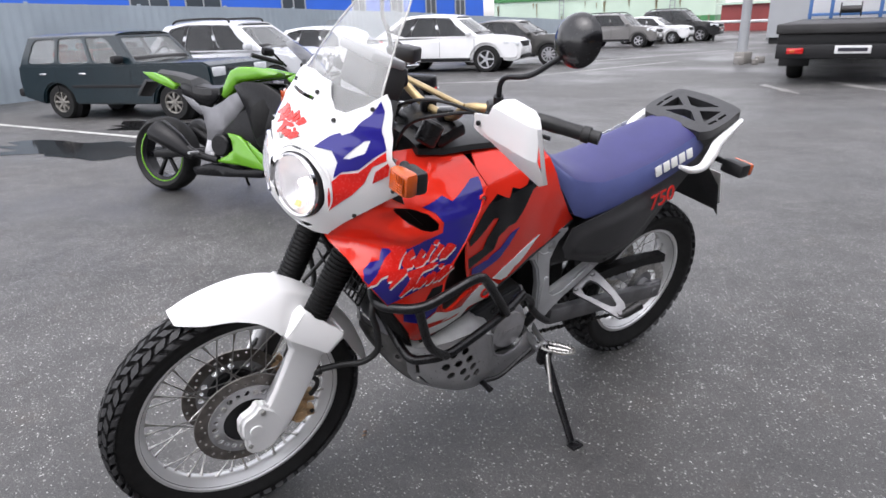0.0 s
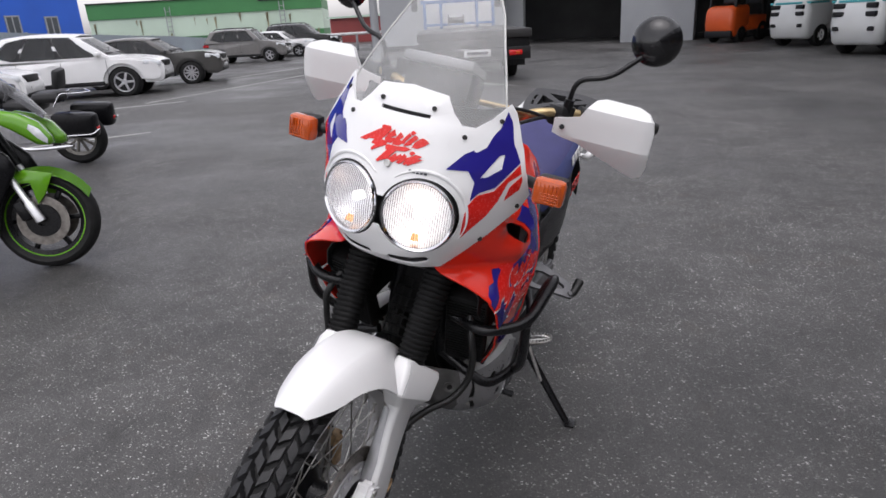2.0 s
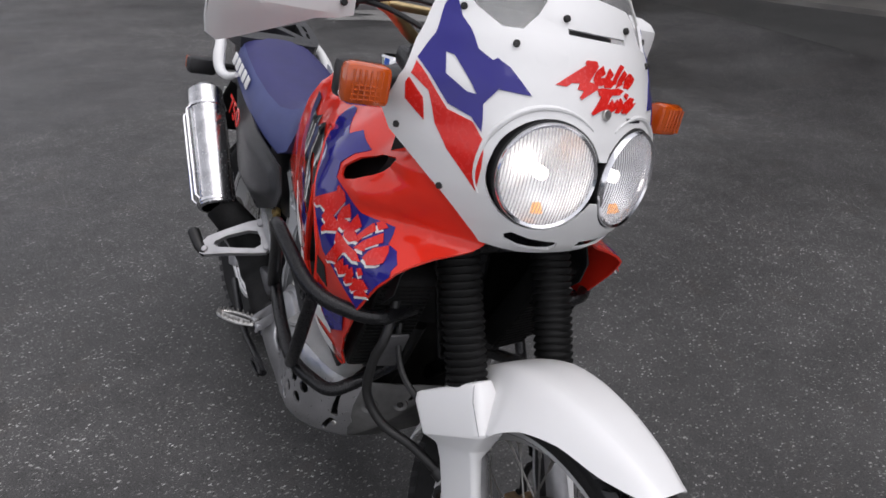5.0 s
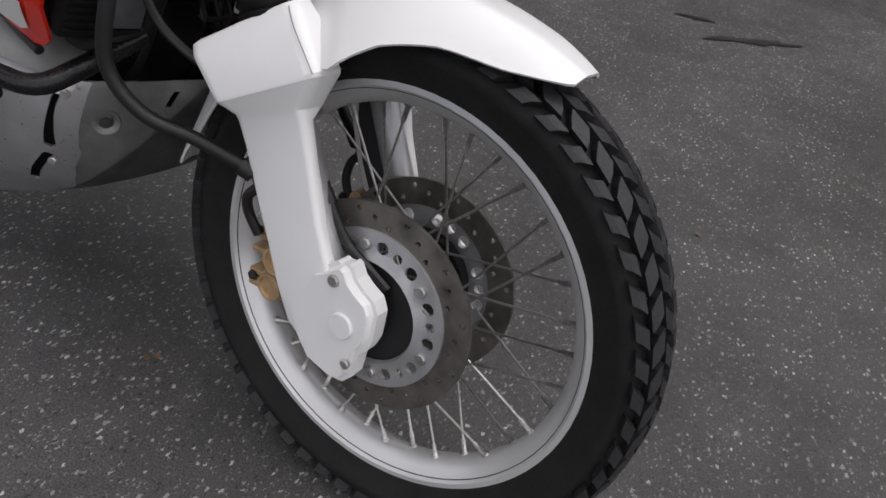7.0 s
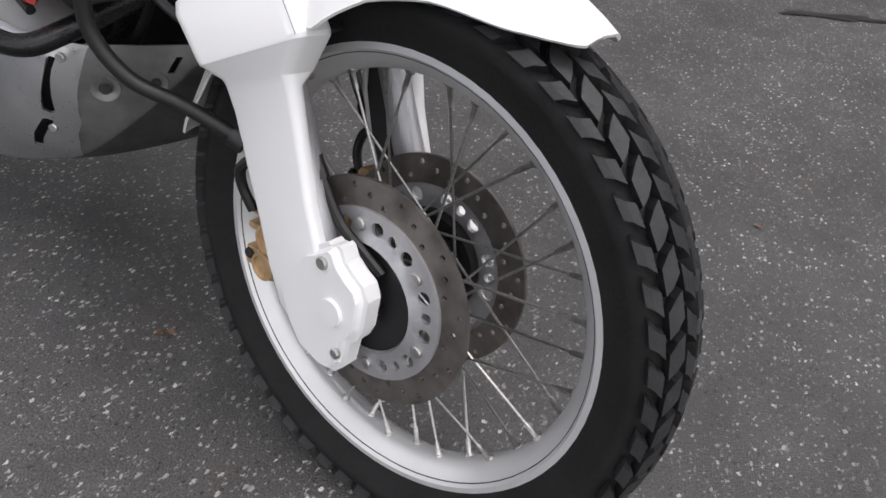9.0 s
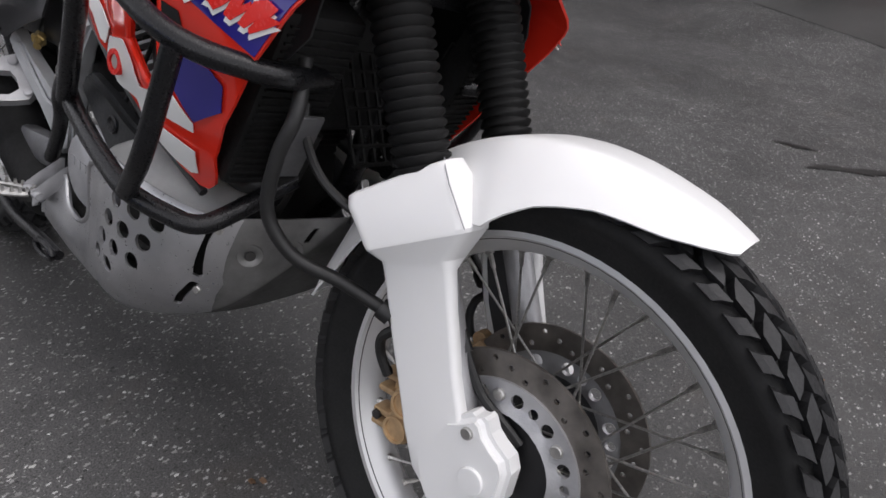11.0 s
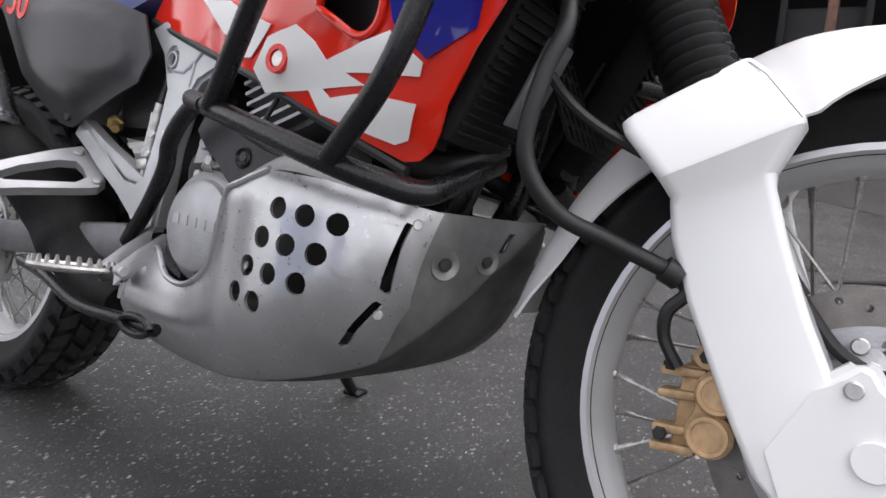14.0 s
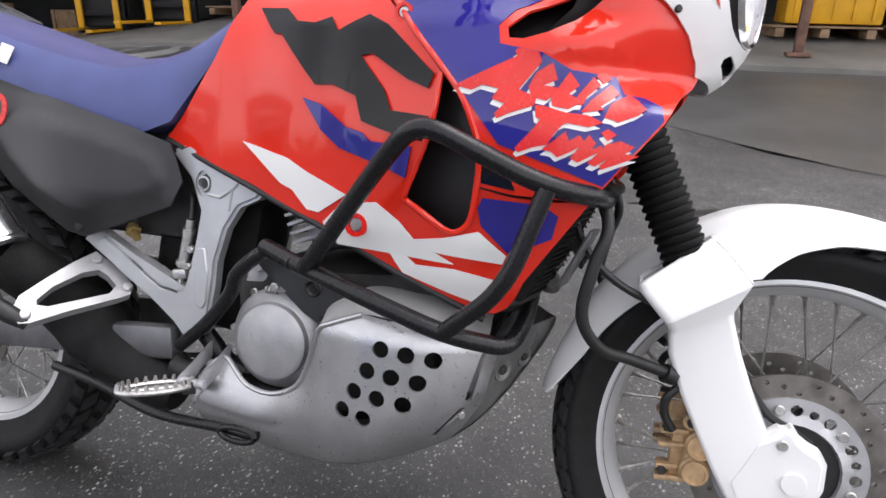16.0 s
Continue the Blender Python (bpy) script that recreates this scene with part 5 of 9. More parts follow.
for s in (-1, 1):
    bm = bmesh.new()
    tube(bm, rounded([(0.40, s * 0.03, 0.86), (0.36, s * 0.07, 0.64), (0.335, s * 0.07, 0.50), (0.20, s * 0.08, 0.36), (-0.12, s * 0.09, 0.33), (-0.20, s * 0.10, 0.42)], 0.06), 0.017, 12)
    part("down_tube", bm, BLACK_METAL, bike)
    # cast frame plate with its oval hole
    bm = bmesh.new()
    plate(bm, [(-0.243, 0.722), (-0.205, 0.737), (-0.10, 0.697), (-0.058, 0.672), (-0.070, 0.655), (-0.105, 0.638), (-0.130, 0.598), (-0.147, 0.540), (-0.150, 0.500), (-0.157, 0.455), (-0.163, 0.41), (-0.205, 0.392), (-0.235, 0.423), (-0.285, 0.459), (-0.335, 0.487), (-0.409, 0.536),
               (-0.402, 0.552), (-0.380, 0.560), (-0.300, 0.507), (-0.262, 0.484), (-0.228, 0.479), (-0.210, 0.490), (-0.200, 0.530), (-0.190, 0.575), (-0.182, 0.625), (-0.203, 0.680)],
          s * 0.098, s * 0.030, holes=[[(-0.175 + 0.010 * math.cos(a), 0.672 + 0.016 * math.sin(a)) for a in [2 * math.pi * k / 14 for k in range(14)]]], bevel=0.006, steps=2)
    spar = part("frame_plate", bm, FRAME_SILVER, bike, "silver cast frame plate", angle=50)
    bm = bmesh.new()
    plate(bm, [(-0.186, 0.560), (-0.168, 0.563), (-0.160, 0.520), (-0.162, 0.468), (-0.170, 0.455), (-0.184, 0.460), (-0.188, 0.510)], s * 0.126, s * 0.005, bevel=0.0022)
    part("raised_pad", bm, FRAME_SILVER, spar)
    bm = bmesh.new()
    tube(bm, [(-0.165, s * 0.1275, 0.655), (-0.142, s * 0.1275, 0.652), (-0.118, s * 0.1275, 0.668), (-0.098, s * 0.1275, 0.690)], 0.0035, 8)
    tube(bm, [(-0.118, s * 0.1275, 0.668), (-0.125, s * 0.1275, 0.630)], 0.003, 8)
    part("cast_rib", bm, FRAME_SILVER, spar)
    bm = bmesh.new()
    lathe(bm, [(0.009, -0.004), (0.0125, -0.003), (0.0125, 0.001), (0.010, 0.0015)], (-0.175, s * 0.128, 0.672), (0, s, 0), 20, closed=True)
    part("hole_rim", bm, FRAME_SILVER, spar)
    # passenger footrest bracket: an open triangle that reaches outwards from the frame
    def on_arm(lift):
        out, up, off = Vector((-0.144, s * 0.921, -0.363)), Vector((-0.839, s * 0.081, 0.538)), Vector((0.525, s * 0.382, 0.761))
        return lambda u, v: Vector((-0.369, s * 0.1245, 0.4905)) + out * u + up * v + off * lift

    ARM = [(0.176, 0.003), (0.172, 0.026), (0.143, 0.046), (0.09, 0.051), (0.033, 0.054), (-0.012, 0.051), (-0.014, 0.028), (-0.014, -0.014), (-0.007, -0.046), (0.010, -0.056), (0.03, -0.051), (0.107, -0.023), (0.165, -0.006)]
    ARM_HOLE = [(0.134, 0.016), (0.128, 0.024), (0.092, 0.031), (0.036, 0.027), (0.013, 0.016), (0.010, -0.004), (0.015, -0.028), (0.035, -0.034), (0.124, 0.003)]
    bm = bmesh.new()
    sheet(bm, [ARM, ARM_HOLE], on_arm(0.004), 9, 0.016, (0.5, s * 0.4, 0.75))
    sharp = [e for e in bm.edges if len(e.link_faces) == 2 and e.calc_face_angle() > 1.0]
    bmesh.ops.bevel(bm, geom=sharp, offset=0.003, segments=2, affect="EDGES")
    for u, v in ((0.0, 0.035), (0.004, -0.042), (0.160, 0.010)):
        disc(bm, on_arm(0.005)(u, v), Vector((0.525, s * 0.382, 0.761)), 0.009, 0.010, 12, 0.002)
    # same metal both sides; the left one's darker colour carries its shade
    br = part("footrest_bracket", bm, CAST if s < 0 else SWING, bike, "silver passenger footrest bracket")
    bm = bmesh.new()
    tube(bm, [(-0.394, s * 0.272, 0.425), (-0.412, s * 0.284, 0.440), (-0.470, s * 0.290, 0.462)], [0.010, 0.015, 0.017], 10)
    part("passenger_peg", bm, HOSE, br)
    # cast arm of the frame that carries the bracket
    bm = bmesh.new()
    loft(bm, [[(x + w * dx, s * (0.100 + dy), z + w * dz) for dx, dz, dy in ((-0.5, -0.7, 0), (-0.5, -0.7, 0.022), (0.5, 0.7, 0.022), (0.5, 0.7, 0))] for x, z, w in ((-0.205, 0.455, 0.030), (-0.30, 0.500, 0.026), (-0.345, 0.520, 0.024), (-0.42, 0.560, 0.020))])
    part("frame_arm", bm, FRAME_SILVER, bike)
    # rider's footrest with teeth
    bm = bmesh.new()
    # the peg points outwards and a little back
    reach, across = Vector((-0.733, s * 0.680, -0.03)), Vector((0.680, s * 0.733, 0.0))
    ringp = [Vector((-0.176, s * 0.232, 0.346)) + reach * (0.056 * math.cos(a)) + across * (0.021 * math.sin(a)) for a in [2 * math.pi * k / 24 for k in range(25)]]
    tube(bm, ringp, 0.005, 8, cap=False)
    for p in ringp[:-1]:
        box(bm, p + Vector((0, 0, 0.008)), (0.006, 0.006, 0.010), None, 0, 0.5)
    tube(bm, [Vector((-0.176, s * 0.232, 0.343)) - reach * 0.05, Vector((-0.176, s * 0.232, 0.343)) + reach * 0.05], 0.006, 8)
    peg = part("footrest", bm, STEEL, bike, "toothed steel footrest")
    bm = bmesh.new()
    box(bm, (-0.136, s * 0.195, 0.344), (0.034, 0.026, 0.022), (0, 0, s * -42), 0.005)
    part("peg_hinge", bm, DIRTY, peg)
    bm = bmesh.new()
    for dx in (-0.018, 0.018):
        loft(bm, [[(x + dx, s * (yy + e), z + f) for e, f in ((-0.004, -0.014), (0.004, -0.014), (0.004, 0.014), (-0.004, 0.014))] for x, yy, z in ((-0.140, 0.199, 0.344), (-0.124, 0.180, 0.370), (-0.116, 0.150, 0.396))])
    disc(bm, (-0.136, s * 0.196, 0.350), (1, 0, 0), 0.008, 0.050, 12)
    part("peg_mount", bm, CAST, peg, "cast footrest mount")
    # swing arm
    bm = bmesh.new()
    box(bm, (-0.53, s * 0.112, 0.350), (0.60, 0.034, 0.062), (0, -6, 0), 0.010)
    box(bm, (-0.775, s * 0.108, 0.328), (0.13, 0.020, 0.062), None, 0.006)
    disc(bm, (-0.785, s * 0.122, 0.325), (0, s, 0), 0.018, 0.02, 6)
    part("swing_arm", bm, SWING, bike, "dull grey swing arm")
bm = bmesh.new()
tube(bm, curve([(-0.25, -0.02, 0.62), (-0.28, -0.02, 0.50), (-0.30, -0.02, 0.40)]), 0.028, 14)
for k in range(8):
    lathe(bm, [(0.030, -0.004), (0.038, -0.004), (0.038, 0.004), (0.030, 0.004)], (-0.255 - k * 0.006, -0.02, 0.61 - k * 0.025), (0.2, 0, 1), 16, closed=True)
part("shock_absorber", bm, BLACK_METAL, bike)
bm = bmesh.new()
box(bm, (-0.34, 0, 0.66), (0.30, 0.20, 0.20), None, 0.03)
box(bm, (-0.60, 0, 0.78), (0.34, 0.18, 0.10), (0, 14, 0), 0.03)
part("air_box", bm, BLACK_PLASTIC, bike)
bm = bmesh.new()
tube(bm, [(-0.208, -0.115, 0.606), (-0.211, -0.115, 0.590)], 0.0075, 10)
tube(bm, [(-0.211, -0.115, 0.590), (-0.2125, -0.115, 0.580)], 0.0105, 10)
tube(bm, [(-0.2125, -0.115, 0.580), (-0.223, -0.115, 0.520)], 0.0095, 14)
tube(bm, [(-0.221, -0.115, 0.532), (-0.2225, -0.115, 0.524)], 0.0125, 14)
box(bm, (-0.226, -0.115, 0.508), (0.030, 0.016, 0.018), (0, -10, 0), 0.004)
tube(bm, [(-0.226, -0.115, 0.505), (-0.229, -0.115, 0.470)], 0.005, 8)
cyl = part("brake_cylinder", bm, STEEL, bike, "worn steel rear brake cylinder")
for x, z in ((-0.200, 0.556), (-0.205, 0.526)):
    bm = bmesh.new()
    disc(bm, (x, -0.124, z), (0, -1, 0), 0.007, 0.010, 6)
    part("bolt", bm, STEEL, cyl)
bm = bmesh.new()
tube(bm, [(-0.345, -0.100, 0.578), (-0.318, -0.118, 0.560)], [0.010, 0.007], 10)
disc(bm, (-0.336, -0.108, 0.570), (0.5, -0.6, -0.4), 0.014, 0.010, 6)
part("hose_fitting", bm, BRASS, cyl, "dull brass hose fitting")
bm = bmesh.new()
tube(bm, curve([(-0.345, -0.098, 0.580), (-0.33, -0.09, 0.62), (-0.285, -0.088, 0.60), (-0.25, -0.09, 0.64), (-0.22, -0.08, 0.70)]), 0.009, 10)
tube(bm, curve([(-0.208, -0.115, 0.606), (-0.215, -0.105, 0.64), (-0.24, -0.085, 0.66)]), 0.006, 10)
part("brake_hose", bm, HOSE, cyl)
# chain and guard on the left
for z0, z1 in ((0.437, 0.432), (0.220, 0.31)):
    bm = bmesh.new()
    for k in range(38):
        t = k / 37
        x = REAR.x + t * 0.66
        box(bm, (x, 0.084, z0 + (z1 - z0) * t), (0.013, 0.014 if k % 2 else 0.009, 0.011), None, 0.002)
    part("chain_run", bm, DIRTY, bike, "oily drive chain")
bm = bmesh.new()
loft(bm, [[(x, 0.062, z), (x, 0.10, z), (x, 0.104, z - 0.03)] for x, z in ((-0.42, 0.475), (-0.55, 0.482), (-0.70, 0.478), (-0.84, 0.462))], closed=False)
bmesh.ops.solidify(bm, geom=bm.faces[:], thickness=0.004)
part("chain_guard", bm, BLACK_PLASTIC, bike)
bm = bmesh.new()
box(bm, (-0.735, -0.088, 0.262), (0.085, 0.045, 0.075), (0, -20, 0), 0.012)
part("rear_caliper", bm, CAST, bike)

# skid plate
WAIST = [(-0.15, 0.190), (0.0, 0.200), (0.06, 0.206), (0.12, 0.216), (0.17, 0.226), (0.21, 0.228), (0.25, 0.221), (0.285, 0.209), (0.315, 0.195), (0.34, 0.177), (0.36, 0.143), (0.385, 0.094), (0.405, 0.05), (0.42, 0.015)]


KEEL = eased([(-0.145, 0.268), (-0.10, 0.260), (0.0, 0.251), (0.09, 0.252), (0.175, 0.266), (0.27, 0.301), (0.32, 0.338), (0.36, 0.388), (0.388, 0.436), (0.408, 0.474), (0.42, 0.505)], 3)


def keel_z(x):
    for (a, p), (b, q) in zip(KEEL, KEEL[1:]):
        if x <= b:
            return p + (q - p) * max(x - a, 0) / (b - a)
    return KEEL[-1][1]


def skid_y(x, z):
    """Half width of the skid plate: it draws in towards its keel."""
    k = min(max((z - keel_z(x)) / 0.115, 0.0), 1.0)
    top = max(0.0, (z - 0.475) / 0.045)
    ear = min(1.0, max(0.0, (0.10 - x) / 0.12)) * min(1.0, max(0.0, (z - 0.30) / 0.09))
    low = lerp_table([(0.10, 0.80), (0.30, 0.55)], x)
    return lerp_table(WAIST, x) * (low + (1 - low) * (1 - (1 - k) ** 2.4)) * (1 - 0.08 * top * top - 0.18 * ear)


SKID_EDGE = [(-0.145, 0.308), (-0.138, 0.350), (-0.112, 0.384), (-0.096, 0.390), (-0.080, 0.380), (-0.045, 0.357), (0.004, 0.354), (0.054, 0.380), (0.079, 0.428), (0.096, 0.482), (0.118, 0.496), (0.165, 0.516), (0.25, 0.512), (0.345, 0.496), (0.385, 0.499)] + KEEL[::-1]
HOLES = [(0.203, 0.474), (0.240, 0.470), (0.278, 0.466), (0.184, 0.439), (0.221, 0.435), (0.259, 0.431), (0.165, 0.404), (0.202, 0.400), (0.241, 0.396), (0.147, 0.371), (0.182, 0.365)]
SLOTS = [[(0.339, 0.476), (0.3415, 0.480), (0.3455, 0.478), (0.3285, 0.402), (0.325, 0.400), (0.3215, 0.405)], [(0.314, 0.389), (0.318, 0.391), (0.3215, 0.387), (0.277, 0.331), (0.272, 0.329), (0.2705, 0.333)]]
DENTS = [(0.363, 0.440, 0.0178), (0.385, 0.449, 0.0152)]
for s in (-1, 1):
    # bright side plate, its front edge lapped over a duller chin plate
    bm = bmesh.new()
    top, low = SKID_EDGE[:14], [p for p in SKID_EDGE[14:] if p[0] < 0.275]
    top[-1] = (0.362, 0.4955)
    sheet(bm, [top + [(0.3455, 0.415), (0.3375, 0.388), (0.312, 0.345), (0.288, 0.312)] + low, *[circle_loop(u, v, 0.0126, 14) for u, v in HOLES], *SLOTS], lambda u, v: (u, s * skid_y(u, v), v), 0.0125, 0.004, (0, s, 0))
    skid = part("skid_plate", bm, SKID, bike, "worn aluminium skid plate with drilled holes", angle=45)
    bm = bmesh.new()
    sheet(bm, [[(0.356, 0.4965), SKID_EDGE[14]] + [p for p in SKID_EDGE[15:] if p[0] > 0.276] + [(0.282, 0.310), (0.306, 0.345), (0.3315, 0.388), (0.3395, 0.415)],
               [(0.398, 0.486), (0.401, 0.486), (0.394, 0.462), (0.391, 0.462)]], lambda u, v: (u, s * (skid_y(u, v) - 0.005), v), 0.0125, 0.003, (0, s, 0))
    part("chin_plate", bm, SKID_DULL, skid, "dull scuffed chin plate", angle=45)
    bm = bmesh.new()
    tube(bm, [(u, s * (skid_y(u, v) + 0.001), v) for u, v in eased(SKID_EDGE[:12], 3)], 0.0042, 8)
    part("rolled_lip", bm, SKID, skid)
    # its upper edge folds inwards over the engine
    bm = bmesh.new()
    fold = [(u, v) for u, v in eased(SKID_EDGE[9:14], 4)]
    loft(bm, [[(u, s * skid_y(u, v), v), (u, s * (skid_y(u, v) - 0.010), v + 0.012), (u - 0.003, s * (skid_y(u, v) - 0.030), v + 0.024), (u - 0.006, s * (skid_y(u, v) - 0.060), v + 0.030), (u - 0.01, s * (skid_y(u, v) - 0.09), v + 0.026)] for u, v in fold], closed=False)
    bmesh.ops.solidify(bm, geom=bm.faces[:], thickness=0.003)
    part("top_fold", bm, FOLD, skid, "folded upper edge, paler to carry the sky's light", angle=60)
    for u, v, r in DENTS:
        bm = bmesh.new()
        out = Vector((0.86, s * 0.50, -0.08))
        lathe(bm, [(r * 0.40, -0.0035), (r * 1.05, -0.0030), (r * 0.98, 0.0004), (r * 0.70, -0.0004), (r * 0.50, -0.0022)], Vector((u, s * skid_y(u, v), v)), out, 20, closed=True)
        dent = part("dimple", bm, SKID_DULL, skid)
        bm = bmesh.new()
        disc(bm, Vector((u, s * skid_y(u, v), v)), out, r * 0.42, 0.004, 12)
        part("bolt", bm, DIRTY, dent)
    for u, v in ((0.348, 0.479), (0.315, 0.375)):
        bm = bmesh.new()
        disc(bm, (u, s * (skid_y(u, v) + 0.001), v), Vector((0.55, s * 0.83, -0.05)), 0.006, 0.006, 12)
        part("bolt", bm, STEEL, skid)
bm = bmesh.new()
line = []
for (u0, v0), (u1, v1) in zip(KEEL, KEEL[1:]):
    n = max(1, int(math.hypot(u1 - u0, v1 - v0) / 0.012))
    line += [(u0 + (u1 - u0) * k / n, v0 + (v1 - v0) * k / n) for k in range(n)]
line.append(KEEL[-1])
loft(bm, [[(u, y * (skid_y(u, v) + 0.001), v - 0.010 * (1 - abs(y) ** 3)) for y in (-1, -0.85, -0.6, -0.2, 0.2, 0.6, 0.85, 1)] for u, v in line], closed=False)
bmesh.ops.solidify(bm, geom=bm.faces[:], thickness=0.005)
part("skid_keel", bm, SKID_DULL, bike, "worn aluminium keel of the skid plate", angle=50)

# crash bars
for s in (-1, 1):
    bm = bmesh.new()
    y = lambda v: s * v
    tube(bm, rounded([(0.46, y(0.13), 0.712), (0.499, y(0.217), 0.717), (0.423, y(0.297), 0.728), (0.262, y(0.314), 0.795), (0.205, y(0.285), 0.735), (0.084, y(0.242), 0.577)], 0.055, 6), 0.0127, 14)
    tube(bm, rounded([(0.423, y(0.295), 0.726), (0.385, y(0.297), 0.600), (0.306, y(0.270), 0.528)], 0.05, 6), 0.0117, 12)
    tube(bm, rounded([(-0.005, y(0.205), 0.595), (0.084, y(0.238), 0.577), (0.20, y(0.258), 0.550), (0.306, y(0.268), 0.524), (0.385, y(0.222), 0.505), (0.395, y(0.17), 0.53), (0.39, y(0.09), 0.56)], 0.04, 6), 0.0127, 14)
    tube(bm, curve([(0.06, y(0.232), 0.581), (0.008, y(0.205), 0.591), (-0.033, y(0.196), 0.568), (-0.066, y(0.186), 0.537), (-0.084, y(0.175), 0.502), (-0.14, y(0.157), 0.441), (-0.206, y(0.138), 0.386)], 5), 0.0117, 12)
    part("crash_bar", bm, BLACK_METAL, bike, "black tubular crash bar")

# exhaust on the right
bm = bmesh.new()
tube(bm, curve([(0.36, -0.05, 0.62), (0.31, -0.07, 0.47), (0.22, -0.10, 0.36), (0.05, -0.14, 0.33), (-0.12, -0.135, 0.33), (-0.22, -0.13, 0.345)]), 0.021, 12)
exh = part("exhaust_pipe", bm, DIRTY, bike)
bm = bmesh.new()
tube(bm, curve([(-0.215, -0.125, 0.290), (-0.270, -0.118, 0.300), (-0.335, -0.110, 0.325), (-0.395, -0.106, 0.360), (-0.445, -0.118, 0.408), (-0.485, -0.160, 0.465), (-0.525, -0.212, 0.520)]),
     [lerp_table([(0, 0.030), (3, 0.045), (6, 0.050), (12, 0.056), (17, 0.060), (19, 0.068), (25, 0.062), (31, 0.052), (36, 0.047)], k) for k in range(37)], 20, flat=0.8)
part("silencer_cover", bm, DEEP, exh, "dark exhaust heat cover")
a, b = Vector((-0.515, -0.218, 0.515)), Vector((-0.775, -0.220, 0.800))
d = (b - a).normalized()
bm = bmesh.new()
lathe(bm, [(0.045, 0.0), (0.053, 0.004), (0.053, 0.34), (0.050, 0.372), (0.036, 0.386), (0.018, 0.386), (0.018, 0.33)], a, d, 36)
muf = part("muffler", bm, POLISHED, bike, "polished exhaust muffler")
bm = bmesh.new()
for y in (-1, 1):
    side = d.cross(Vector((0, 1, 0))).normalized()
    tube(bm, rounded([a + d * 0.02 + Vector((0, -0.052, 0)) + side * 0.022 * y, a + d * 0.03 + Vector((0, -0.062, 0)) + side * 0.022 * y, a + d * 0.30 + Vector((0, -0.062, 0)) + side * 0.022 * y, a + d * 0.31 + Vector((0, -0.050, 0)) + side * 0.022 * y], 0.01), 0.0038, 8)
for h in (0.015, 0.315):
    lathe(bm, [(0.0535, h - 0.004), (0.0565, h - 0.004), (0.0565, h + 0.004), (0.0535, h + 0.004)], a, d, 36, closed=True)
part("heat_guard", bm, CHROME, muf, "wire heat guard")
# brake pedal and stand
bm = bmesh.new()
tube(bm, rounded([(-0.45, -0.17, 0.315), (-0.33, -0.19, 0.312), (-0.20, -0.205, 0.285), (-0.06, -0.208, 0.292), (0.0, -0.212, 0.292)], 0.05), 0.009, 10)
loopc = [(-0.03 + 0.032 * math.cos(t), -0.222, 0.293 + 0.012 * math.sin(t)) for t in [2 * math.pi * k / 14 for k in range(15)]]
tube(bm, loopc, 0.005, 8, cap=False)
part("brake_pedal", bm, BLACK_METAL, bike, "black brake pedal")
bm = bmesh.new()
tube(bm, rounded([(0.10, 0.20, 0.30), (0.04, 0.212, 0.30), (-0.10, 0.19, 0.345)], 0.03), 0.007, 8)
tube(bm, [(0.10, 0.19, 0.30), (0.10, 0.245, 0.30)], 0.010, 10)
part("gear_lever", bm, BLACK_METAL, bike)
bm = bmesh.new()
foot = Vector((-0.142, 0.405, 0.0905))
top = Vector((-0.155, 0.205, 0.315))
tube(bm, [top, top.lerp(foot, 0.96)], [0.015, 0.012], 12)
box(bm, top, (0.05, 0.03, 0.07), None, 0.008)
stand = part("side_stand", bm, BLACK_METAL, bike, "black side stand, folded out")
bm = bmesh.new()
box(bm, foot + Vector((-0.004, 0.008, 0.003)), (0.045, 0.034, 0.010), (12.4, 0, 0), 0.003)
part("stand_foot", bm, BLACK_METAL, stand)
bm = bmesh.new()
tube(bm, [top + Vector((0.0, 0.0, 0.03)), top.lerp(foot, 0.4) + Vector((0.02, 0, 0))], 0.006, 8)
part("stand_spring", bm, STEEL, stand)

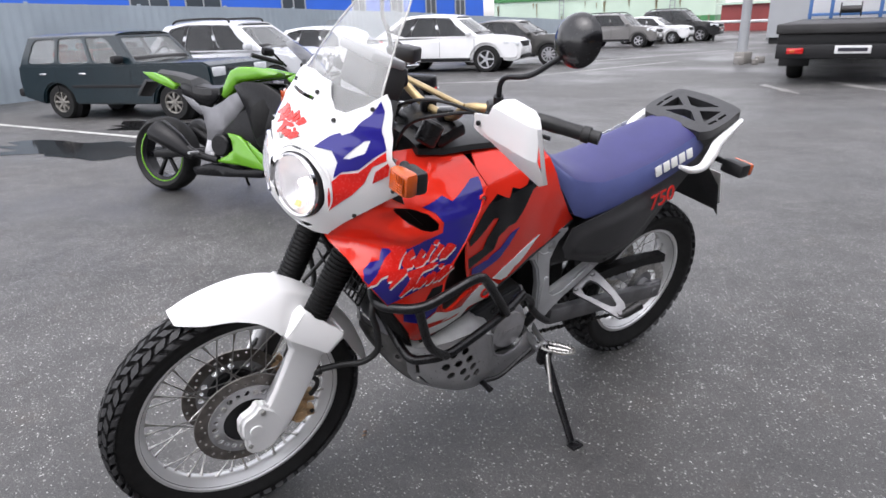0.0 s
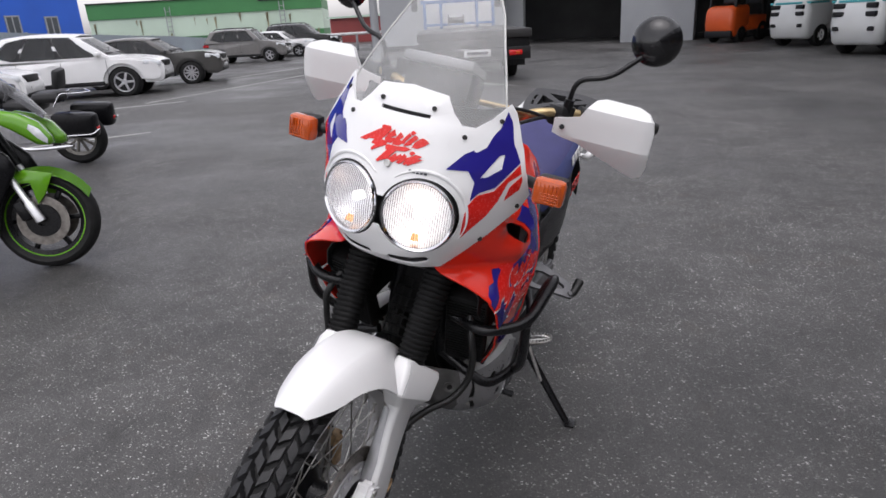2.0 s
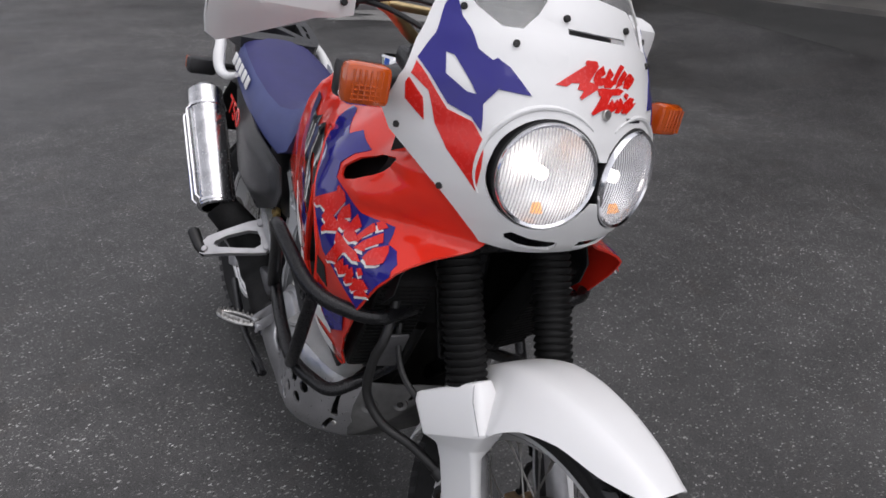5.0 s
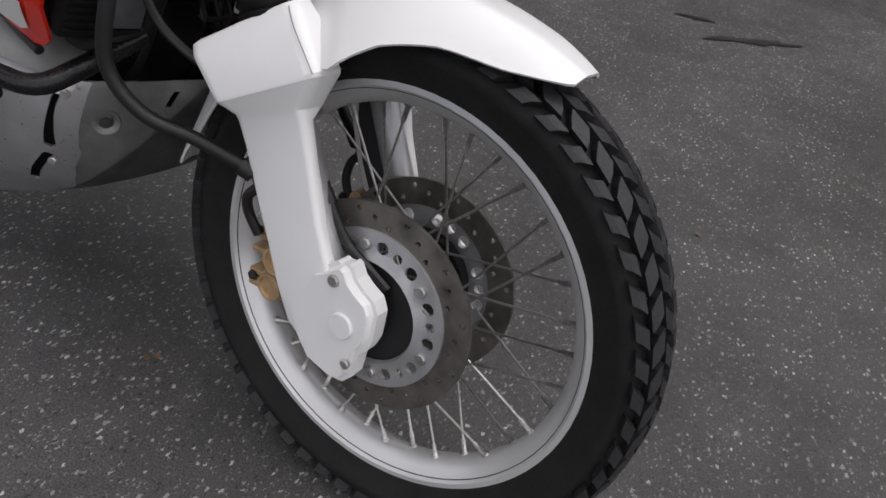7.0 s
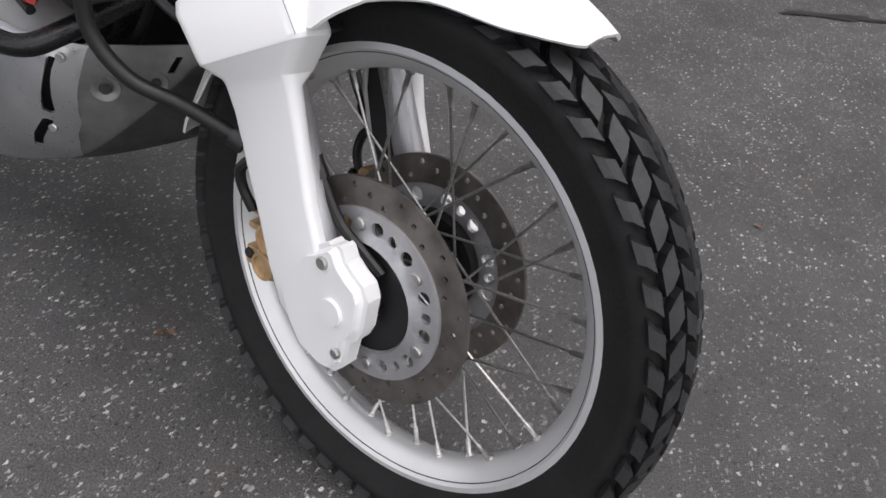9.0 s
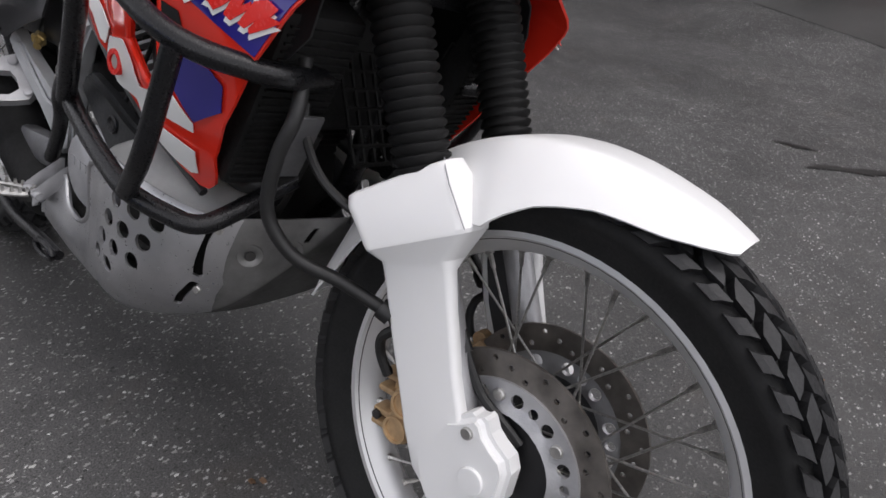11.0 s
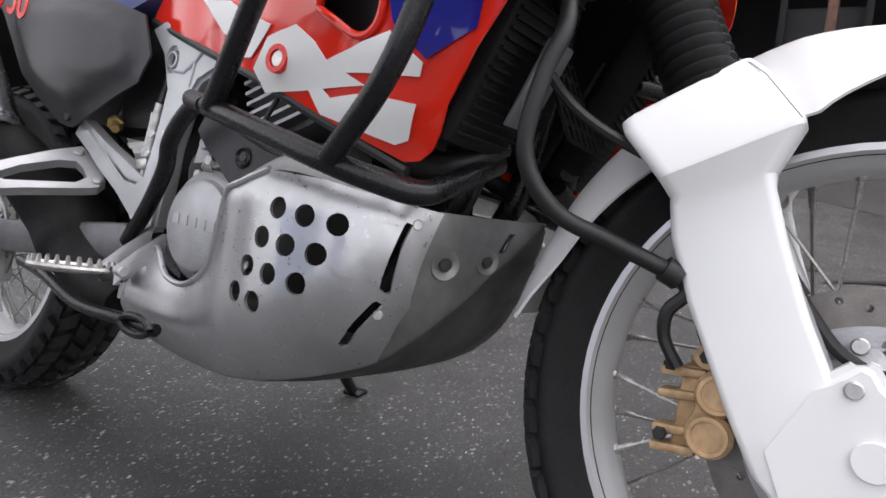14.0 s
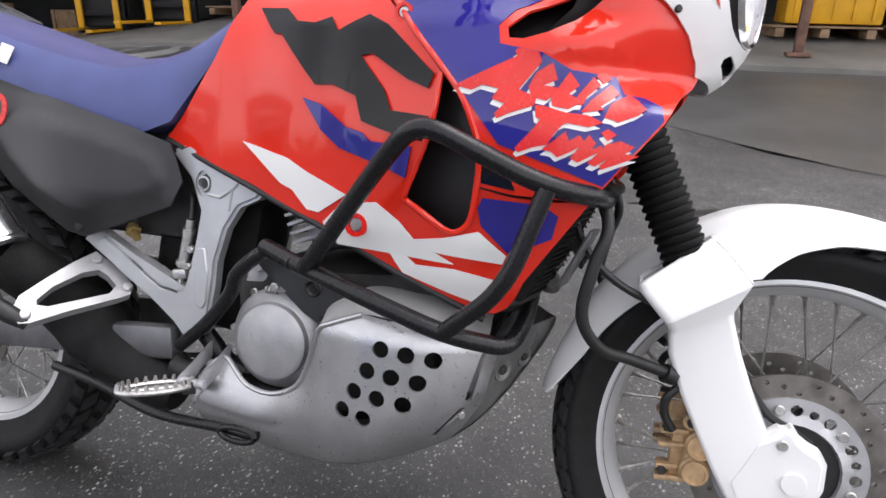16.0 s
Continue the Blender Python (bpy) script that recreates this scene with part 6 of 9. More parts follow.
# ---- ground ----
def asphalt():
    m = bpy.data.materials.new("wet_asphalt")
    m.use_nodes = True
    n, l = m.node_tree.nodes, m.node_tree.links
    p = n["Principled BSDF"]
    at = n.new("ShaderNodeTexCoord")

    def noise_tex(scale, detail=4.0, rough=0.6):
        t = n.new("ShaderNodeTexNoise")
        t.inputs["Scale"].default_value, t.inputs["Detail"].default_value, t.inputs["Roughness"].default_value = scale, detail, rough
        l.new(at.outputs["Object"], t.inputs["Vector"])
        return t

    def ramp(src, lo, hi, a, b):
        r = n.new("ShaderNodeMapRange")
        r.inputs["From Min"].default_value, r.inputs["From Max"].default_value = lo, hi
        r.inputs["To Min"].default_value, r.inputs["To Max"].default_value = a, b
        l.new(src, r.inputs["Value"])
        return r.outputs["Result"]

    def mix(kind, fac, a, b):
        x = n.new("ShaderNodeMix")
        x.data_type, x.blend_type = "RGBA", kind
        for key, v in (("Factor", fac), ("A", a), ("B", b)):
            if isinstance(v, (int, float)):
                x.inputs[key].default_value = v if key == "Factor" else (v, v, v, 1)
            elif isinstance(v, tuple):
                x.inputs[key].default_value = v
            else:
                l.new(v, x.inputs[key])
        return x.outputs["Result"]

    grain, mid, big = noise_tex(300, 3), noise_tex(9, 6), noise_tex(0.35, 5, 0.55)

    def times(a, b):
        k = n.new("ShaderNodeMath")
        k.operation = "MULTIPLY"
        l.new(a, k.inputs[0])
        l.new(b, k.inputs[1])
        return k.outputs[0]

    # stone edges wander by a few millimetres
    wander = noise_tex(150, 2)
    shift = n.new("ShaderNodeVectorMath")
    shift.operation, shift.inputs[1].default_value, shift.inputs[2].default_value = "MULTIPLY_ADD", (0.011, 0.011, 0.0), (-0.0055, -0.0055, 0.0)
    l.new(wander.outputs["Color"], shift.inputs[0])
    moved = n.new("ShaderNodeVectorMath")
    moved.operation = "ADD"
    l.new(at.outputs["Object"], moved.inputs[0])
    l.new(shift.outputs["Vector"], moved.inputs[1])
    crooked = moved.outputs["Vector"]

    def chips(scale, share_of, size, angle):
        """Pale stones of one size: which cells hold one, and its worn shape."""
        v = n.new("ShaderNodeTexVoronoi")
        v.inputs["Scale"].default_value, v.inputs["Randomness"].default_value = scale, 1.0
        turn = n.new("ShaderNodeMapping")
        turn.inputs["Rotation"].default_value, turn.inputs["Scale"].default_value = (0, 0, radians(angle)), (1.0, 0.6, 1.0)
        l.new(crooked, turn.inputs["Vector"])
        l.new(turn.outputs["Vector"], v.inputs["Vector"])
        which = n.new("ShaderNodeSeparateColor")
        l.new(v.outputs["Color"], which.inputs["Color"])
        there = ramp(which.outputs["Red"], share_of, share_of + 0.12, 0.0, 1.0)
        return times(times(there, ramp(v.outputs["Distance"], size, size + 0.05, 1.0, 0.0)), ramp(which.outputs["Green"], 0, 1, 0.3, 1.0))

    patchy = ramp(mid.outputs["Fac"], 0.38, 0.60, 0.45, 1.0)
    base = mix("MIX", ramp(grain.outputs["Fac"], 0.38, 0.62, 0, 1), (0.031, 0.030, 0.030, 1), (0.084, 0.083, 0.081, 1))
    base = mix("MULTIPLY", 1.0, base, ramp(mid.outputs["Fac"], 0.3, 0.7, 0.8, 1.2))
    rust = noise_tex(4.3, 4)
    base = mix("MIX", ramp(rust.outputs["Fac"], 0.58, 0.72, 0.0, 0.35), base, (0.060, 0.048, 0.038, 1))
    base = mix("MIX", chips(150, 0.66, 0.28, 30), base, (0.012, 0.012, 0.012, 1))
    base = mix("MIX", times(chips(185, 0.44, 0.26, 10), patchy), base, (0.30, 0.296, 0.288, 1))
    base = mix("MIX", times(chips(100, 0.56, 0.22, 65), patchy), base, (0.60, 0.59, 0.575, 1))
    base = mix("MIX", times(chips(58, 0.72, 0.17, -40), patchy), base, (0.46, 0.45, 0.43, 1))
    base = mix("MULTIPLY", 1.0, base, ramp(big.outputs["Fac"], 0.35, 0.65, 0.72, 1.2))
    blotch = noise_tex(1.7, 5, 0.6)
    base = mix("MULTIPLY", 1.0, base, ramp(blotch.outputs["Fac"], 0.36, 0.64, 0.78, 1.16))
    l.new(base, p.inputs["Base Color"])
    l.new(ramp(big.outputs["Fac"], 0.36, 0.60, 0.34, 0.68), p.inputs["Roughness"])
    b = n.new("ShaderNodeBump")
    b.inputs["Strength"].default_value, b.inputs["Distance"].default_value = 0.6, 0.004
    l.new(grain.outputs["Fac"], b.inputs["Height"])
    l.new(b.outputs["Normal"], p.inputs["Normal"])
    return m


ASPHALT = asphalt()


def ground_z(x, y):
    """Level, but for the ramp that rises to the sheds beyond the motorcycle's left."""
    return 0.14 * max(0.0, min(y, 10.0) - 4.3) * min(1.0, max(0.0, (x + 12.0) / 6.0))


bm = bmesh.new()
lines_x = [-400, -120, -60, -30, -20] + [k * 1.0 for k in range(-15, 16)] + [20, 40, 100, 400]
lines_y = [-400, -120, -50, -25, -12, -6, -3, 0, 2, 3, 4] + [4.3 + k * 0.57 for k in range(11)] + [12, 14, 17] + [20, 40, 100, 400]
grid = [[bm.verts.new((x, y, ground_z(x, y))) for x in lines_x] for y in lines_y]
for a, b in zip(grid, grid[1:]):
    for k in range(len(lines_x) - 1):
        bm.faces.new((a[k], a[k + 1], b[k + 1], b[k]))
ground = part("ground", bm, ASPHALT, None, angle=20)
tagged(ground, "wet dark asphalt yard with pale stone chips", "ground", kind="structure")

# ---- the yard round the motorcycle ----
def corrugated(name, color, pitch, rough=0.5, metal=0.2, depth=0.01):
    """Profiled sheet metal: ribs run upright, with dirt."""
    m = mat(name, color, rough, metal=metal, vary=0.12, scale=0.8, bump=0.0)
    n, l = m.node_tree.nodes, m.node_tree.links
    b = n.new("ShaderNodeBump")
    b.inputs["Strength"].default_value, b.inputs["Distance"].default_value = 0.3, 0.01
    src = [x for x in n if x.type == "TEX_NOISE"][1]
    l.new(src.outputs["Fac"], b.inputs["Height"])
    l.new(b.outputs["Normal"], n["Principled BSDF"].inputs["Normal"])
    return m


FENCE = corrugated("fence_sheet", (0.27, 0.315, 0.35), 0.2)
BLUE_WALL = mat("blue_cladding", (0.012, 0.095, 0.50), 0.5, vary=0.08, scale=0.5, bump=0.05)
GREEN_WALL = mat("green_cladding", (0.045, 0.19, 0.06), 0.55, vary=0.12, scale=0.3)
PALE_WALL = mat("pale_cladding", (0.47, 0.58, 0.47), 0.55, vary=0.08, scale=0.3)
RED_WALL = mat("red_cladding", (0.24, 0.045, 0.04), 0.6, vary=0.15, scale=0.4)
GREY_WALL = mat("grey_cladding", (0.28, 0.29, 0.30), 0.5, vary=0.1, scale=0.5)
CONCRETE = mat("pale_concrete", (0.20, 0.19, 0.175), 0.7, vary=0.25, scale=1.5, bump=0.4, fine=60)
# near-black, with the shade under the shed roof put into the colour
SHED_DARK = mat("shade_dark_wall", (0.03, 0.03, 0.03), 0.8, vary=0.4, scale=0.8)
WINDOW = mat("window_glass", (0.05, 0.06, 0.07), 0.08, vary=0.2, scale=0.5, bump=0)
FRAME_WHITE = mat("window_frame", (0.6, 0.6, 0.6), 0.5)
CAR_GLASS = mat("car_glass", (0.018, 0.020, 0.022), 0.05, vary=0.5, scale=2, bump=0, spec=0.7)
LINE_PAINT = mat("worn_line_paint", (0.42, 0.42, 0.40), 0.6, vary=0.35, scale=6, bump=0.2)


def wall_run(name, label, category, pts, height, material, thick=0.12, ribs=0.0, base=0.0, kind="structure"):
    """An upright wall along a ground line; ribs gives it profiled sheets."""
    bm = bmesh.new()
    for (x0, y0), (x1, y1) in zip(pts, pts[1:]):
        a, b = Vector((x0, y0, base)), Vector((x1, y1, base))
        d = b - a
        nrm = Vector((-d.y, d.x, 0)).normalized()
        if ribs:
            n = max(2, int(d.length / ribs) * 4)
            line = []
            for k in range(n + 1):
                off = 0.018 if (k % 4) in (1, 2) else 0.0
                line.append(a + d * (k / n) + nrm * off)
        else:
            line = [a, b]
        lo = [bm.verts.new(p) for p in line]
        hi = [bm.verts.new(p + Vector((0, 0, height))) for p in line]
        lo2 = [bm.verts.new(p - nrm * thick) for p in line]
        hi2 = [bm.verts.new(p - nrm * thick + Vector((0, 0, height))) for p in line]
        for k in range(len(line) - 1):
            bm.faces.new((lo[k], lo[k + 1], hi[k + 1], hi[k]))
            bm.faces.new((lo2[k + 1], lo2[k], hi2[k], hi2[k + 1]))
            bm.faces.new((hi[k], hi[k + 1], hi2[k + 1], hi2[k]))
        bm.faces.new((lo[0], hi[0], hi2[0], lo2[0]))
        bm.faces.new((lo[-1], lo2[-1], hi2[-1], hi[-1]))
    return tagged(part(name, bm, material, None, angle=25), label, category, kind=kind)


def toward(az, dist, eye=(1.5, 1.0)):
    return (eye[0] + dist * math.cos(radians(az)), eye[1] + dist * math.sin(radians(az)))


# fence along the parked cars
FENCE_LINE = [(9.0, -11.2), (2.5, -14.2), (-12.0, -20.6), (-24.0, -25.9), (-40.0, -31.5)]
FENCE_TOP = [(-40.0, 0.55), (-31.0, 1.02), (-23.0, 1.36), (-18.0, 1.52), (-12.0, 1.74), (-4.7, 1.90), (2.5, 2.0), (9.0, 2.05)]
panels = wall_run("fence_panels", "grey profiled sheet-metal fence", "fence", FENCE_LINE, 1.0, FENCE, 0.03, ribs=0.22)
for v in panels.data.vertices:
    v.co.z *= lerp_table(FENCE_TOP, v.co.x)
fence_posts = thing("fence_rail", "grey steel posts and coping of the fence", "fence", kind="structure")
post_me = None
for (x0, y0), (x1, y1) in zip(FENCE_LINE, FENCE_LINE[1:]):
    d = Vector((x1 - x0, y1 - y0, 0))
    n = max(1, int(d.length / 2.6))
    for k in range(n):
        p = Vector((x0, y0, 0)) + d * (k / n) + Vector((d.y, -d.x, 0)).normalized() * -0.07
        tall = Matrix.Translation(p) @ Matrix.Diagonal((1, 1, lerp_table(FENCE_TOP, p.x), 1))
        bm = bmesh.new()
        if post_me is None:
            box(bm, (0, 0, 0.51), (0.08, 0.06, 1.02), None, 0.006)
            post_me = part("post", bm, FENCE, fence_posts).data
            bpy.data.objects["post"].matrix_basis = tall
        else:
            bm.free()
            share("post", post_me, fence_posts, tall)
# blue building behind it
b0, b1 = toward(-92, 34), toward(-128.8, 44)
blue = thing("blue_building", "blue clad industrial building with white framed windows", "building")
bm = bmesh.new()
a, b = Vector((*b0, 0)), Vector((*b1, 0))
d = (b - a).normalized()
nrm = Vector((-d.y, d.x, 0))
nrm = nrm if nrm.dot(Vector((0, 1, 0))) > 0 else -nrm
L_blue = (b - a).length
turn = math.degrees(math.atan2(d.y, d.x))
box(bm, (a + b) / 2 - nrm * 5 + Vector((0, 0, 4.5)), (L_blue, 10, 9.0), (0, 0, turn))
part("wall", bm, BLUE_WALL, blue)
for along, wide, foot, head in ((6.3, 1.7, 1.75, 3.2), (8.8, 1.7, 1.75, 3.2), (13.5, 1.3, 1.75, 3.2), (17.4, 0.8, 1.6, 2.7), (19.9, 0.8, 1.6, 2.7), (22.3, 0.72, 1.55, 2.68), (24.5, 0.72, 1.5, 2.6)):
    # a recessed opening with a pale frame and two panes
    p = a + d * along + Vector((0, 0, (foot + head) / 2))
    bm = bmesh.new()
    for u in (-1, 1):
        box(bm, p + d * (u * wide / 2) + nrm * 0.02, (0.07, 0.10, head - foot + 0.07), (0, 0, turn))
        box(bm, p + Vector((0, 0, u * (head - foot) / 2)) + nrm * 0.02, (wide, 0.10, 0.07), (0, 0, turn))
    box(bm, p + nrm * 0.02, (0.06, 0.08, head - foot), (0, 0, turn))
    win = part("window", bm, GREY_WALL, blue)
    for j in (-1, 1):
        bm = bmesh.new()
        box(bm, p + nrm * 0.012 + d * (wide / 4 * j), (wide / 2 - 0.06, 0.03, head - foot - 0.07), (0, 0, turn))
        part("pane", bm, WINDOW, win)
    bm = bmesh.new()
    box(bm, p - Vector((0, 0, (head - foot) / 2 + 0.07)) + nrm * 0.06, (wide + 0.2, 0.2, 0.05), (0, 0, turn), 0.01)
    part("sill", bm, FRAME_WHITE, win)
bm = bmesh.new()
box(bm, (a + b) / 2 - nrm * 5 + Vector((0, 0, 9.1)), (L_blue + 0.4, 10.4, 0.25), (0, 0, turn))
part("roof_edge", bm, GREY_WALL, blue)
# green and pale building far off
g0, g1 = toward(-129.9, 66), toward(-147.8, 62)
green = thing("green_building", "long pale building with green bands at top and foot", "building")
a, b = Vector((*g0, 0)), Vector((*g1, 0))
d = (b - a).normalized()
turn = math.degrees(math.atan2(d.y, d.x))
nrm = Vector((-d.y, d.x, 0))
nrm = nrm if nrm.dot(Vector((1, 1, 0))) > 0 else -nrm
L_green = (b - a).length
STAINED = mat("rust_streaked_green", (0.045, 0.17, 0.06), 0.6, vary=0.5, scale=0.35)
for name, z0, z1, m_, off, f0, f1 in (("wall_foot", 0, 1.12, STAINED, 0.06, -0.03, 0.945), ("wall", 1.12, 2.85, PALE_WALL, 0.0, -0.03, 0.945), ("roof_band", 2.85, 4.18, GREEN_WALL, 0.1, -0.03, 0.675), ("roof_band", 2.85, 3.76, GREEN_WALL, 0.1, 0.675, 0.945)):
    bm = bmesh.new()
    box(bm, a + d * (L_green * (f0 + f1) / 2) - nrm * (6 - off) + Vector((0, 0, (z0 + z1) / 2)), (L_green * (f1 - f0), 12, z1 - z0), (0, 0, turn))
    wall = part(name, bm, m_, green)
    if name == "roof_band":
        bm = bmesh.new()
        box(bm, a + d * (L_green * (f0 + f1) / 2) + nrm * (off + 0.03) + Vector((0, 0, z1 - 0.04)), (L_green * (f1 - f0), 0.12, 0.10), (0, 0, turn))
        part("coping", bm, DEEP, wall)
RUST = mat("rust_streak", (0.27, 0.24, 0.15), 0.8, vary=0.5, scale=1.2, bump=0.2)
rng_rust = random.Random(31)
for k in range(26):
    # thin rust runs below the roof band and on the foot
    f = rng_rust.uniform(-0.02, 0.93)
    low, high = (rng_rust.uniform(0.9, 2.2), rng_rust.uniform(2.3, 2.8)) if k % 3 == 0 else (rng_rust.uniform(0.3, 0.6), rng_rust.uniform(0.8, 1.5))
    bm = bmesh.new()
    p = a + d * (L_green * f) + nrm * 0.075
    w = rng_rust.uniform(0.04, 0.14)
    vs = [bm.verts.new(p + d * u + Vector((0, 0, z))) for u, z in ((-w, high), (w * 0.7, high + 0.1), (w * 0.3, (low + high) / 2), (w * 0.15, low), (-w * 0.3, low + 0.2))]
    bm.faces.new(vs)
    bmesh.ops.solidify(bm, geom=bm.faces[:], thickness=0.004)
    part("rust_run", bm, RUST, green)
for f in (0.30, 0.775):
    bm = bmesh.new()
    p = a + d * (L_green * f) + nrm * 0.35
    for j in (-0.2, 0.2):
        tube(bm, [p + d * j, p + d * j + Vector((0, 0, 3.6))], 0.04, 6)
    for k in range(8):
        tube(bm, [p + d * -0.2 + Vector((0, 0, 0.4 + 0.4 * k)), p + d * 0.2 + Vector((0, 0, 0.4 + 0.4 * k))], 0.025, 6)
    part("ladder", bm, GREY_WALL, green)
# red shed
bm = bmesh.new()
r0, r1 = Vector((*toward(-148.6, 56), 0)), Vector((*toward(-154.5, 52), 0))
d = (r1 - r0).normalized()
turn = math.degrees(math.atan2(d.y, d.x))
red_shed = thing("red_shed", "low dark red shed with a pale roof", "shed")
box(bm, (r0 + r1) / 2 + Vector((0, 0, 0.9)), ((r1 - r0).length, 4, 1.8), (0, 0, turn))
part("wall", bm, RED_WALL, red_shed)
bm = bmesh.new()
box(bm, (r0 + r1) / 2 + Vector((0, 0, 1.86)), ((r1 - r0).length + 0.5, 4.4, 0.14), (0, 0, turn))
part("roof", bm, PALE_WALL, red_shed)
# barrier rail
rail = thing("barrier", "white road barrier on short posts", "barrier")
p0, p1 = Vector((*toward(-145, 36), 0)), Vector((*toward(-151.5, 36), 0))
bm = bmesh.new()
tube(bm, [p0 + Vector((0, 0, 0.85)), p1 + Vector((0, 0, 0.85))], 0.07, 8)
part("beam", bm, FRAME_WHITE, rail)
for k in range(4):
    bm = bmesh.new()
    p = p0.lerp(p1, (k + 0.2) / 3.4)
    box(bm, p + Vector((0, 0, 0.42)), (0.1, 0.1, 0.84), None, 0.01)
    part("post", bm, GREY_WALL, rail)
# grey hall with the dark gate
bm = bmesh.new()
c0, c1 = Vector((*toward(-151.2, 31), 0)), Vector((*toward(-161.5, 30), 0))
d = (c1 - c0).normalized()
turn = math.degrees(math.atan2(d.y, d.x))
cabin = thing("grey_cabin", "grey sheet-metal cabin raised on a dark base", "cabin")
nrm = Vector((d.y, -d.x, 0))
nrm = nrm if nrm.dot(Vector((-1, 0, 0))) > 0 else -nrm
box(bm, (c0 + c1) / 2 + nrm * 2 + Vector((0, 0, 2.75)), ((c1 - c0).length, 4, 5.0), (0, 0, turn))
part("wall", bm, GREY_WALL, cabin)
bm = bmesh.new()
box(bm, (c0 + c1) / 2 + nrm * 2.1 + Vector((0, 0, 0.12)), ((c1 - c0).length * 0.98, 3.8, 0.25), (0, 0, turn))
part("base", bm, SHED_DARK, cabin)
bm = bmesh.new()
box(bm, c0.lerp(c1, 0.62) - nrm * 0.02 + Vector((0, 0, 3.2)), (0.8, 0.02, 0.45), (0, 0, turn), 0.004)
sg = part("sign", bm, FRAME_WHITE, cabin, "small white notice with a red stripe")
bm = bmesh.new()
box(bm, c0.lerp(c1, 0.62) - nrm * 0.035 + Vector((0, 0, 3.1)), (0.6, 0.01, 0.10), (0, 0, turn))
part("sign_bar", bm, RED_WALL, sg)
# lamp post on concrete blocks
pole = thing("light_pole", "grey steel pole on a pale block footing", "pole")
bm = bmesh.new()
tube(bm, [(-15.6, -8.7, 0.2), (-15.7, -8.75, 7.0)], [0.13, 0.09], 12)
part("shaft", bm, GREY_WALL, pole)
bm = bmesh.new()
for dx, dy, s0 in ((0, 0, 0.3), (0.4, 0.15, 0.2), (-0.3, 0.3, 0.18), (0.25, 0.5, 0.15)):
    box(bm, (-15.5 + dx, -8.6 + dy, s0 / 2 - 0.01), (s0 * 1.3, s0, s0), (0, 0, 30 * dx * 5), 0.03)
part("footing", bm, CONCRETE, pole)

# open sheds behind posts: near-black walls and roof carry the interior's shade
H_SHED = 5.2
BACK = [(-33.0, -10.5), (-35.0, 8.0), (-20.0, 15.5), (-8.0, 17.0), (14.0, 17.0), (14.0, 7.2)]
wall_run("wall_back", "back wall of the open sheds, coloured dark for interior shade", "wall", BACK, H_SHED, SHED_DARK, 0.2)
wall_run("wall_gate", "grey wall beside the dark gate", "wall", [(-29.0, -13.2), (-28.5, -8.0)], H_SHED, GREY_WALL, 0.25)
wall_run("wall_pier", "grey wall pier between gate and sheds", "wall", [(-27.0, -3.4), (-26.5, -0.6)], H_SHED, GREY_WALL, 0.4)
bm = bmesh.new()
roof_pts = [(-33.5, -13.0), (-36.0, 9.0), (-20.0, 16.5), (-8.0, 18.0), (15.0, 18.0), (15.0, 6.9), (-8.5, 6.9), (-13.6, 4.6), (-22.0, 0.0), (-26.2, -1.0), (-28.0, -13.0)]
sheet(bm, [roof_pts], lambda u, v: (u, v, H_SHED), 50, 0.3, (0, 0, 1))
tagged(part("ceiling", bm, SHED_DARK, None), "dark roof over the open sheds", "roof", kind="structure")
bm = bmesh.new()
for k in range(len(roof_pts) - 6):
    p, q = Vector((*roof_pts[5 + k], 0)), Vector((*roof_pts[6 + k], 0))
    dd = (q - p).normalized()
    box(bm, (p + q) / 2 + Vector((0, 0, H_SHED - 0.55)), ((q - p).length, 0.12, 1.3), (0, 0, math.degrees(math.atan2(dd.y, dd.x))))
tagged(part("fascia", bm, GREY_WALL, None), "grey sheet fascia of the shed roof", "fascia", kind="structure")
# pale apron with its edge
bm = bmesh.new()
APRON = [(-13.9, 4.3), (-13.0, 6.0), (-11.8, 6.75), (-8.6, 6.95), (14.0, 6.95), (14.0, 16.9), (-8.0, 16.9), (-20.0, 15.4), (-22.0, 6.0)]
sheet(bm, [APRON], lambda u, v: (u, v, ground_z(u, v) + 0.06), 0.9, 0.10, (0, 0, 1))
tagged(part("pavement", bm, CONCRETE, None), "pale worn concrete apron in front of the sheds", "pavement", kind="structure")
for x, y in ((-10.3, 7.6), (-5.2, 7.5), (0.2, 7.5), (2.0, 7.5), (5.6, 7.5), (10.5, 7.5)):
    col = thing("shed_post", "rusty brown steel post of the shed", "post", group="shed posts")
    bm = bmesh.new()
    z = ground_z(x, y)
    box(bm, (x, y, z + (H_SHED - z) / 2), (0.10, 0.10, H_SHED - z), None, 0.012)
    part("shaft", bm, mat("rusty_post", (0.16, 0.085, 0.06), 0.7, vary=0.3) if "rusty_post" not in MATS else MATS["rusty_post"], col)
    bm = bmesh.new()
    box(bm, (x, y, z + 0.08), (0.24, 0.24, 0.04), None, 0.006)
    part("base_plate", bm, MATS["rusty_post"], col)

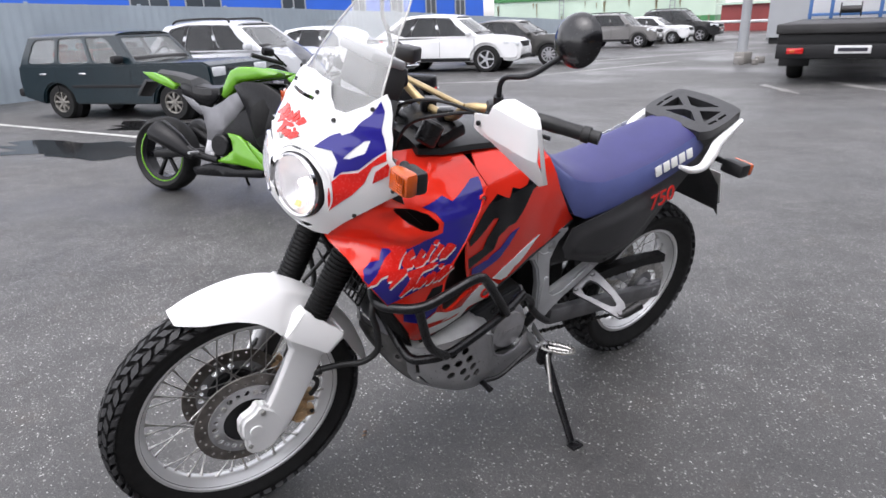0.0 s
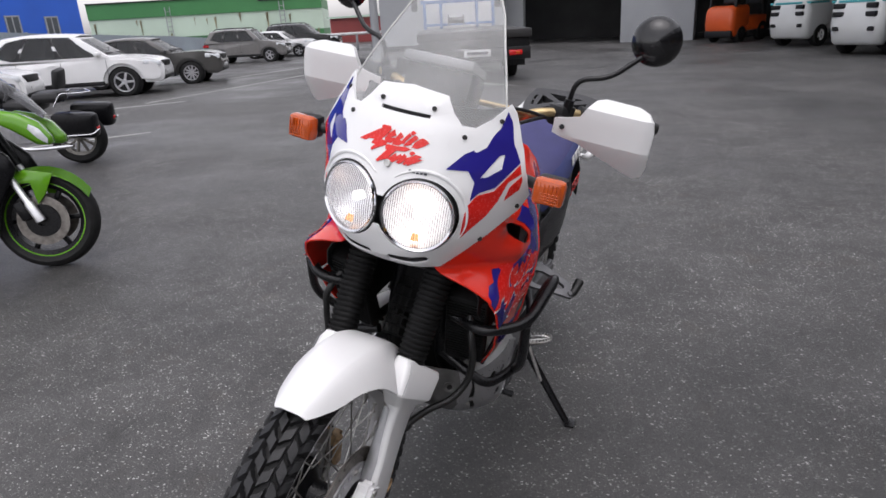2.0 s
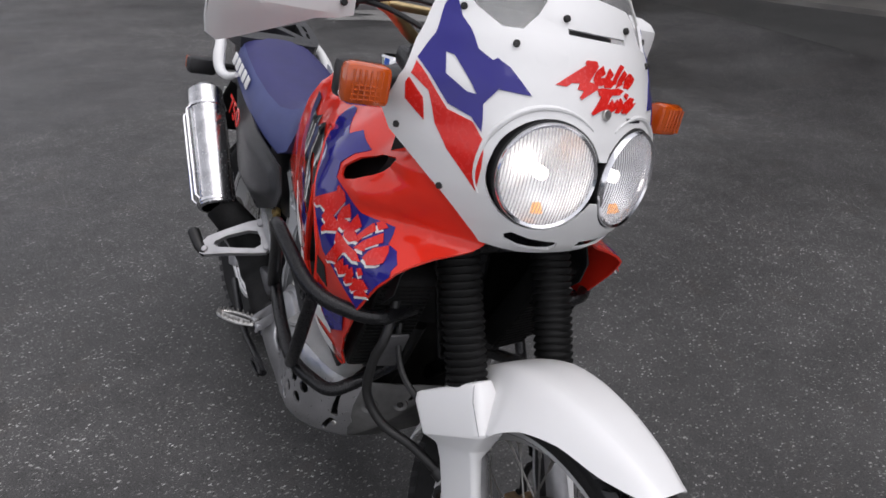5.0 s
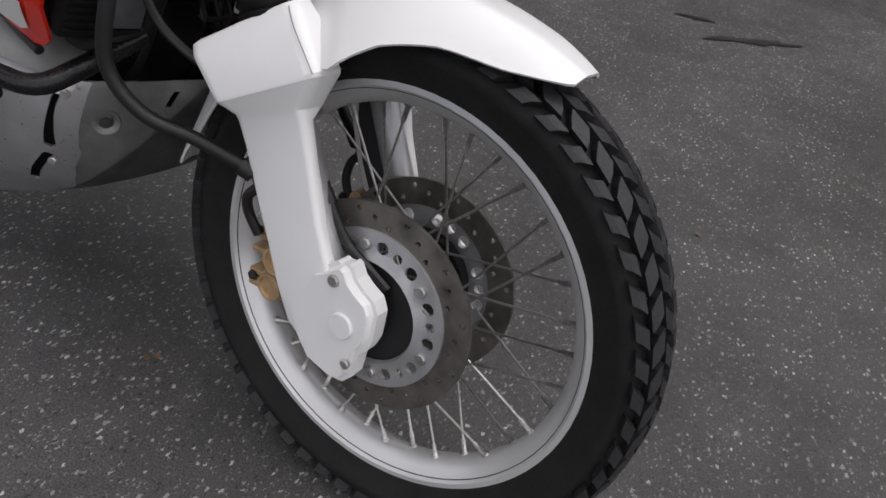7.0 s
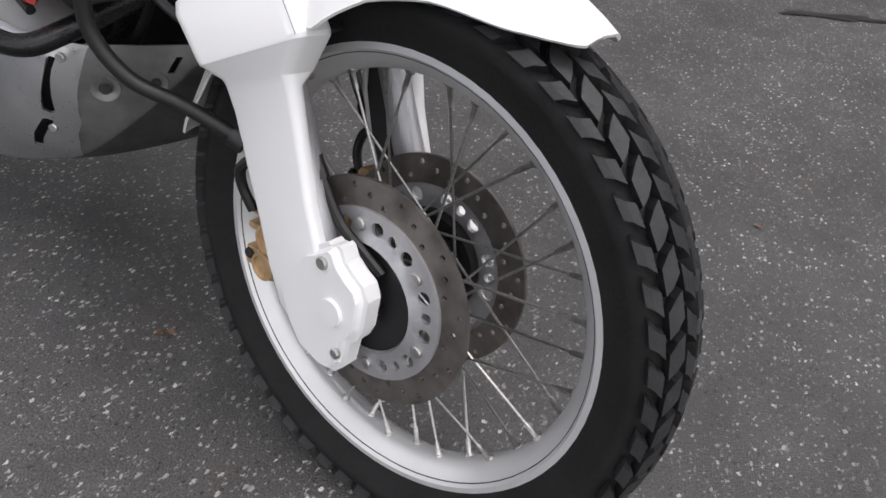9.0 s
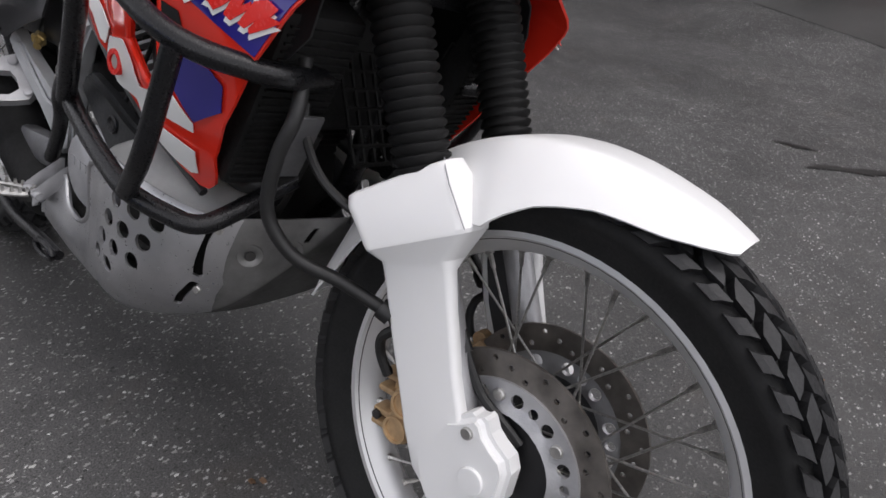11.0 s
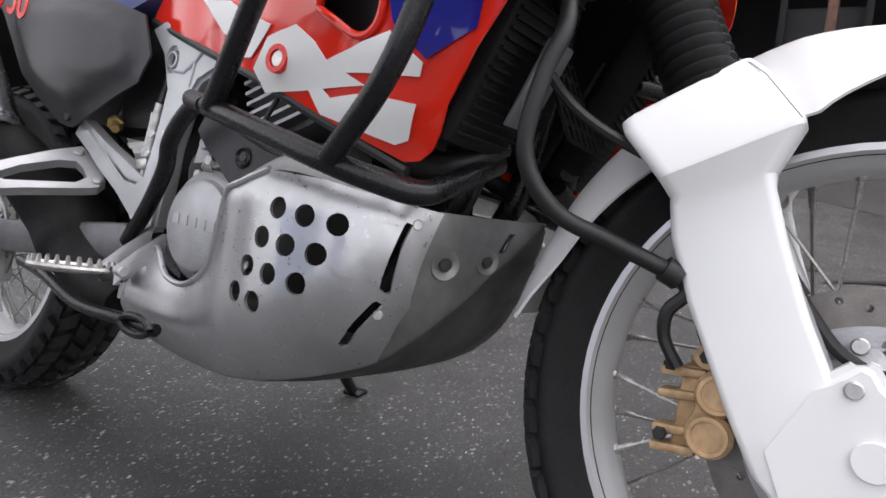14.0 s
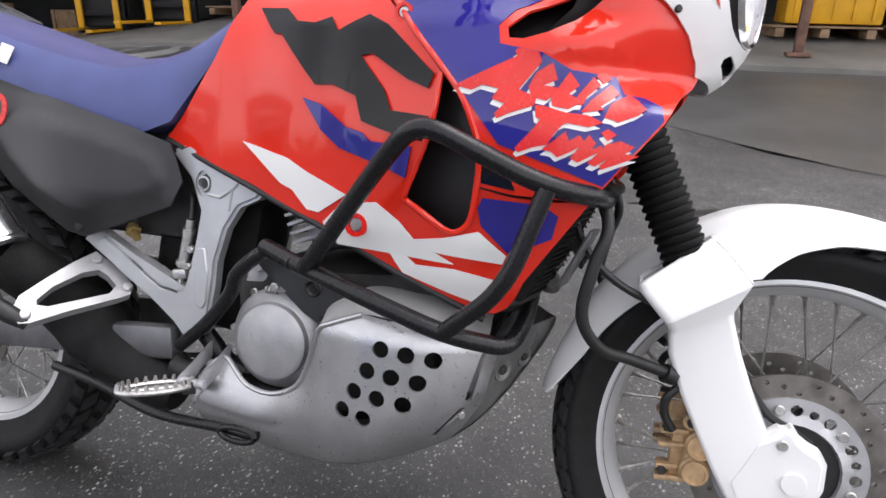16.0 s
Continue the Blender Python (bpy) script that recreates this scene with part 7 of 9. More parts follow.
# parking lines and damp patches lie just over the asphalt
for k, (p, q, w) in enumerate((((1.25, -11.2), (-0.95, -6.4), 0.10), ((-5.5, -12.2), (-8.8, -9.6), 0.10), ((-8.5, -10.4), (-15.5, -10.6), 0.10), ((-13.0, -13.0), (-21.0, -12.6), 0.12), ((-3.2, -8.4), (-5.3, -6.9), 0.09))):
    bm = bmesh.new()
    p, q = Vector((*p, 0.004)), Vector((*q, 0.004))
    n = Vector((-(q - p).y, (q - p).x, 0)).normalized() * w / 2
    vs = [bm.verts.new(v) for v in (p + n, p - n, q - n, q + n)]
    bm.faces.new(vs)
    tagged(part("parking_line", bm, LINE_PAINT, None), "worn pale parking line on the asphalt", "road marking", kind="structure")
WET = mat("standing_water", (0.018, 0.018, 0.019), 0.07, vary=0.2, scale=1.0, bump=0.0, spec=0.6)
DAMP = mat("dark_damp_patch", (0.020, 0.019, 0.018), 0.5, vary=0.4, scale=5, bump=0.4)
PALE_SILT_SHEEN = mat("pale_silt_and_sheen", (0.21, 0.207, 0.198), 0.55, vary=0.25, scale=3, bump=0.3)
rng = random.Random(7)


def patch(name, label, cx, cy, rx, ry, turn, material, lift=0.004, rag=0.25, n=36):
    bm = bmesh.new()
    c, s = math.cos(radians(turn)), math.sin(radians(turn))
    vs, ph = [], [rng.uniform(0, 6.28) for _ in range(4)]
    for k in range(n):
        a = 2 * math.pi * k / n
        r = 1 + rag * (math.sin(2 * a + ph[0]) * 0.4 + math.sin(5 * a + ph[1]) * 0.35 + math.sin(9 * a + ph[2]) * 0.25 + rng.uniform(-0.3, 0.3))
        u, v = math.cos(a) * rx * r, math.sin(a) * ry * r
        x, y = cx + u * c - v * s, cy + u * s + v * c
        vs.append(bm.verts.new((x, y, ground_z(x, y) + lift)))
    bm.faces.new(vs)
    return tagged(part(name, bm, material, None, smooth=False), label, "puddle", kind="structure")


patch("puddle", "shallow dark puddle on the asphalt", 0.35, -7.2, 1.2, 0.6, 128, WET, rag=0.55)
patch("puddle", "shallow puddle between the parked cars", -1.3, -7.9, 1.6, 0.5, 128, WET, rag=0.5)
patch("pale_patch", "pale dried silt on the asphalt", -6.75, 5.15, 2.1, 0.8, 66, PALE_SILT_SHEEN, 0.004, 0.7)
patch("pale_patch", "pale dried silt beside the shed", -8.6, 5.4, 1.0, 0.16, 20, PALE_SILT_SHEEN, 0.005, 0.5)
patch("damp_patch", "small dark oil stain on the asphalt", -0.9, 1.62, 0.13, 0.06, 60, DAMP, 0.004, 0.5)
patch("damp_patch", "small dark oil stain on the asphalt", -1.35, 1.78, 0.07, 0.03, 60, DAMP, 0.004, 0.5)
# the two streaks by the truck are wet sheen painted in pale colour
for x, y, rx, ry, t in ((0.82, 2.55, 0.17, 0.035, 38), (0.55, 2.62, 0.08, 0.02, 20), (-11.3, -3.8, 0.9, 0.12, 60), (-10.2, -4.6, 0.7, 0.10, 50)):
    patch("damp_patch" if x > -5 else "pale_patch", "dark damp streak on the asphalt" if x > -5 else "wet sheen painted as a pale streak by the truck", x, y, rx, ry, t, DAMP if x > -5 else PALE_SILT_SHEEN, 0.005, 0.6)
# the newer, darker asphalt gives way to a paler surface towards the sheds
PALE_ASPHALT = mat("older_asphalt", (0.075, 0.074, 0.072), 0.42, vary=0.22, scale=2.5, bump=0.5, fine=160)
bm = bmesh.new()
edge_line = [(-9.0, 7.0), (-4.0, 6.2), (-1.0, 5.5), (0.4, 5.0), (1.0, 4.6), (1.9, 3.9), (3.5, 2.9), (7.0, 1.5), (14.0, 0.0), (14.0, 6.96), (-9.0, 6.96)]
sheet(bm, [edge_line], lambda u, v: (u, v, ground_z(u, v) + 0.004), 0.9, 0, (0, 0, 1))
tagged(part("road", bm, PALE_ASPHALT, None), "older pale asphalt next to the newer surface", "asphalt", kind="structure")
# a few fallen leaves
leaf_mat = mat("dead_leaf", (0.20, 0.12, 0.07), 0.7, vary=0.4, scale=60)
for x, y in ((1.035, 1.02), (0.36, -0.05), (0.372, -0.035)):
    bm = bmesh.new()
    a0 = rng.uniform(0, 6)
    vs = [bm.verts.new((x + 0.007 * r * math.cos(a0 + t), y + 0.005 * r * math.sin(a0 + t), 0.004 + 0.004 * rng.random())) for t, r in [(k * 0.7, 1 + 0.3 * (k % 2)) for k in range(9)]]
    bm.faces.new(vs)
    bmesh.ops.solidify(bm, geom=bm.faces[:], thickness=0.0008)
    tagged(part("leaf", bm, leaf_mat, None), "small dry brown leaf on the asphalt", "leaf", group="fallen leaves")

# ---- parked vehicles ----
CAR_RIM = mat("car_rim", (0.5, 0.5, 0.52), 0.35, metal=0.7)
STEEL_RIM = mat("dull_steel_rim", (0.22, 0.21, 0.19), 0.55, metal=0.4, vary=0.3, scale=14)
LAMP_CLEAR = mat("clear_lamp", (0.6, 0.62, 0.64), 0.1, vary=0.2, scale=30, coat=0.6)
TRIM_BLACK = mat("trim_black", (0.010, 0.010, 0.011), 0.5, spec=0.3)
RED_LENS = MATS["red_lens"]


def paint(name, color, rough=0.25):
    return mat(name, color, rough, vary=0.06, scale=1.5, bump=0.01, coat=0.2)


def wheel_parts(parent, c, side, r, w, rim_r, spokes, rim_mat):
    """A car wheel: tyre with a rim under it."""
    bm = bmesh.new()
    lathe(bm, [(rim_r, -w / 2), (r * 0.93, -w / 2), (r, -w * 0.36), (r, w * 0.36), (r * 0.93, w / 2), (rim_r, w / 2)], c, (0, 1, 0), 32, closed=True)
    ty = part("wheel", bm, RUBBER, parent)
    bm = bmesh.new()
    o = Vector(c) + Vector((0, side * w * 0.32, 0))
    lathe(bm, [(rim_r, -w * 0.3), (rim_r * 1.02, w * 0.14), (rim_r * 0.92, w * 0.12), (rim_r * 0.88, -w * 0.1)], o, (0, side, 0), 32)
    disc(bm, o, (0, side, 0), rim_r * 0.28, 0.05, 16)
    for k in range(spokes):
        a = 2 * math.pi * k / spokes
        m = Vector((math.cos(a), 0, math.sin(a)))
        box(bm, o + m * rim_r * 0.55, (rim_r * 0.75, 0.03, rim_r * 0.22), (0, -math.degrees(a), 0), 0.008)
    part("rim", bm, rim_mat, ty)
    bm = bmesh.new()
    disc(bm, o - Vector((0, side * 0.05, 0)), (0, side, 0), rim_r * 0.88, 0.02, 24)
    part("brake_drum", bm, TRIM_BLACK, ty)
    return ty


# see-through glass whose grey veil stands in for reflected sky
CAR_VEILED = hazy("sky_veiled_car_glass", (0.30, 0.31, 0.31), 0.26, 0.03)
CAR_SIDE = hazy("tinted_car_glass", (0.012, 0.013, 0.014), 0.72, 0.03)
SEAT_CLOTH = mat("dark_seat_cloth", (0.035, 0.034, 0.036), 0.85, vary=0.2, scale=8, bump=0.2)
SEAT_RED = mat("faded_red_seat_cover", (0.17, 0.045, 0.04), 0.85, vary=0.25, scale=8, bump=0.2)


def cut_corners(pts, k=0.16):
    """An outline with its corners cut, for windows."""
    out = []
    for p, c, q in zip(pts[-1:] + pts[:-1], pts, pts[1:] + pts[:1]):
        out += [tuple(c[i] + (p[i] - c[i]) * k for i in (0, 1)), tuple(c[i] + (p[i] + q[i] - 2 * c[i]) * k * 0.3 for i in (0, 1)), tuple(c[i] + (q[i] - c[i]) * k for i in (0, 1))]
    return out


def car(name, label, m, body, length, width, height, base, hood, belt, sill, wr, rim_r, shape, boxy=False, spokes=5, rails=False, number=True, tinted=True):
    """A parked car: x is its nose. shape: windscreen foot, roof front, roof rear, rear window foot."""
    root = thing(name, label, "car", m=m)
    f, r = base * 0.5 + 0.02, -base * 0.5 + 0.02
    xn, xt = length * 0.5 + 0.02, -length * 0.5 + 0.02
    ws, rf, rr, bw = shape
    arch = lambda cx: [(cx - (wr + 0.06) * math.cos(math.pi * k / 10), wr * 0.92 + (wr + 0.06) * math.sin(math.pi * k / 10)) for k in range(11)]
    if boxy:
        nose = [(xn - 0.10, sill + 0.02), (xn, sill + 0.14), (xn, hood - 0.22), (xn - 0.02, hood - 0.06), (xn - 0.14, hood), (ws, belt)]
        rear = [(bw, belt + 0.01), (xt + 0.03, belt - 0.02), (xt, belt - 0.25), (xt + 0.02, sill + 0.12)]
    else:
        nose = [(xn - 0.22, sill), (xn - 0.07, sill + 0.06), (xn - 0.01, sill + 0.18), (xn, sill + 0.32), (xn - 0.03, hood - 0.24), (xn - 0.10, hood - 0.13), (xn - 0.26, hood - 0.05), (xn - 0.55, hood), ((xn - 0.55 + ws) / 2, (hood + belt) / 2 + 0.015), (ws, belt)]
        rear = [(bw, belt + 0.01), (xt + 0.10, belt - 0.02), (xt + 0.03, belt - 0.12), (xt, belt - 0.36), (xt + 0.03, sill + 0.22), (xt + 0.12, sill + 0.06)]
    bm = bmesh.new()
    plate(bm, rear[-1:] + [(r - wr - 0.08, sill)] + arch(r) + [(r + wr + 0.08, sill), (f - wr - 0.08, sill)] + arch(f) + nose + rear[:-1], -width / 2, width, bevel=0.03 if boxy else 0.08, steps=2 if boxy else 4)
    if not boxy:
        for v in bm.verts:
            v.co.y *= 1 - 0.26 * (max(0, abs(v.co.x) / (length / 2) - 0.60) / 0.40) ** 1.7 - 0.06 * max(0, v.co.z - belt + 0.15) - 0.10 * max(0, sill + 0.2 - v.co.z)
    part("body", bm, body, root, angle=32)
    # hollow cabin: flanks with window openings, screen frames and a roof
    half0, half1 = width / 2 - 0.05, width / 2 - (0.16 if boxy else 0.23)
    z0, z1, top = belt - 0.02, height, 0.90
    crown, bow = (0.012, 0.04) if boxy else (0.075, 0.13)
    half = lambda h: half0 + (half1 - half0) * h ** 1.25
    lift = lambda t, h: z0 + (z1 - z0) * h - crown * h * (2 * t - 1) ** 2

    def flank(side, inset=0.0):
        """Places on a flank: t from front to back, h from foot to roof."""
        return lambda t, h: (ws + (rf - ws) * h + (bw + (rr - bw) * h - ws - (rf - ws) * h) * t, side * (half(h) - inset), lift(t, h))

    def screen(end, inset=0.0):
        """Places on the windscreen (end 0) or the rear window (end 1): v across, h upwards."""
        x0, x1, out = (ws, rf, 1) if end == 0 else (bw, rr, -1)
        return lambda v, h: (x0 + (x1 - x0) * h + out * (bow * (1 - v * v) * (1 - 0.4 * h) - inset), v * half(h), lift(end, h))

    windows = [cut_corners(w) for w in ([(0.085, 0.07), (0.345, 0.07), (0.345, 0.85), (0.115, 0.85)], [(0.375, 0.07), (0.655, 0.07), (0.645, 0.85), (0.375, 0.85)],
                                        [(0.685, 0.07), (0.94, 0.10), (0.93, 0.82), (0.675, 0.85)] if boxy else [(0.685, 0.07), (0.90, 0.30), (0.86, 0.78), (0.675, 0.85)])]
    roof_y = half(top)
    bm = bmesh.new()
    sheet(bm, [[(0, -1), (1, -1), (1, 1), (0, 1)]], lambda t, v: (rf + (ws - rf) * (1 - top) + (rr + (bw - rr) * (1 - top) - rf - (ws - rf) * (1 - top)) * t + bow * 0.64 * (1 - v * v) * (1 - 2 * t), v * roof_y,
                                                                      lift(t, top) + (z1 - z0) * (1 - top) * (1 - abs(v) ** 5)), 0.125, 0.03, (0, 0, 1))
    cab = part("roof", bm, body, root, angle=50)
    for side in (-1, 1):
        bm = bmesh.new()
        sheet(bm, [[(0, 0), (1, 0), (1, top), (0, top)], *windows], flank(side), 0.2, 0.03, (0, side, 0))
        part("side_frame", bm, body, cab, angle=40)
        for w in windows:
            bm = bmesh.new()
            sheet(bm, [w], flank(side, 0.014), 9, 0.004, (0, side, 0))
            part("side_window", bm, CAR_SIDE if tinted else CAR_VEILED, cab).visible_shadow = False
        if not boxy:
            bm = bmesh.new()
            sheet(bm, [[(0.070, 0.045), (0.70, 0.045), (0.918, 0.28), (0.878, 0.81), (0.68, 0.88), (0.10, 0.88)], *windows], flank(side, -0.003), 9, 0.004, (0, side, 0))
            part("window_trim", bm, TRIM_BLACK, cab)
    for end, label_ in ((0, "windscreen"), (1, "rear_window")):
        hole = cut_corners([(-0.90, 0.07), (0.90, 0.07), (0.88, 0.84), (-0.88, 0.84)], 0.08)
        bm = bmesh.new()
        sheet(bm, [[(-1, 0), (1, 0), (1, top), (-1, top)], hole], screen(end), 0.25, 0.03, (1 - 2 * end, 0, 0.3))
        part("screen_frame", bm, body, cab, angle=40)
        bm = bmesh.new()
        sheet(bm, [hole], screen(end, 0.012), 0.25, 0.004, (1 - 2 * end, 0, 0.3))
        part(label_, bm, CAR_VEILED if end == 0 or not tinted else CAR_SIDE, cab).visible_shadow = False
    # inside: floor level with the doors, dashboard, seats, steering wheel
    bm = bmesh.new()
    box(bm, ((ws + bw) / 2, 0, belt + 0.004), (ws - bw - 0.16, half0 * 1.9, 0.03))
    box(bm, (ws - 0.22, 0, belt + 0.06), (0.34, half0 * 1.7, 0.10), None, 0.04)
    part("dashboard", bm, SEAT_CLOTH, cab)
    bm = bmesh.new()
    wheel_at = Vector((ws - 0.42, half0 * 0.5, belt + 0.08))
    lathe(bm, [(0.165, -0.012), (0.19, -0.012), (0.19, 0.012), (0.165, 0.012)], wheel_at, (-0.8, 0, 0.5), 24, closed=True)
    tube(bm, [wheel_at + Vector((0, -0.17, 0)), wheel_at + Vector((0, 0.17, 0))], 0.014, 6)
    part("steering_wheel", bm, TRIM_BLACK, cab)
    tall = z1 - belt
    for x, ys in ((ws * 0.62 + bw * 0.38, (-0.36, 0.36)), (ws * 0.30 + bw * 0.70, (-0.45, 0.0, 0.45))):
        for y in ys:
            bm = bmesh.new()
            box(bm, (x, y, belt + tall * 0.20), (0.13, 0.46 if len(ys) == 2 else 0.42, tall * 0.46), (0, -12, 0), 0.04)
            box(bm, (x - 0.06, y, belt + tall * 0.55), (0.09, 0.24, tall * 0.20), (0, -8, 0), 0.035)
            part("car_seat", bm, SEAT_RED if boxy and len(ys) == 3 else SEAT_CLOTH, cab)
    for side in (-1, 1):
        for x in (ws * 0.6 + bw * 0.4, ws * 0.25 + bw * 0.75):
            bm = bmesh.new()
            box(bm, (x - 0.08, side * (width / 2 - 0.002), belt - 0.15), (0.16, 0.035, 0.035), None, 0.010)
            part("door_handle", bm, CHROME if boxy else body, root)
        for x in (ws * 0.97 + bw * 0.03, ws * 0.645 + bw * 0.355, ws * 0.33 + bw * 0.67):
            bm = bmesh.new()
            box(bm, (x, side * (width / 2 - 0.004), (sill + belt) / 2 + 0.03), (0.010, 0.012, belt - sill - 0.22))
            part("door_seam", bm, TRIM_BLACK, root)
        bm = bmesh.new()
        box(bm, (ws - 0.26, side * (half0 + 0.10), belt + 0.07), (0.13, 0.20, 0.13), (0, 0, side * 12), 0.045)
        part("wing_mirror", bm, body if not boxy else TRIM_BLACK, root)
        bm = bmesh.new()
        if boxy:
            box(bm, (xn - 0.045, side * (width * 0.36), hood - 0.16), (0.12, 0.34, 0.15), (0, 0, -side * 4), 0.02)
        else:
            box(bm, (xn - 0.27, side * (width * 0.395), hood - 0.155), (0.46, 0.08, 0.13), (side * 6, 8, -side * 24), 0.035)
        part("headlight", bm, LAMP_CLEAR, root)
        bm = bmesh.new()
        if boxy:
            box(bm, (xt + 0.04, side * (width * 0.42), belt - 0.20), (0.08, 0.14, 0.30), None, 0.02)
        else:
            box(bm, (xt + 0.20, side * (width * 0.405), belt - 0.14), (0.36, 0.10, 0.14), (0, 0, side * 22), 0.04)
        part("tail_light", bm, RED_LENS, root)
        bm = bmesh.new()
        box(bm, (0, side * (width / 2 - 0.004), sill + (0.30 if boxy else 0.07)), (base - 2 * wr - 0.16, 0.02, 0.05 if boxy else 0.10), None, 0.006)
        part("side_strip", bm, TRIM_BLACK, root)
        for cx in (f, r):
            wheel_parts(root, (cx, side * (width / 2 - 0.13), wr), side, wr, 0.2, rim_r, spokes, STEEL_RIM if boxy else CAR_RIM)
            bm = bmesh.new()
            disc(bm, (cx, side * (width / 2 - 0.24), wr), (0, side, 0), wr + 0.05, 0.3, 24)
            part("wheel_well", bm, TRIM_BLACK, root)
        if rails:
            bm = bmesh.new()
            tube(bm, curve([(rf - 0.12, side * half1 * 0.95, z1 - 0.06), (rf - 0.30, side * half1 * 0.95, z1 + 0.02), (rr + 0.4, side * half1 * 0.95, z1 + 0.02), (rr + 0.15, side * half1 * 0.95, z1 - 0.06)]), 0.024, 8)
            part("roof_rail", bm, TRIM_BLACK, cab)
    bm = bmesh.new()
    box(bm, (xn - (0.01 if boxy else 0.06), 0, hood - 0.20), (0.05 if boxy else 0.10, width * 0.42, 0.16), None, 0.02)
    for k in range(5):
        box(bm, (xn + (0.016 if boxy else -0.012), 0, hood - 0.26 + k * 0.03), (0.01, width * 0.40, 0.01))
    part("grille", bm, TRIM_BLACK, root)
    if boxy:
        for x, sgn in ((xn, 1), (xt, -1)):
            bm = bmesh.new()
            box(bm, (x + sgn * 0.02, 0, sill + 0.20), (0.14, width, 0.15), None, 0.04)
            part("bumper", bm, TRIM_BLACK, root)
    else:
        bm = bmesh.new()
        box(bm, (xn - 0.055, 0, sill + 0.12), (0.12, width * 0.58, 0.11), None, 0.03)
        part("air_intake", bm, TRIM_BLACK, root)
    if number:
        bm = bmesh.new()
        box(bm, (xn + (0.095 if boxy else 0.004), 0, sill + 0.25), (0.012, 0.5, 0.11), None, 0.004)
        part("number_plate", bm, FRAME_WHITE, root)
    for y in (-0.3, 0.25):
        bm = bmesh.new()
        tube(bm, [Vector(screen(0, -0.012)(y, 0.04)), Vector(screen(0, -0.014)(y + 0.55, 0.12))], 0.008, 6)
        part("wiper", bm, TRIM_BLACK, cab)
    return root


def park(x, y, heading, k=1.0):
    return Matrix.LocRotScale((x, y, 0), Euler((0, 0, radians(heading))), (k, k, k))


PAINT_LADA = paint("dark_teal_paint", (0.005, 0.014, 0.019), 0.3)
PAINT_WHITE = paint("white_car_paint", (0.72, 0.72, 0.72))
PAINT_SILVER = paint("silver_white_paint", (0.55, 0.56, 0.58))
PAINT_GREY = paint("grey_car_paint", (0.06, 0.058, 0.055))
PAINT_TAUPE = paint("taupe_car_paint", (0.15, 0.145, 0.14))
PAINT_DARK = paint("black_car_paint", (0.015, 0.015, 0.016))
car("station_wagon", "old dark green-blue estate car, boxy, parked on the asphalt", park(-1.05, -10.45, 127, 0.93), PAINT_LADA, 4.1, 1.62, 1.44, 2.42, 0.93, 0.92, 0.26, 0.29, 0.18, (0.55, 0.10, -1.75, -2.0), boxy=True, spokes=8, tinted=False)
car("crossover", "white crossover car with dark roof rails", park(-3.4, -12.3, 126, 0.9), PAINT_SILVER, 4.3, 1.8, 1.66, 2.6, 0.98, 1.02, 0.3, 0.34, 0.22, (1.05, 0.30, -1.5, -2.05), rails=True)
car("saloon", "white car between other parked cars", park(-6.2, -13.6, 126, 0.9), PAINT_WHITE, 4.3, 1.75, 1.46, 2.6, 0.95, 0.94, 0.28, 0.32, 0.2, (0.95, 0.25, -1.2, -1.75))
car("suv", "white luxury suv with silver wheels", park(-9.85, -13.95, 124.5, 0.90), PAINT_WHITE, 4.75, 1.88, 1.68, 2.74, 0.97, 1.03, 0.3, 0.37, 0.26, (1.15, 0.30, -1.30, -2.22), spokes=5)
car("saloon", "dark grey car parked beside the white suv", park(-12.7, -14.5, 122, 0.9), PAINT_GREY, 4.6, 1.8, 1.46, 2.7, 0.95, 0.94, 0.26, 0.33, 0.23, (0.95, 0.2, -1.1, -1.8), spokes=10)
car("suv", "grey-brown suv parked by the fence", park(-22.2, -18.7, 112, 0.84), PAINT_TAUPE, 4.3, 1.8, 1.68, 2.6, 0.98, 1.05, 0.3, 0.34, 0.22, (0.95, 0.35, -1.6, -2.0), rails=True)
car("saloon", "white car parked farther along the fence", park(-25.6, -19.6, 112, 0.84), PAINT_WHITE, 4.3, 1.75, 1.46, 2.6, 0.95, 0.94, 0.28, 0.32, 0.2, (0.95, 0.25, -1.2, -1.75))
car("suv", "black suv at the end of the row", park(-28.0, -19.9, 112, 0.88), PAINT_DARK, 4.6, 1.85, 1.72, 2.7, 1.0, 1.08, 0.3, 0.36, 0.24, (1.0, 0.35, -1.7, -2.1), rails=True)


def simple_wheel(root, x, r, w, rim, name, color, spokes=6):
    bm = bmesh.new()
    pr = [(rim, -w * 0.3)]
    for k in range(9):
        a = -1.5 + 3.0 * k / 8
        pr.append((rim + (r - rim) * (0.5 + 0.5 * math.cos(a)), math.sin(a) * w / 2))
    lathe(bm, pr + [(rim, w * 0.3)], (x, 0, r), (0, 1, 0), 40, closed=True)
    ob = part(name, bm, RUBBER, root)
    bm = bmesh.new()
    lathe(bm, [(rim + 0.006, -w * 0.34), (rim + 0.006, w * 0.34), (rim - 0.02, w * 0.25), (rim - 0.02, -w * 0.25)], (x, 0, r), (0, 1, 0), 40, closed=True)
    for k in range(spokes):
        a = 2 * math.pi * k / spokes
        box(bm, (x + math.cos(a) * rim * 0.55, 0, r + math.sin(a) * rim * 0.55), (rim * 0.95, 0.03, 0.028), (0, -math.degrees(a), 0), 0.006)
    disc(bm, (x, 0, r), (0, 1, 0), 0.045, 0.12, 16)
    part("rim", bm, color, ob)
    return ob


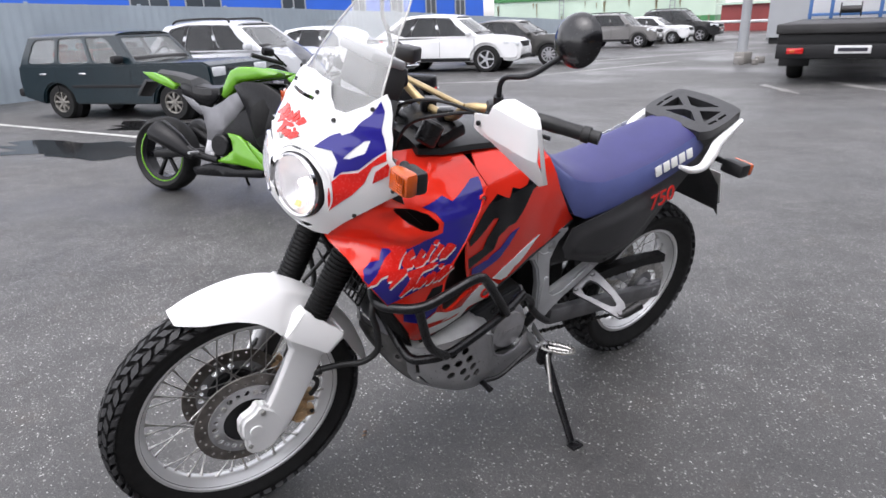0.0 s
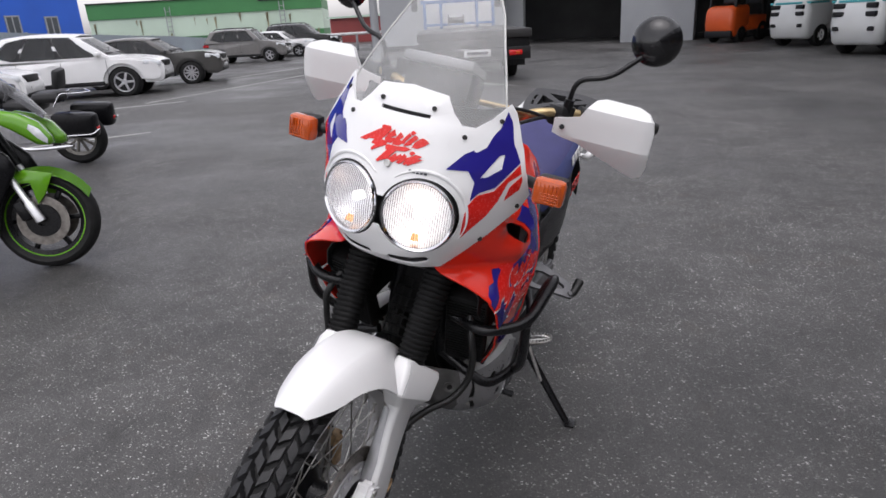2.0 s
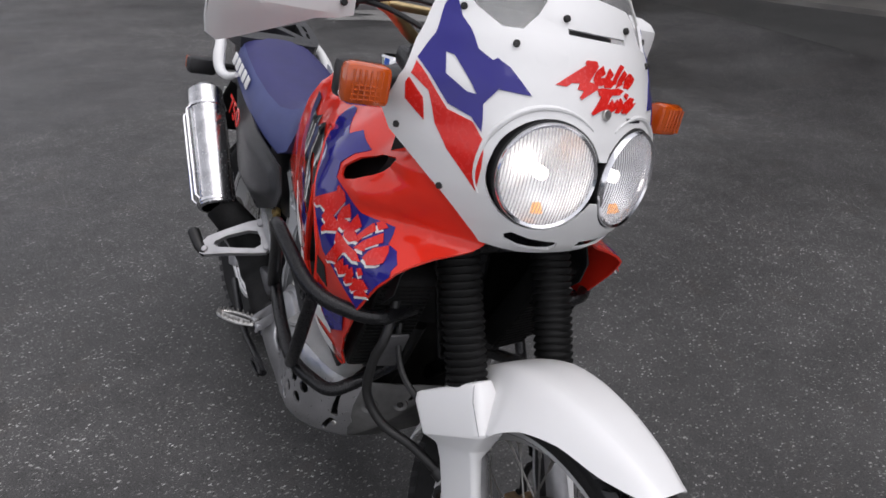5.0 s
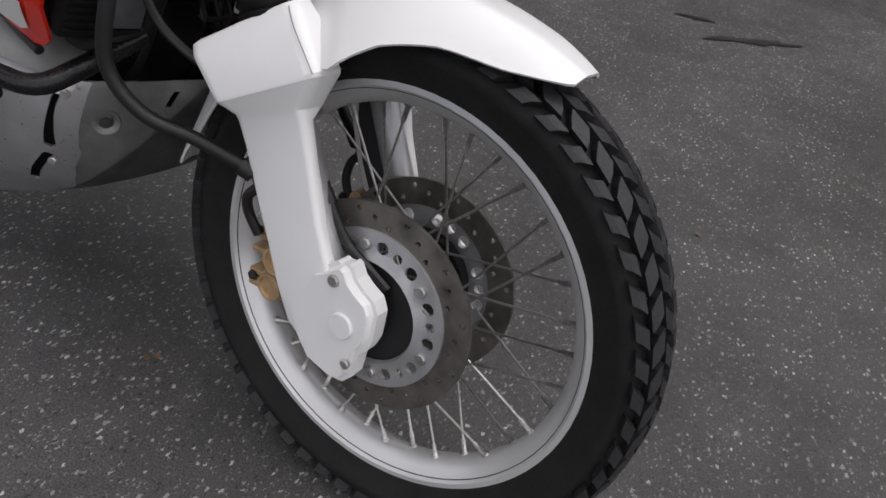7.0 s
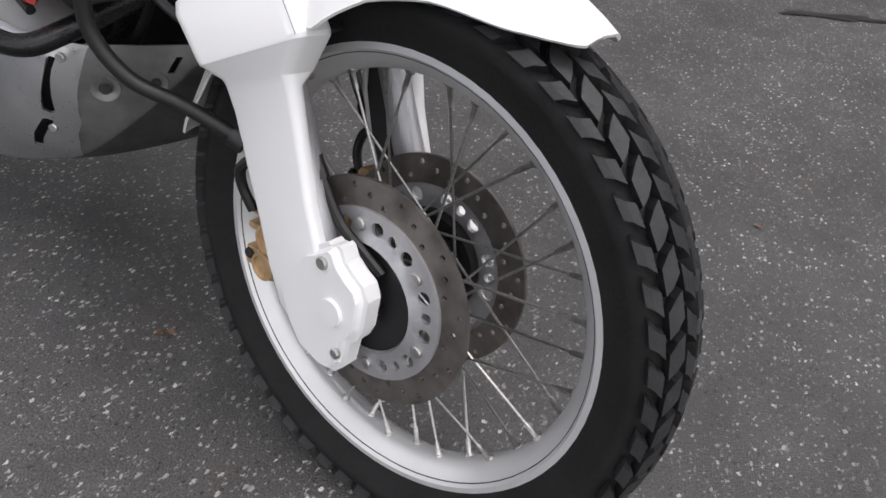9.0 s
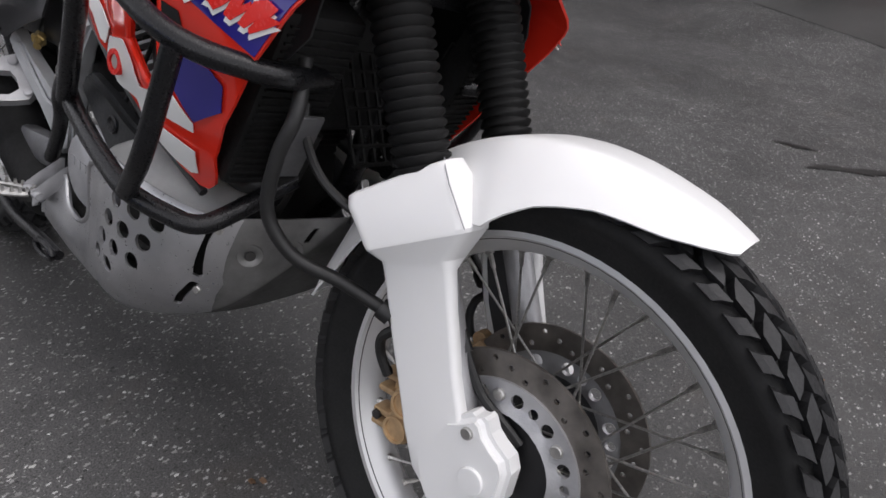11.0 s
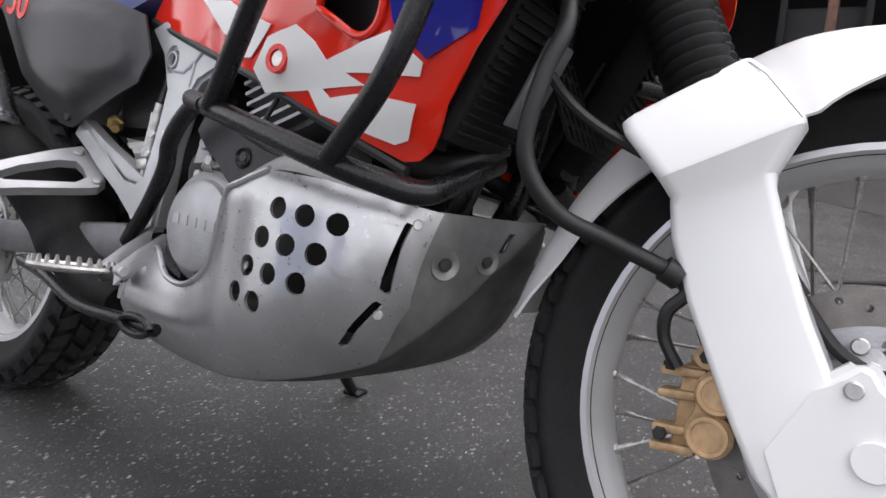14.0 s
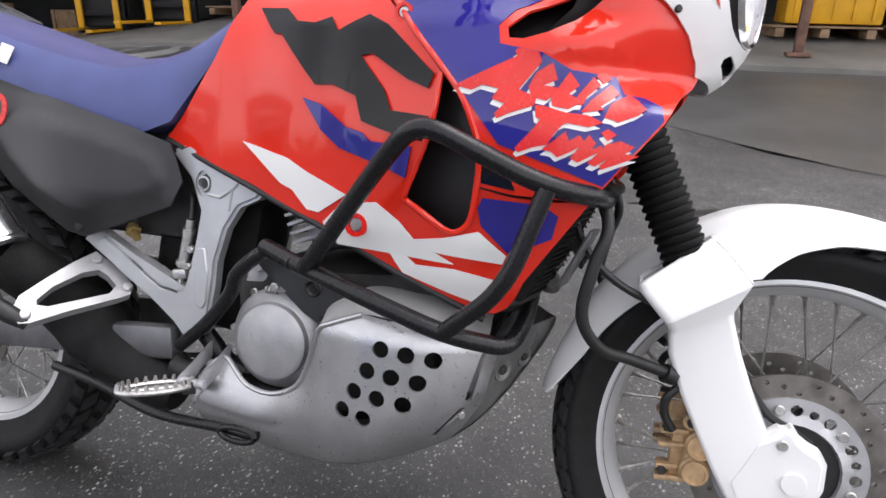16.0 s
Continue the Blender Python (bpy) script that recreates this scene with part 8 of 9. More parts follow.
# green sport motorcycle
LIME = paint("lime_green_paint", (0.105, 0.30, 0.010), 0.22)
SATIN = mat("satin_black_paint", (0.005, 0.005, 0.006), 0.30, spec=0.22)
SPAR = mat("dull_grey_spar", (0.16, 0.16, 0.17), 0.45, metal=0.4, vary=0.15, scale=10)
mx, my = (0.05 - 0.79) / 2, (-4.28 - 2.97) / 2
sport = thing("sport_motorcycle", "lime green and black sport motorcycle on its side stand", "motorcycle", m=park(mx, my, 122.7) @ Matrix.Rotation(radians(-7), 4, "X"))
wf = simple_wheel(sport, 0.79, 0.30, 0.12, 0.215, "front_wheel", SATIN)
wr_ = simple_wheel(sport, -0.74, 0.315, 0.19, 0.215, "rear_wheel", SATIN)
for s in (-1, 1):
    bm = bmesh.new()
    lathe(bm, [(0.10, -0.003), (0.15, -0.003), (0.15, 0.003), (0.10, 0.003)], (0.79, s * 0.07, 0.30), (0, 1, 0), 36, closed=True)
    part("brake_disc", bm, DISC, wf)
    bm = bmesh.new()
    lathe(bm, [(0.222, -0.004), (0.232, -0.004), (0.232, 0.004), (0.222, 0.004)], (-0.74, s * 0.068, 0.315), (0, 1, 0), 40, closed=True)
    part("rim_stripe", bm, LIME, wr_)
    bm = bmesh.new()
    tube(bm, [(0.79, s * 0.10, 0.30), (0.74, s * 0.10, 0.412), (0.735, s * 0.10, 0.423), (0.64, s * 0.10, 0.636)], [0.030, 0.028, 0.020, 0.020], 12)
    leg = part("fork_leg", bm, ALU, sport)
    bm = bmesh.new()
    tube(bm, [(0.64, s * 0.10, 0.636), (0.54, s * 0.10, 0.86)], 0.028, 12)
    part("fork_tube", bm, SATIN, leg)
    bm = bmesh.new()
    box(bm, (0.695, s * 0.085, 0.37), (0.06, 0.05, 0.12), (0, -20, 0), 0.012)
    part("caliper", bm, SATIN, leg)
    bm = bmesh.new()
    lathe(bm, [(0.035, -0.004), (0.098, -0.004), (0.098, 0.004), (0.035, 0.004)], (0.79, s * 0.072, 0.30), (0, 1, 0), 24, closed=True)
    part("disc_carrier", bm, SATIN, wf)
    bm = bmesh.new()
    lathe(bm, [(0.222, -0.003), (0.229, -0.003), (0.229, 0.003), (0.222, 0.003)], (0.79, s * 0.044, 0.30), (0, 1, 0), 40, closed=True)
    part("rim_stripe", bm, LIME, wf)

    def flat(name, pts, y, depth, material, bevel=0.02, s=s):
        bm = bmesh.new()
        plate(bm, pts, s * y, s * depth, bevel=bevel)
        return part(name, bm, material, sport, angle=50)

    flat("fender_side", [(0.64, 0.54), (0.74, 0.615), (0.90, 0.58), (0.84, 0.46), (0.79, 0.40), (0.765, 0.53)], 0.082, 0.012, LIME, 0.004)
    flat("side_fairing", [(0.13, 0.88), (0.23, 0.91), (0.41, 0.90), (0.52, 0.85), (0.60, 0.79), (0.70, 0.70), (0.73, 0.62), (0.67, 0.53), (0.60, 0.41), (0.56, 0.23), (0.49, 0.24), (0.31, 0.47), (0.25, 0.66), (0.21, 0.74)], 0.115, 0.045, SATIN, 0.012)
    flat("air_outlet", [(0.30, 0.72), (0.42, 0.79), (0.47, 0.70), (0.40, 0.52), (0.33, 0.48), (0.28, 0.64)], 0.150, 0.012, DEEP, 0.004)
    flat("belly_accent", [(0.235, 0.465), (0.37, 0.37), (0.53, 0.245), (0.42, 0.235), (0.31, 0.35)], 0.145, 0.022, LIME, 0.005)
    flat("nose_panel", [(0.60, 0.93), (0.70, 0.965), (0.79, 0.94), (0.88, 0.885), (0.94, 0.80), (0.95, 0.745), (0.87, 0.755), (0.74, 0.85)], 0.05, 0.10, LIME)
    flat("belly_panel", [(0.05, 0.52), (0.16, 0.50), (0.215, 0.46), (0.30, 0.365), (0.43, 0.235), (0.15, 0.27), (-0.10, 0.285), (0.04, 0.345), (0.10, 0.385), (0.09, 0.45)], 0.125, 0.045, LIME, 0.01)
    flat("belly_pan", [(-0.33, 0.23), (-0.13, 0.275), (0.14, 0.235), (0.40, 0.245), (0.36, 0.18), (0.01, 0.17), (-0.31, 0.17)], 0.08, 0.085, SATIN, 0.01)
    flat("tank_side", [(-0.03, 0.79), (0.0, 0.88), (0.07, 0.99), (0.15, 1.02), (0.30, 1.02), (0.53, 0.98), (0.55, 0.945), (0.38, 0.93), (0.15, 0.905), (0.09, 0.84), (0.02, 0.78)], 0.02, 0.11, LIME)
    flat("frame_spar", [(0.06, 0.80), (0.14, 0.83), (0.29, 0.80), (0.21, 0.72), (0.12, 0.63), (0.03, 0.56), (-0.06, 0.47), (-0.12, 0.38), (-0.19, 0.37), (-0.18, 0.53), (-0.21, 0.66), (-0.24, 0.73), (-0.11, 0.71), (0.0, 0.76)], 0.105, 0.03, SPAR, 0.008)
    flat("tail_panel", [(-0.85, 0.99), (-0.73, 0.985), (-0.60, 0.945), (-0.49, 0.88), (-0.52, 0.845), (-0.64, 0.885), (-0.74, 0.92)], 0.06, 0.05, LIME, 0.008)
    flat("seat_side", [(-0.45, 0.90), (-0.29, 0.88), (-0.06, 0.85), (-0.07, 0.78), (-0.16, 0.71), (-0.30, 0.75), (-0.44, 0.81)], 0.07, 0.04, SATIN, 0.01)
    flat("subframe", [(-0.42, 0.81), (-0.30, 0.77), (-0.17, 0.67), (-0.23, 0.65), (-0.31, 0.70)], 0.11, 0.02, SPAR, 0.006)
    bm = bmesh.new()
    disc(bm, (-0.02, s * 0.15, 0.42), (0, s, 0), 0.088, 0.06, 28)
    part("clutch_cover", bm, SATIN, sport)
    bm = bmesh.new()
    for x, z in ((-0.10, 0.40), (-0.12, 0.33)):
        disc(bm, (x, s * 0.145, z), (0, s, 0), 0.035, 0.05, 16)
    box(bm, (-0.13, s * 0.15, 0.37), (0.10, 0.03, 0.16), (0, 20, 0), 0.01)
    part("engine_casing", bm, CAST, sport)
    bm = bmesh.new()
    tube(bm, [(0.58, s * 0.12, 1.04), (0.46, s * 0.33, 1.09)], 0.017, 10)
    part("grip", bm, HOSE, sport)
    bm = bmesh.new()
    tube(bm, [(0.62, s * 0.14, 1.02), (0.60, s * 0.26, 1.10)], 0.008, 8)
    box(bm, (0.59, s * 0.31, 1.11), (0.04, 0.12, 0.06), None, 0.018)
    part("mirror", bm, SATIN, sport)
    bm = bmesh.new()
    tube(bm, curve([(-0.05, s * 0.16, 0.30), (-0.25, s * 0.17, 0.34), (-0.40, s * 0.18, 0.42)]), 0.03, 12)
    tube(bm, [(-0.29, s * 0.18, 0.32), (-0.36, s * 0.19, 0.37), (-0.46, s * 0.20, 0.44), (-0.62, s * 0.21, 0.525), (-0.645, s * 0.21, 0.54)], [0.032, 0.060, 0.084, 0.104, 0.085], 16, flat=0.7)
    part("muffler", bm, SATIN, sport, "black exhaust muffler")
    bm = bmesh.new()
    box(bm, (-0.45, s * 0.12, 0.34), (0.62, 0.04, 0.07), (0, -3, 0), 0.012)
    part("swing_arm", bm, SATIN, sport)
    bm = bmesh.new()
    tube(bm, [(-0.22, s * 0.20, 0.36), (-0.22, s * 0.30, 0.36)], 0.012, 8)
    part("footrest", bm, CAST, sport)
    flat("headlight", [(0.85, 0.875), (0.90, 0.845), (0.94, 0.785), (0.935, 0.755), (0.885, 0.79), (0.84, 0.845)], 0.146, 0.008, LAMP_CLEAR, 0.003)
    flat("front_indicator", [(0.49, 0.665), (0.53, 0.675), (0.57, 0.655), (0.535, 0.640)], 0.158, 0.006, LAMP_CLEAR, 0.002)
bm = bmesh.new()
loft(bm, [[(x, -w, z - 0.05), (x, -w, z), (x, 0, z + 0.03), (x, w, z), (x, w, z - 0.05)] for x, z, w in ((-0.05, 0.86, 0.10), (-0.20, 0.855, 0.12), (-0.30, 0.87, 0.12), (-0.34, 0.92, 0.10), (-0.50, 0.955, 0.08), (-0.74, 0.985, 0.05))])
part("seat", bm, BLACK_PLASTIC, sport)
bm = bmesh.new()
loft(bm, [[(x, w * t, z + 0.03 * (1 - t * t)) for t in (-1, -0.5, 0, 0.5, 1)] for x, z, w in ((0.90, 0.90, 0.06), (0.77, 1.04, 0.13), (0.65, 1.14, 0.13), (0.58, 1.19, 0.09))], closed=False)
bmesh.ops.solidify(bm, geom=bm.faces[:], thickness=0.004)
part("windscreen", bm, glass("smoked_screen", (0.15, 0.15, 0.16), 0.05, 0.8), sport)
bm = bmesh.new()
loft(bm, [[(0.79 + 0.325 * math.cos(a), y, 0.30 + 0.325 * math.sin(a) - abs(y) * 0.6) for y in (-0.075, -0.04, 0, 0.04, 0.075)] for a in [radians(30 + k * 12) for k in range(11)]], closed=False)
bmesh.ops.solidify(bm, geom=bm.faces[:], thickness=0.004)
part("front_fender", bm, LIME, sport)
bm = bmesh.new()
box(bm, (0.10, 0, 0.52), (0.55, 0.26, 0.40), None, 0.05)
part("engine", bm, SATIN, sport)
bm = bmesh.new()
tube(bm, [(-0.1, 0.14, 0.30), (-0.16, 0.33, 0.03)], 0.012, 8)
part("side_stand", bm, SATIN, sport)
bm = bmesh.new()
box(bm, (-0.90, 0, 0.86), (0.03, 0.14, 0.16), (0, 40, 0), 0.006)
part("plate_holder", bm, BLACK_PLASTIC, sport)

# black touring motorcycle behind it
tour = thing("touring_motorcycle", "black touring motorcycle with saddlebags and a tall screen", "motorcycle", m=park(-3.1, -6.45, -60, 0.97) @ Matrix.Rotation(radians(-6), 4, "X"))
simple_wheel(tour, 0.80, 0.31, 0.13, 0.21, "front_wheel", CHROME, 10)
simple_wheel(tour, -0.64, 0.31, 0.16, 0.20, "rear_wheel", STEEL_RIM, 10)
bm = bmesh.new()
loft(bm, [[(x, w * math.cos(a), z + h * math.sin(a)) for a in [2 * math.pi * k / 12 for k in range(12)]] for x, z, w, h in ((0.42, 0.86, 0.06, 0.06), (0.30, 0.86, 0.15, 0.12), (0.10, 0.84, 0.16, 0.12), (-0.05, 0.78, 0.08, 0.07))])
part("tank", bm, SATIN, tour)
bm = bmesh.new()
box(bm, (-0.18, 0, 0.72), (0.40, 0.32, 0.12), (0, -6, 0), 0.05)
box(bm, (-0.45, 0, 0.79), (0.32, 0.26, 0.12), None, 0.05)
part("seat", bm, BLACK_PLASTIC, tour)
bm = bmesh.new()
box(bm, (-0.60, 0, 0.985), (0.085, 0.24, 0.22), (0, -12, 0), 0.04)
part("backrest", bm, BLACK_PLASTIC, tour)
for s in (-1, 1):
    bm = bmesh.new()
    tube(bm, rounded([(-0.52, s * 0.13, 0.70), (-0.62, s * 0.13, 0.84), (-0.80, s * 0.12, 0.83), (-0.90, 0, 0.82)], 0.05), 0.008, 8)
    tube(bm, rounded([(-0.50, s * 0.385, 0.42), (-0.96, s * 0.385, 0.42), (-1.01, s * 0.32, 0.46)], 0.05), 0.009, 8)
    tube(bm, rounded([(0.50, s * 0.08, 0.95), (0.36, s * 0.30, 1.10), (0.18, s * 0.40, 1.04)], 0.06), 0.012, 10)
    tube(bm, [(0.80, s * 0.09, 0.31), (0.52, s * 0.09, 0.92)], 0.024, 10)
    tube(bm, curve([(0.2, s * 0.16, 0.3), (-0.2, s * 0.2, 0.25), (-0.66, s * 0.24, 0.27)]), 0.024, 10)
    part("chrome_rail", bm, CHROME, tour)
for s in (-1, 1):
    bm = bmesh.new()
    box(bm, (-0.76, s * 0.27, 0.51), (0.46, 0.20, 0.27), (0, -4, 0), 0.05)
    part("saddlebag", bm, SATIN, tour, "black hard saddlebag")
    bm = bmesh.new()
    box(bm, (-0.985, s * 0.27, 0.46), (0.02, 0.08, 0.04), None, 0.008)
    part("tail_lens", bm, RED_LENS, tour)
bm = bmesh.new()
loft(bm, [[(x - 1.2 * y * y, y, z - (2.2 * max(0.0, abs(y) - 0.08) ** 2 if z > 1.35 else 0.0)) for y in (-0.24, -0.19, -0.12, 0, 0.12, 0.19, 0.24)] for x, z in ((0.64, 0.94), (0.57, 1.12), (0.48, 1.30), (0.43, 1.38), (0.40, 1.43))], closed=False)
bmesh.ops.solidify(bm, geom=bm.faces[:], thickness=0.004)
part("windscreen", bm, TALL_SCREEN, tour).visible_shadow = False
bm = bmesh.new()
disc(bm, (0.66, 0, 0.90), (1, 0, 0), 0.09, 0.14, 24)
part("headlight", bm, CHROME, tour)
bm = bmesh.new()
box(bm, (0.05, 0, 0.48), (0.50, 0.30, 0.38), None, 0.06)
part("engine", bm, CAST, tour)

# tow truck, seen from behind
truck = thing("tow_truck", "flatbed tow truck with white cab and dark steel deck", "truck", m=park(-15.25, -5.85, -155.5, 1.05))
DECK = mat("dark_steel_deck", (0.018, 0.017, 0.017), 0.55, vary=0.3, scale=3)
TRUCK_BLUE = paint("blue_rail_paint", (0.05, 0.13, 0.32), 0.4)
# the black panel under the deck is added for the dark of the recess
for name, c, size, m_, bv in (("deck", (-1.1, 0, 0.92), (6.0, 2.25, 0.16), DECK, 0.02), ("rear_beam", (-4.02, 0, 0.55), (0.14, 2.2, 0.24), TRIM_BLACK, 0.02), ("recess_shade", (-3.98, 0, 0.74), (0.06, 2.18, 0.24), TRIM_BLACK, 0.01), ("chassis", (-0.6, 0, 0.62), (6.6, 0.9, 0.25), TRIM_BLACK, 0.02),
                              ("cab", (3.0, 0, 1.62), (1.7, 1.95, 1.75), PAINT_WHITE, 0.12), ("cab_base", (3.0, 0, 0.62), (1.7, 1.9, 0.4), TRIM_BLACK, 0.05)):
    bm = bmesh.new()
    box(bm, c, size, None, bv)
    part(name, bm, m_, truck)
bm = bmesh.new()
box(bm, (2.13, 0, 1.95), (0.05, 1.1, 0.42), None, 0.05)
part("rear_window", bm, CAR_GLASS, truck)
bm = bmesh.new()
for y in (-0.95, -0.5, 0.5, 0.95):
    box(bm, (1.85, y, 1.32), (0.08, 0.08, 0.75), None, 0.01)
box(bm, (1.85, 0, 1.70), (0.09, 2.1, 0.09), None, 0.01)
box(bm, (1.85, 0, 1.10), (0.07, 2.0, 0.07), None, 0.01)
part("headboard_frame", bm, TRUCK_BLUE, truck, "blue tubular headboard")
bm = bmesh.new()
lathe(bm, [(0.05, -0.22), (0.16, -0.22), (0.16, -0.19), (0.08, -0.19), (0.08, 0.19), (0.16, 0.19), (0.16, 0.22), (0.05, 0.22)], (1.5, 0.1, 1.2), (0, 1, 0), 20, closed=True)
part("winch", bm, DECK, truck)
for s in (-1, 1):
    bm = bmesh.new()
    box(bm, (-4.11, s * 0.80, 0.56), (0.06, 0.26, 0.10), None, 0.015)
    part("tail_light", bm, RED_LENS, truck)
    bm = bmesh.new()
    box(bm, (-4.145, s * 0.84, 0.56), (0.012, 0.08, 0.05), None, 0.004)
    part("indicator_lens", bm, ORANGE, truck)
    for x in (-2.6, 2.9):
        wheel_parts(truck, (x, s * 0.85, 0.36), s, 0.36, 0.26, 0.22, 6, CAR_RIM)
    bm = bmesh.new()
    box(bm, (-3.2, s * 0.85, 0.50), (0.02, 0.5, 0.5), (0, 6, 0), 0.004)
    part("mud_flap", bm, TRIM_BLACK, truck)
    bm = bmesh.new()
    tube(bm, [(3.5, s * 0.95, 1.9), (3.5, s * 1.22, 1.85)], 0.02, 6)
    box(bm, (3.5, s * 1.25, 1.7), (0.06, 0.18, 0.40), None, 0.02)
    part("wing_mirror", bm, TRIM_BLACK, truck)
bm = bmesh.new()
box(bm, (-4.10, -0.05, 0.58), (0.02, 0.52, 0.13), None, 0.004)
pl = part("number_plate", bm, FRAME_WHITE, truck)
bm = bmesh.new()
box(bm, (-4.113, -0.05, 0.58), (0.006, 0.42, 0.055))
part("plate_bar", bm, INK, pl)


# forklifts in front of the sheds, seen from behind
def forklift(label, m, color, plain=False):
    root = thing("forklift", label, "forklift", group="forklifts by the sheds", m=m)
    # rounded counterweight, drawn in at its foot and hollowed over the rear wheels
    bm = bmesh.new()
    rings = []
    for z, back, half, r in ((0.20, -1.10, 0.50, 0.16), (0.26, -1.18, 0.53, 0.18), (0.60, -1.24, 0.56, 0.20), (0.98, -1.22, 0.56, 0.20), (1.12, -1.17, 0.54, 0.20), (1.20, -1.06, 0.48, 0.18), (1.22, -0.95, 0.42, 0.16)):
        front = -0.92 if z < 0.56 else -0.22
        ring = []
        for qx, qy, a0 in ((1, 1, 0), (-1, 1, 90), (-1, -1, 180), (1, -1, 270)):
            rr = r if qx < 0 else 0.03
            for k in range(6):
                a = radians(a0 + 18 * k)
                ring.append(((front - rr if qx > 0 else back + rr) + rr * math.cos(a), qy * (half - rr) + rr * math.sin(a), z))
        rings.append(ring)
    loft(bm, rings)
    part("counterweight", bm, color, root, angle=50)
    bm = bmesh.new()
    box(bm, (0.35, 0, 0.62), (1.20, 1.10, 0.50), None, 0.05)
    box(bm, (-0.45, 0, 0.48), (0.9, 0.80, 0.40), None, 0.05)
    part("chassis", bm, color, root)
    for s in (-1, 1):
        if plain:
            continue
        for z in (0.96, 0.80):
            bm = bmesh.new()
            box(bm, (-1.215, s * 0.33, z), (0.08, 0.24, 0.10), (0, 0, s * 14), 0.015)
            part("vent", bm, TRIM_BLACK, root)
        bm = bmesh.new()
        box(bm, (-1.215, s * 0.36, 0.52), (0.06, 0.14, 0.09), (0, 0, s * 14), 0.015)
        part("lamp_recess", bm, TRIM_BLACK, root)
    if not plain:
        bm = bmesh.new()
        box(bm, (-0.80, 0, 1.05), (0.72, 1.124, 0.05), None, 0.006)
        box(bm, (-1.19, 0, 1.05), (0.06, 0.74, 0.05), None, 0.006)
        part("maker_stripe", bm, TEAL, root, "teal stripe round the hood")
        bm = bmesh.new()
        box(bm, (-0.05, -0.552, 0.66), (0.16, 0.012, 0.16))
        part("warning_sticker", bm, paint("sticker_yellow", (0.70, 0.45, 0.04), 0.5), root)
    for s in (-1, 1):
        bm = bmesh.new()
        tube(bm, rounded([(-0.98, s * 0.46, 1.15), (-0.86, s * 0.46, 2.15), (0.55, s * 0.46, 2.15), (0.85, s * 0.48, 0.85)], 0.12), 0.055, 10)
        part("guard_pillar", bm, TRIM_BLACK if plain else color, root)
    for k in range(6):
        bm = bmesh.new()
        box(bm, (-0.6 + k * 0.22, 0, 2.16), (0.05, 0.95, 0.03))
        part("guard_bar", bm, TRIM_BLACK if plain else color, root)
    bm = bmesh.new()
    box(bm, (-0.35, 0, 1.35), (0.45, 0.48, 0.14), None, 0.04)
    box(bm, (-0.55, 0, 1.62), (0.12, 0.46, 0.50), (0, -10, 0), 0.04)
    part("seat", bm, BLACK_PLASTIC, root)
    bm = bmesh.new()
    tube(bm, [(0.45, 0, 0.9), (0.25, 0, 1.45)], 0.03, 8)
    lathe(bm, [(0.15, -0.012), (0.175, -0.012), (0.175, 0.012), (0.15, 0.012)], (0.24, 0, 1.48), (-0.4, 0, 1), 20, closed=True)
    part("steering_wheel", bm, TRIM_BLACK, root)
    for s in (-1, 1):
        bm = bmesh.new()
        box(bm, (1.15, s * 0.32, 1.4), (0.12, 0.09, 2.6), None, 0.01)
        part("mast_rail", bm, TRIM_BLACK, root)
    for z in (0.5, 1.3, 2.5):
        bm = bmesh.new()
        box(bm, (1.15, 0, z), (0.10, 0.70, 0.10), None, 0.01)
        part("mast_cross", bm, TRIM_BLACK, root)
    for s in (-1, 1):
        for x, r in ((-0.62, 0.27), (0.72, 0.33)):
            wheel_parts(root, (x, s * 0.47, r), s, r, 0.18, r * 0.5, 5, TRIM_BLACK if plain else color)
        bm = bmesh.new()
        box(bm, (1.65, s * 0.25, 0.10), (0.95, 0.11, 0.04), None, 0.01)
        part("fork", bm, TRIM_BLACK, root)
    if plain:
        bm = bmesh.new()
        box(bm, (-1.05, 0, 0.30), (0.36, 1.0, 0.22), None, 0.04)
        part("dark_base", bm, TRIM_BLACK, root)
    return root


TEAL = paint("teal_stripe", (0.05, 0.34, 0.38), 0.4)
FL_WHITE = paint("forklift_white", (0.62, 0.63, 0.62), 0.35)
FL_ORANGE = paint("forklift_orange", (0.62, 0.09, 0.015), 0.4)
for x, y, h, c, lab in ((-21.0, 3.0, 140, FL_WHITE, "white forklift truck with dark vents"), (-17.2, 4.15, 139, FL_WHITE, "white forklift truck with dark vents"), (-16.0, 5.15, 138, FL_WHITE, "white forklift truck with dark vents"), (-24.3, 0.85, 150, FL_ORANGE, "orange forklift truck under the shed roof")):
    forklift(lab, park(x, y, h, 0.98 if c is FL_ORANGE else 1.12), c, c is FL_ORANGE)

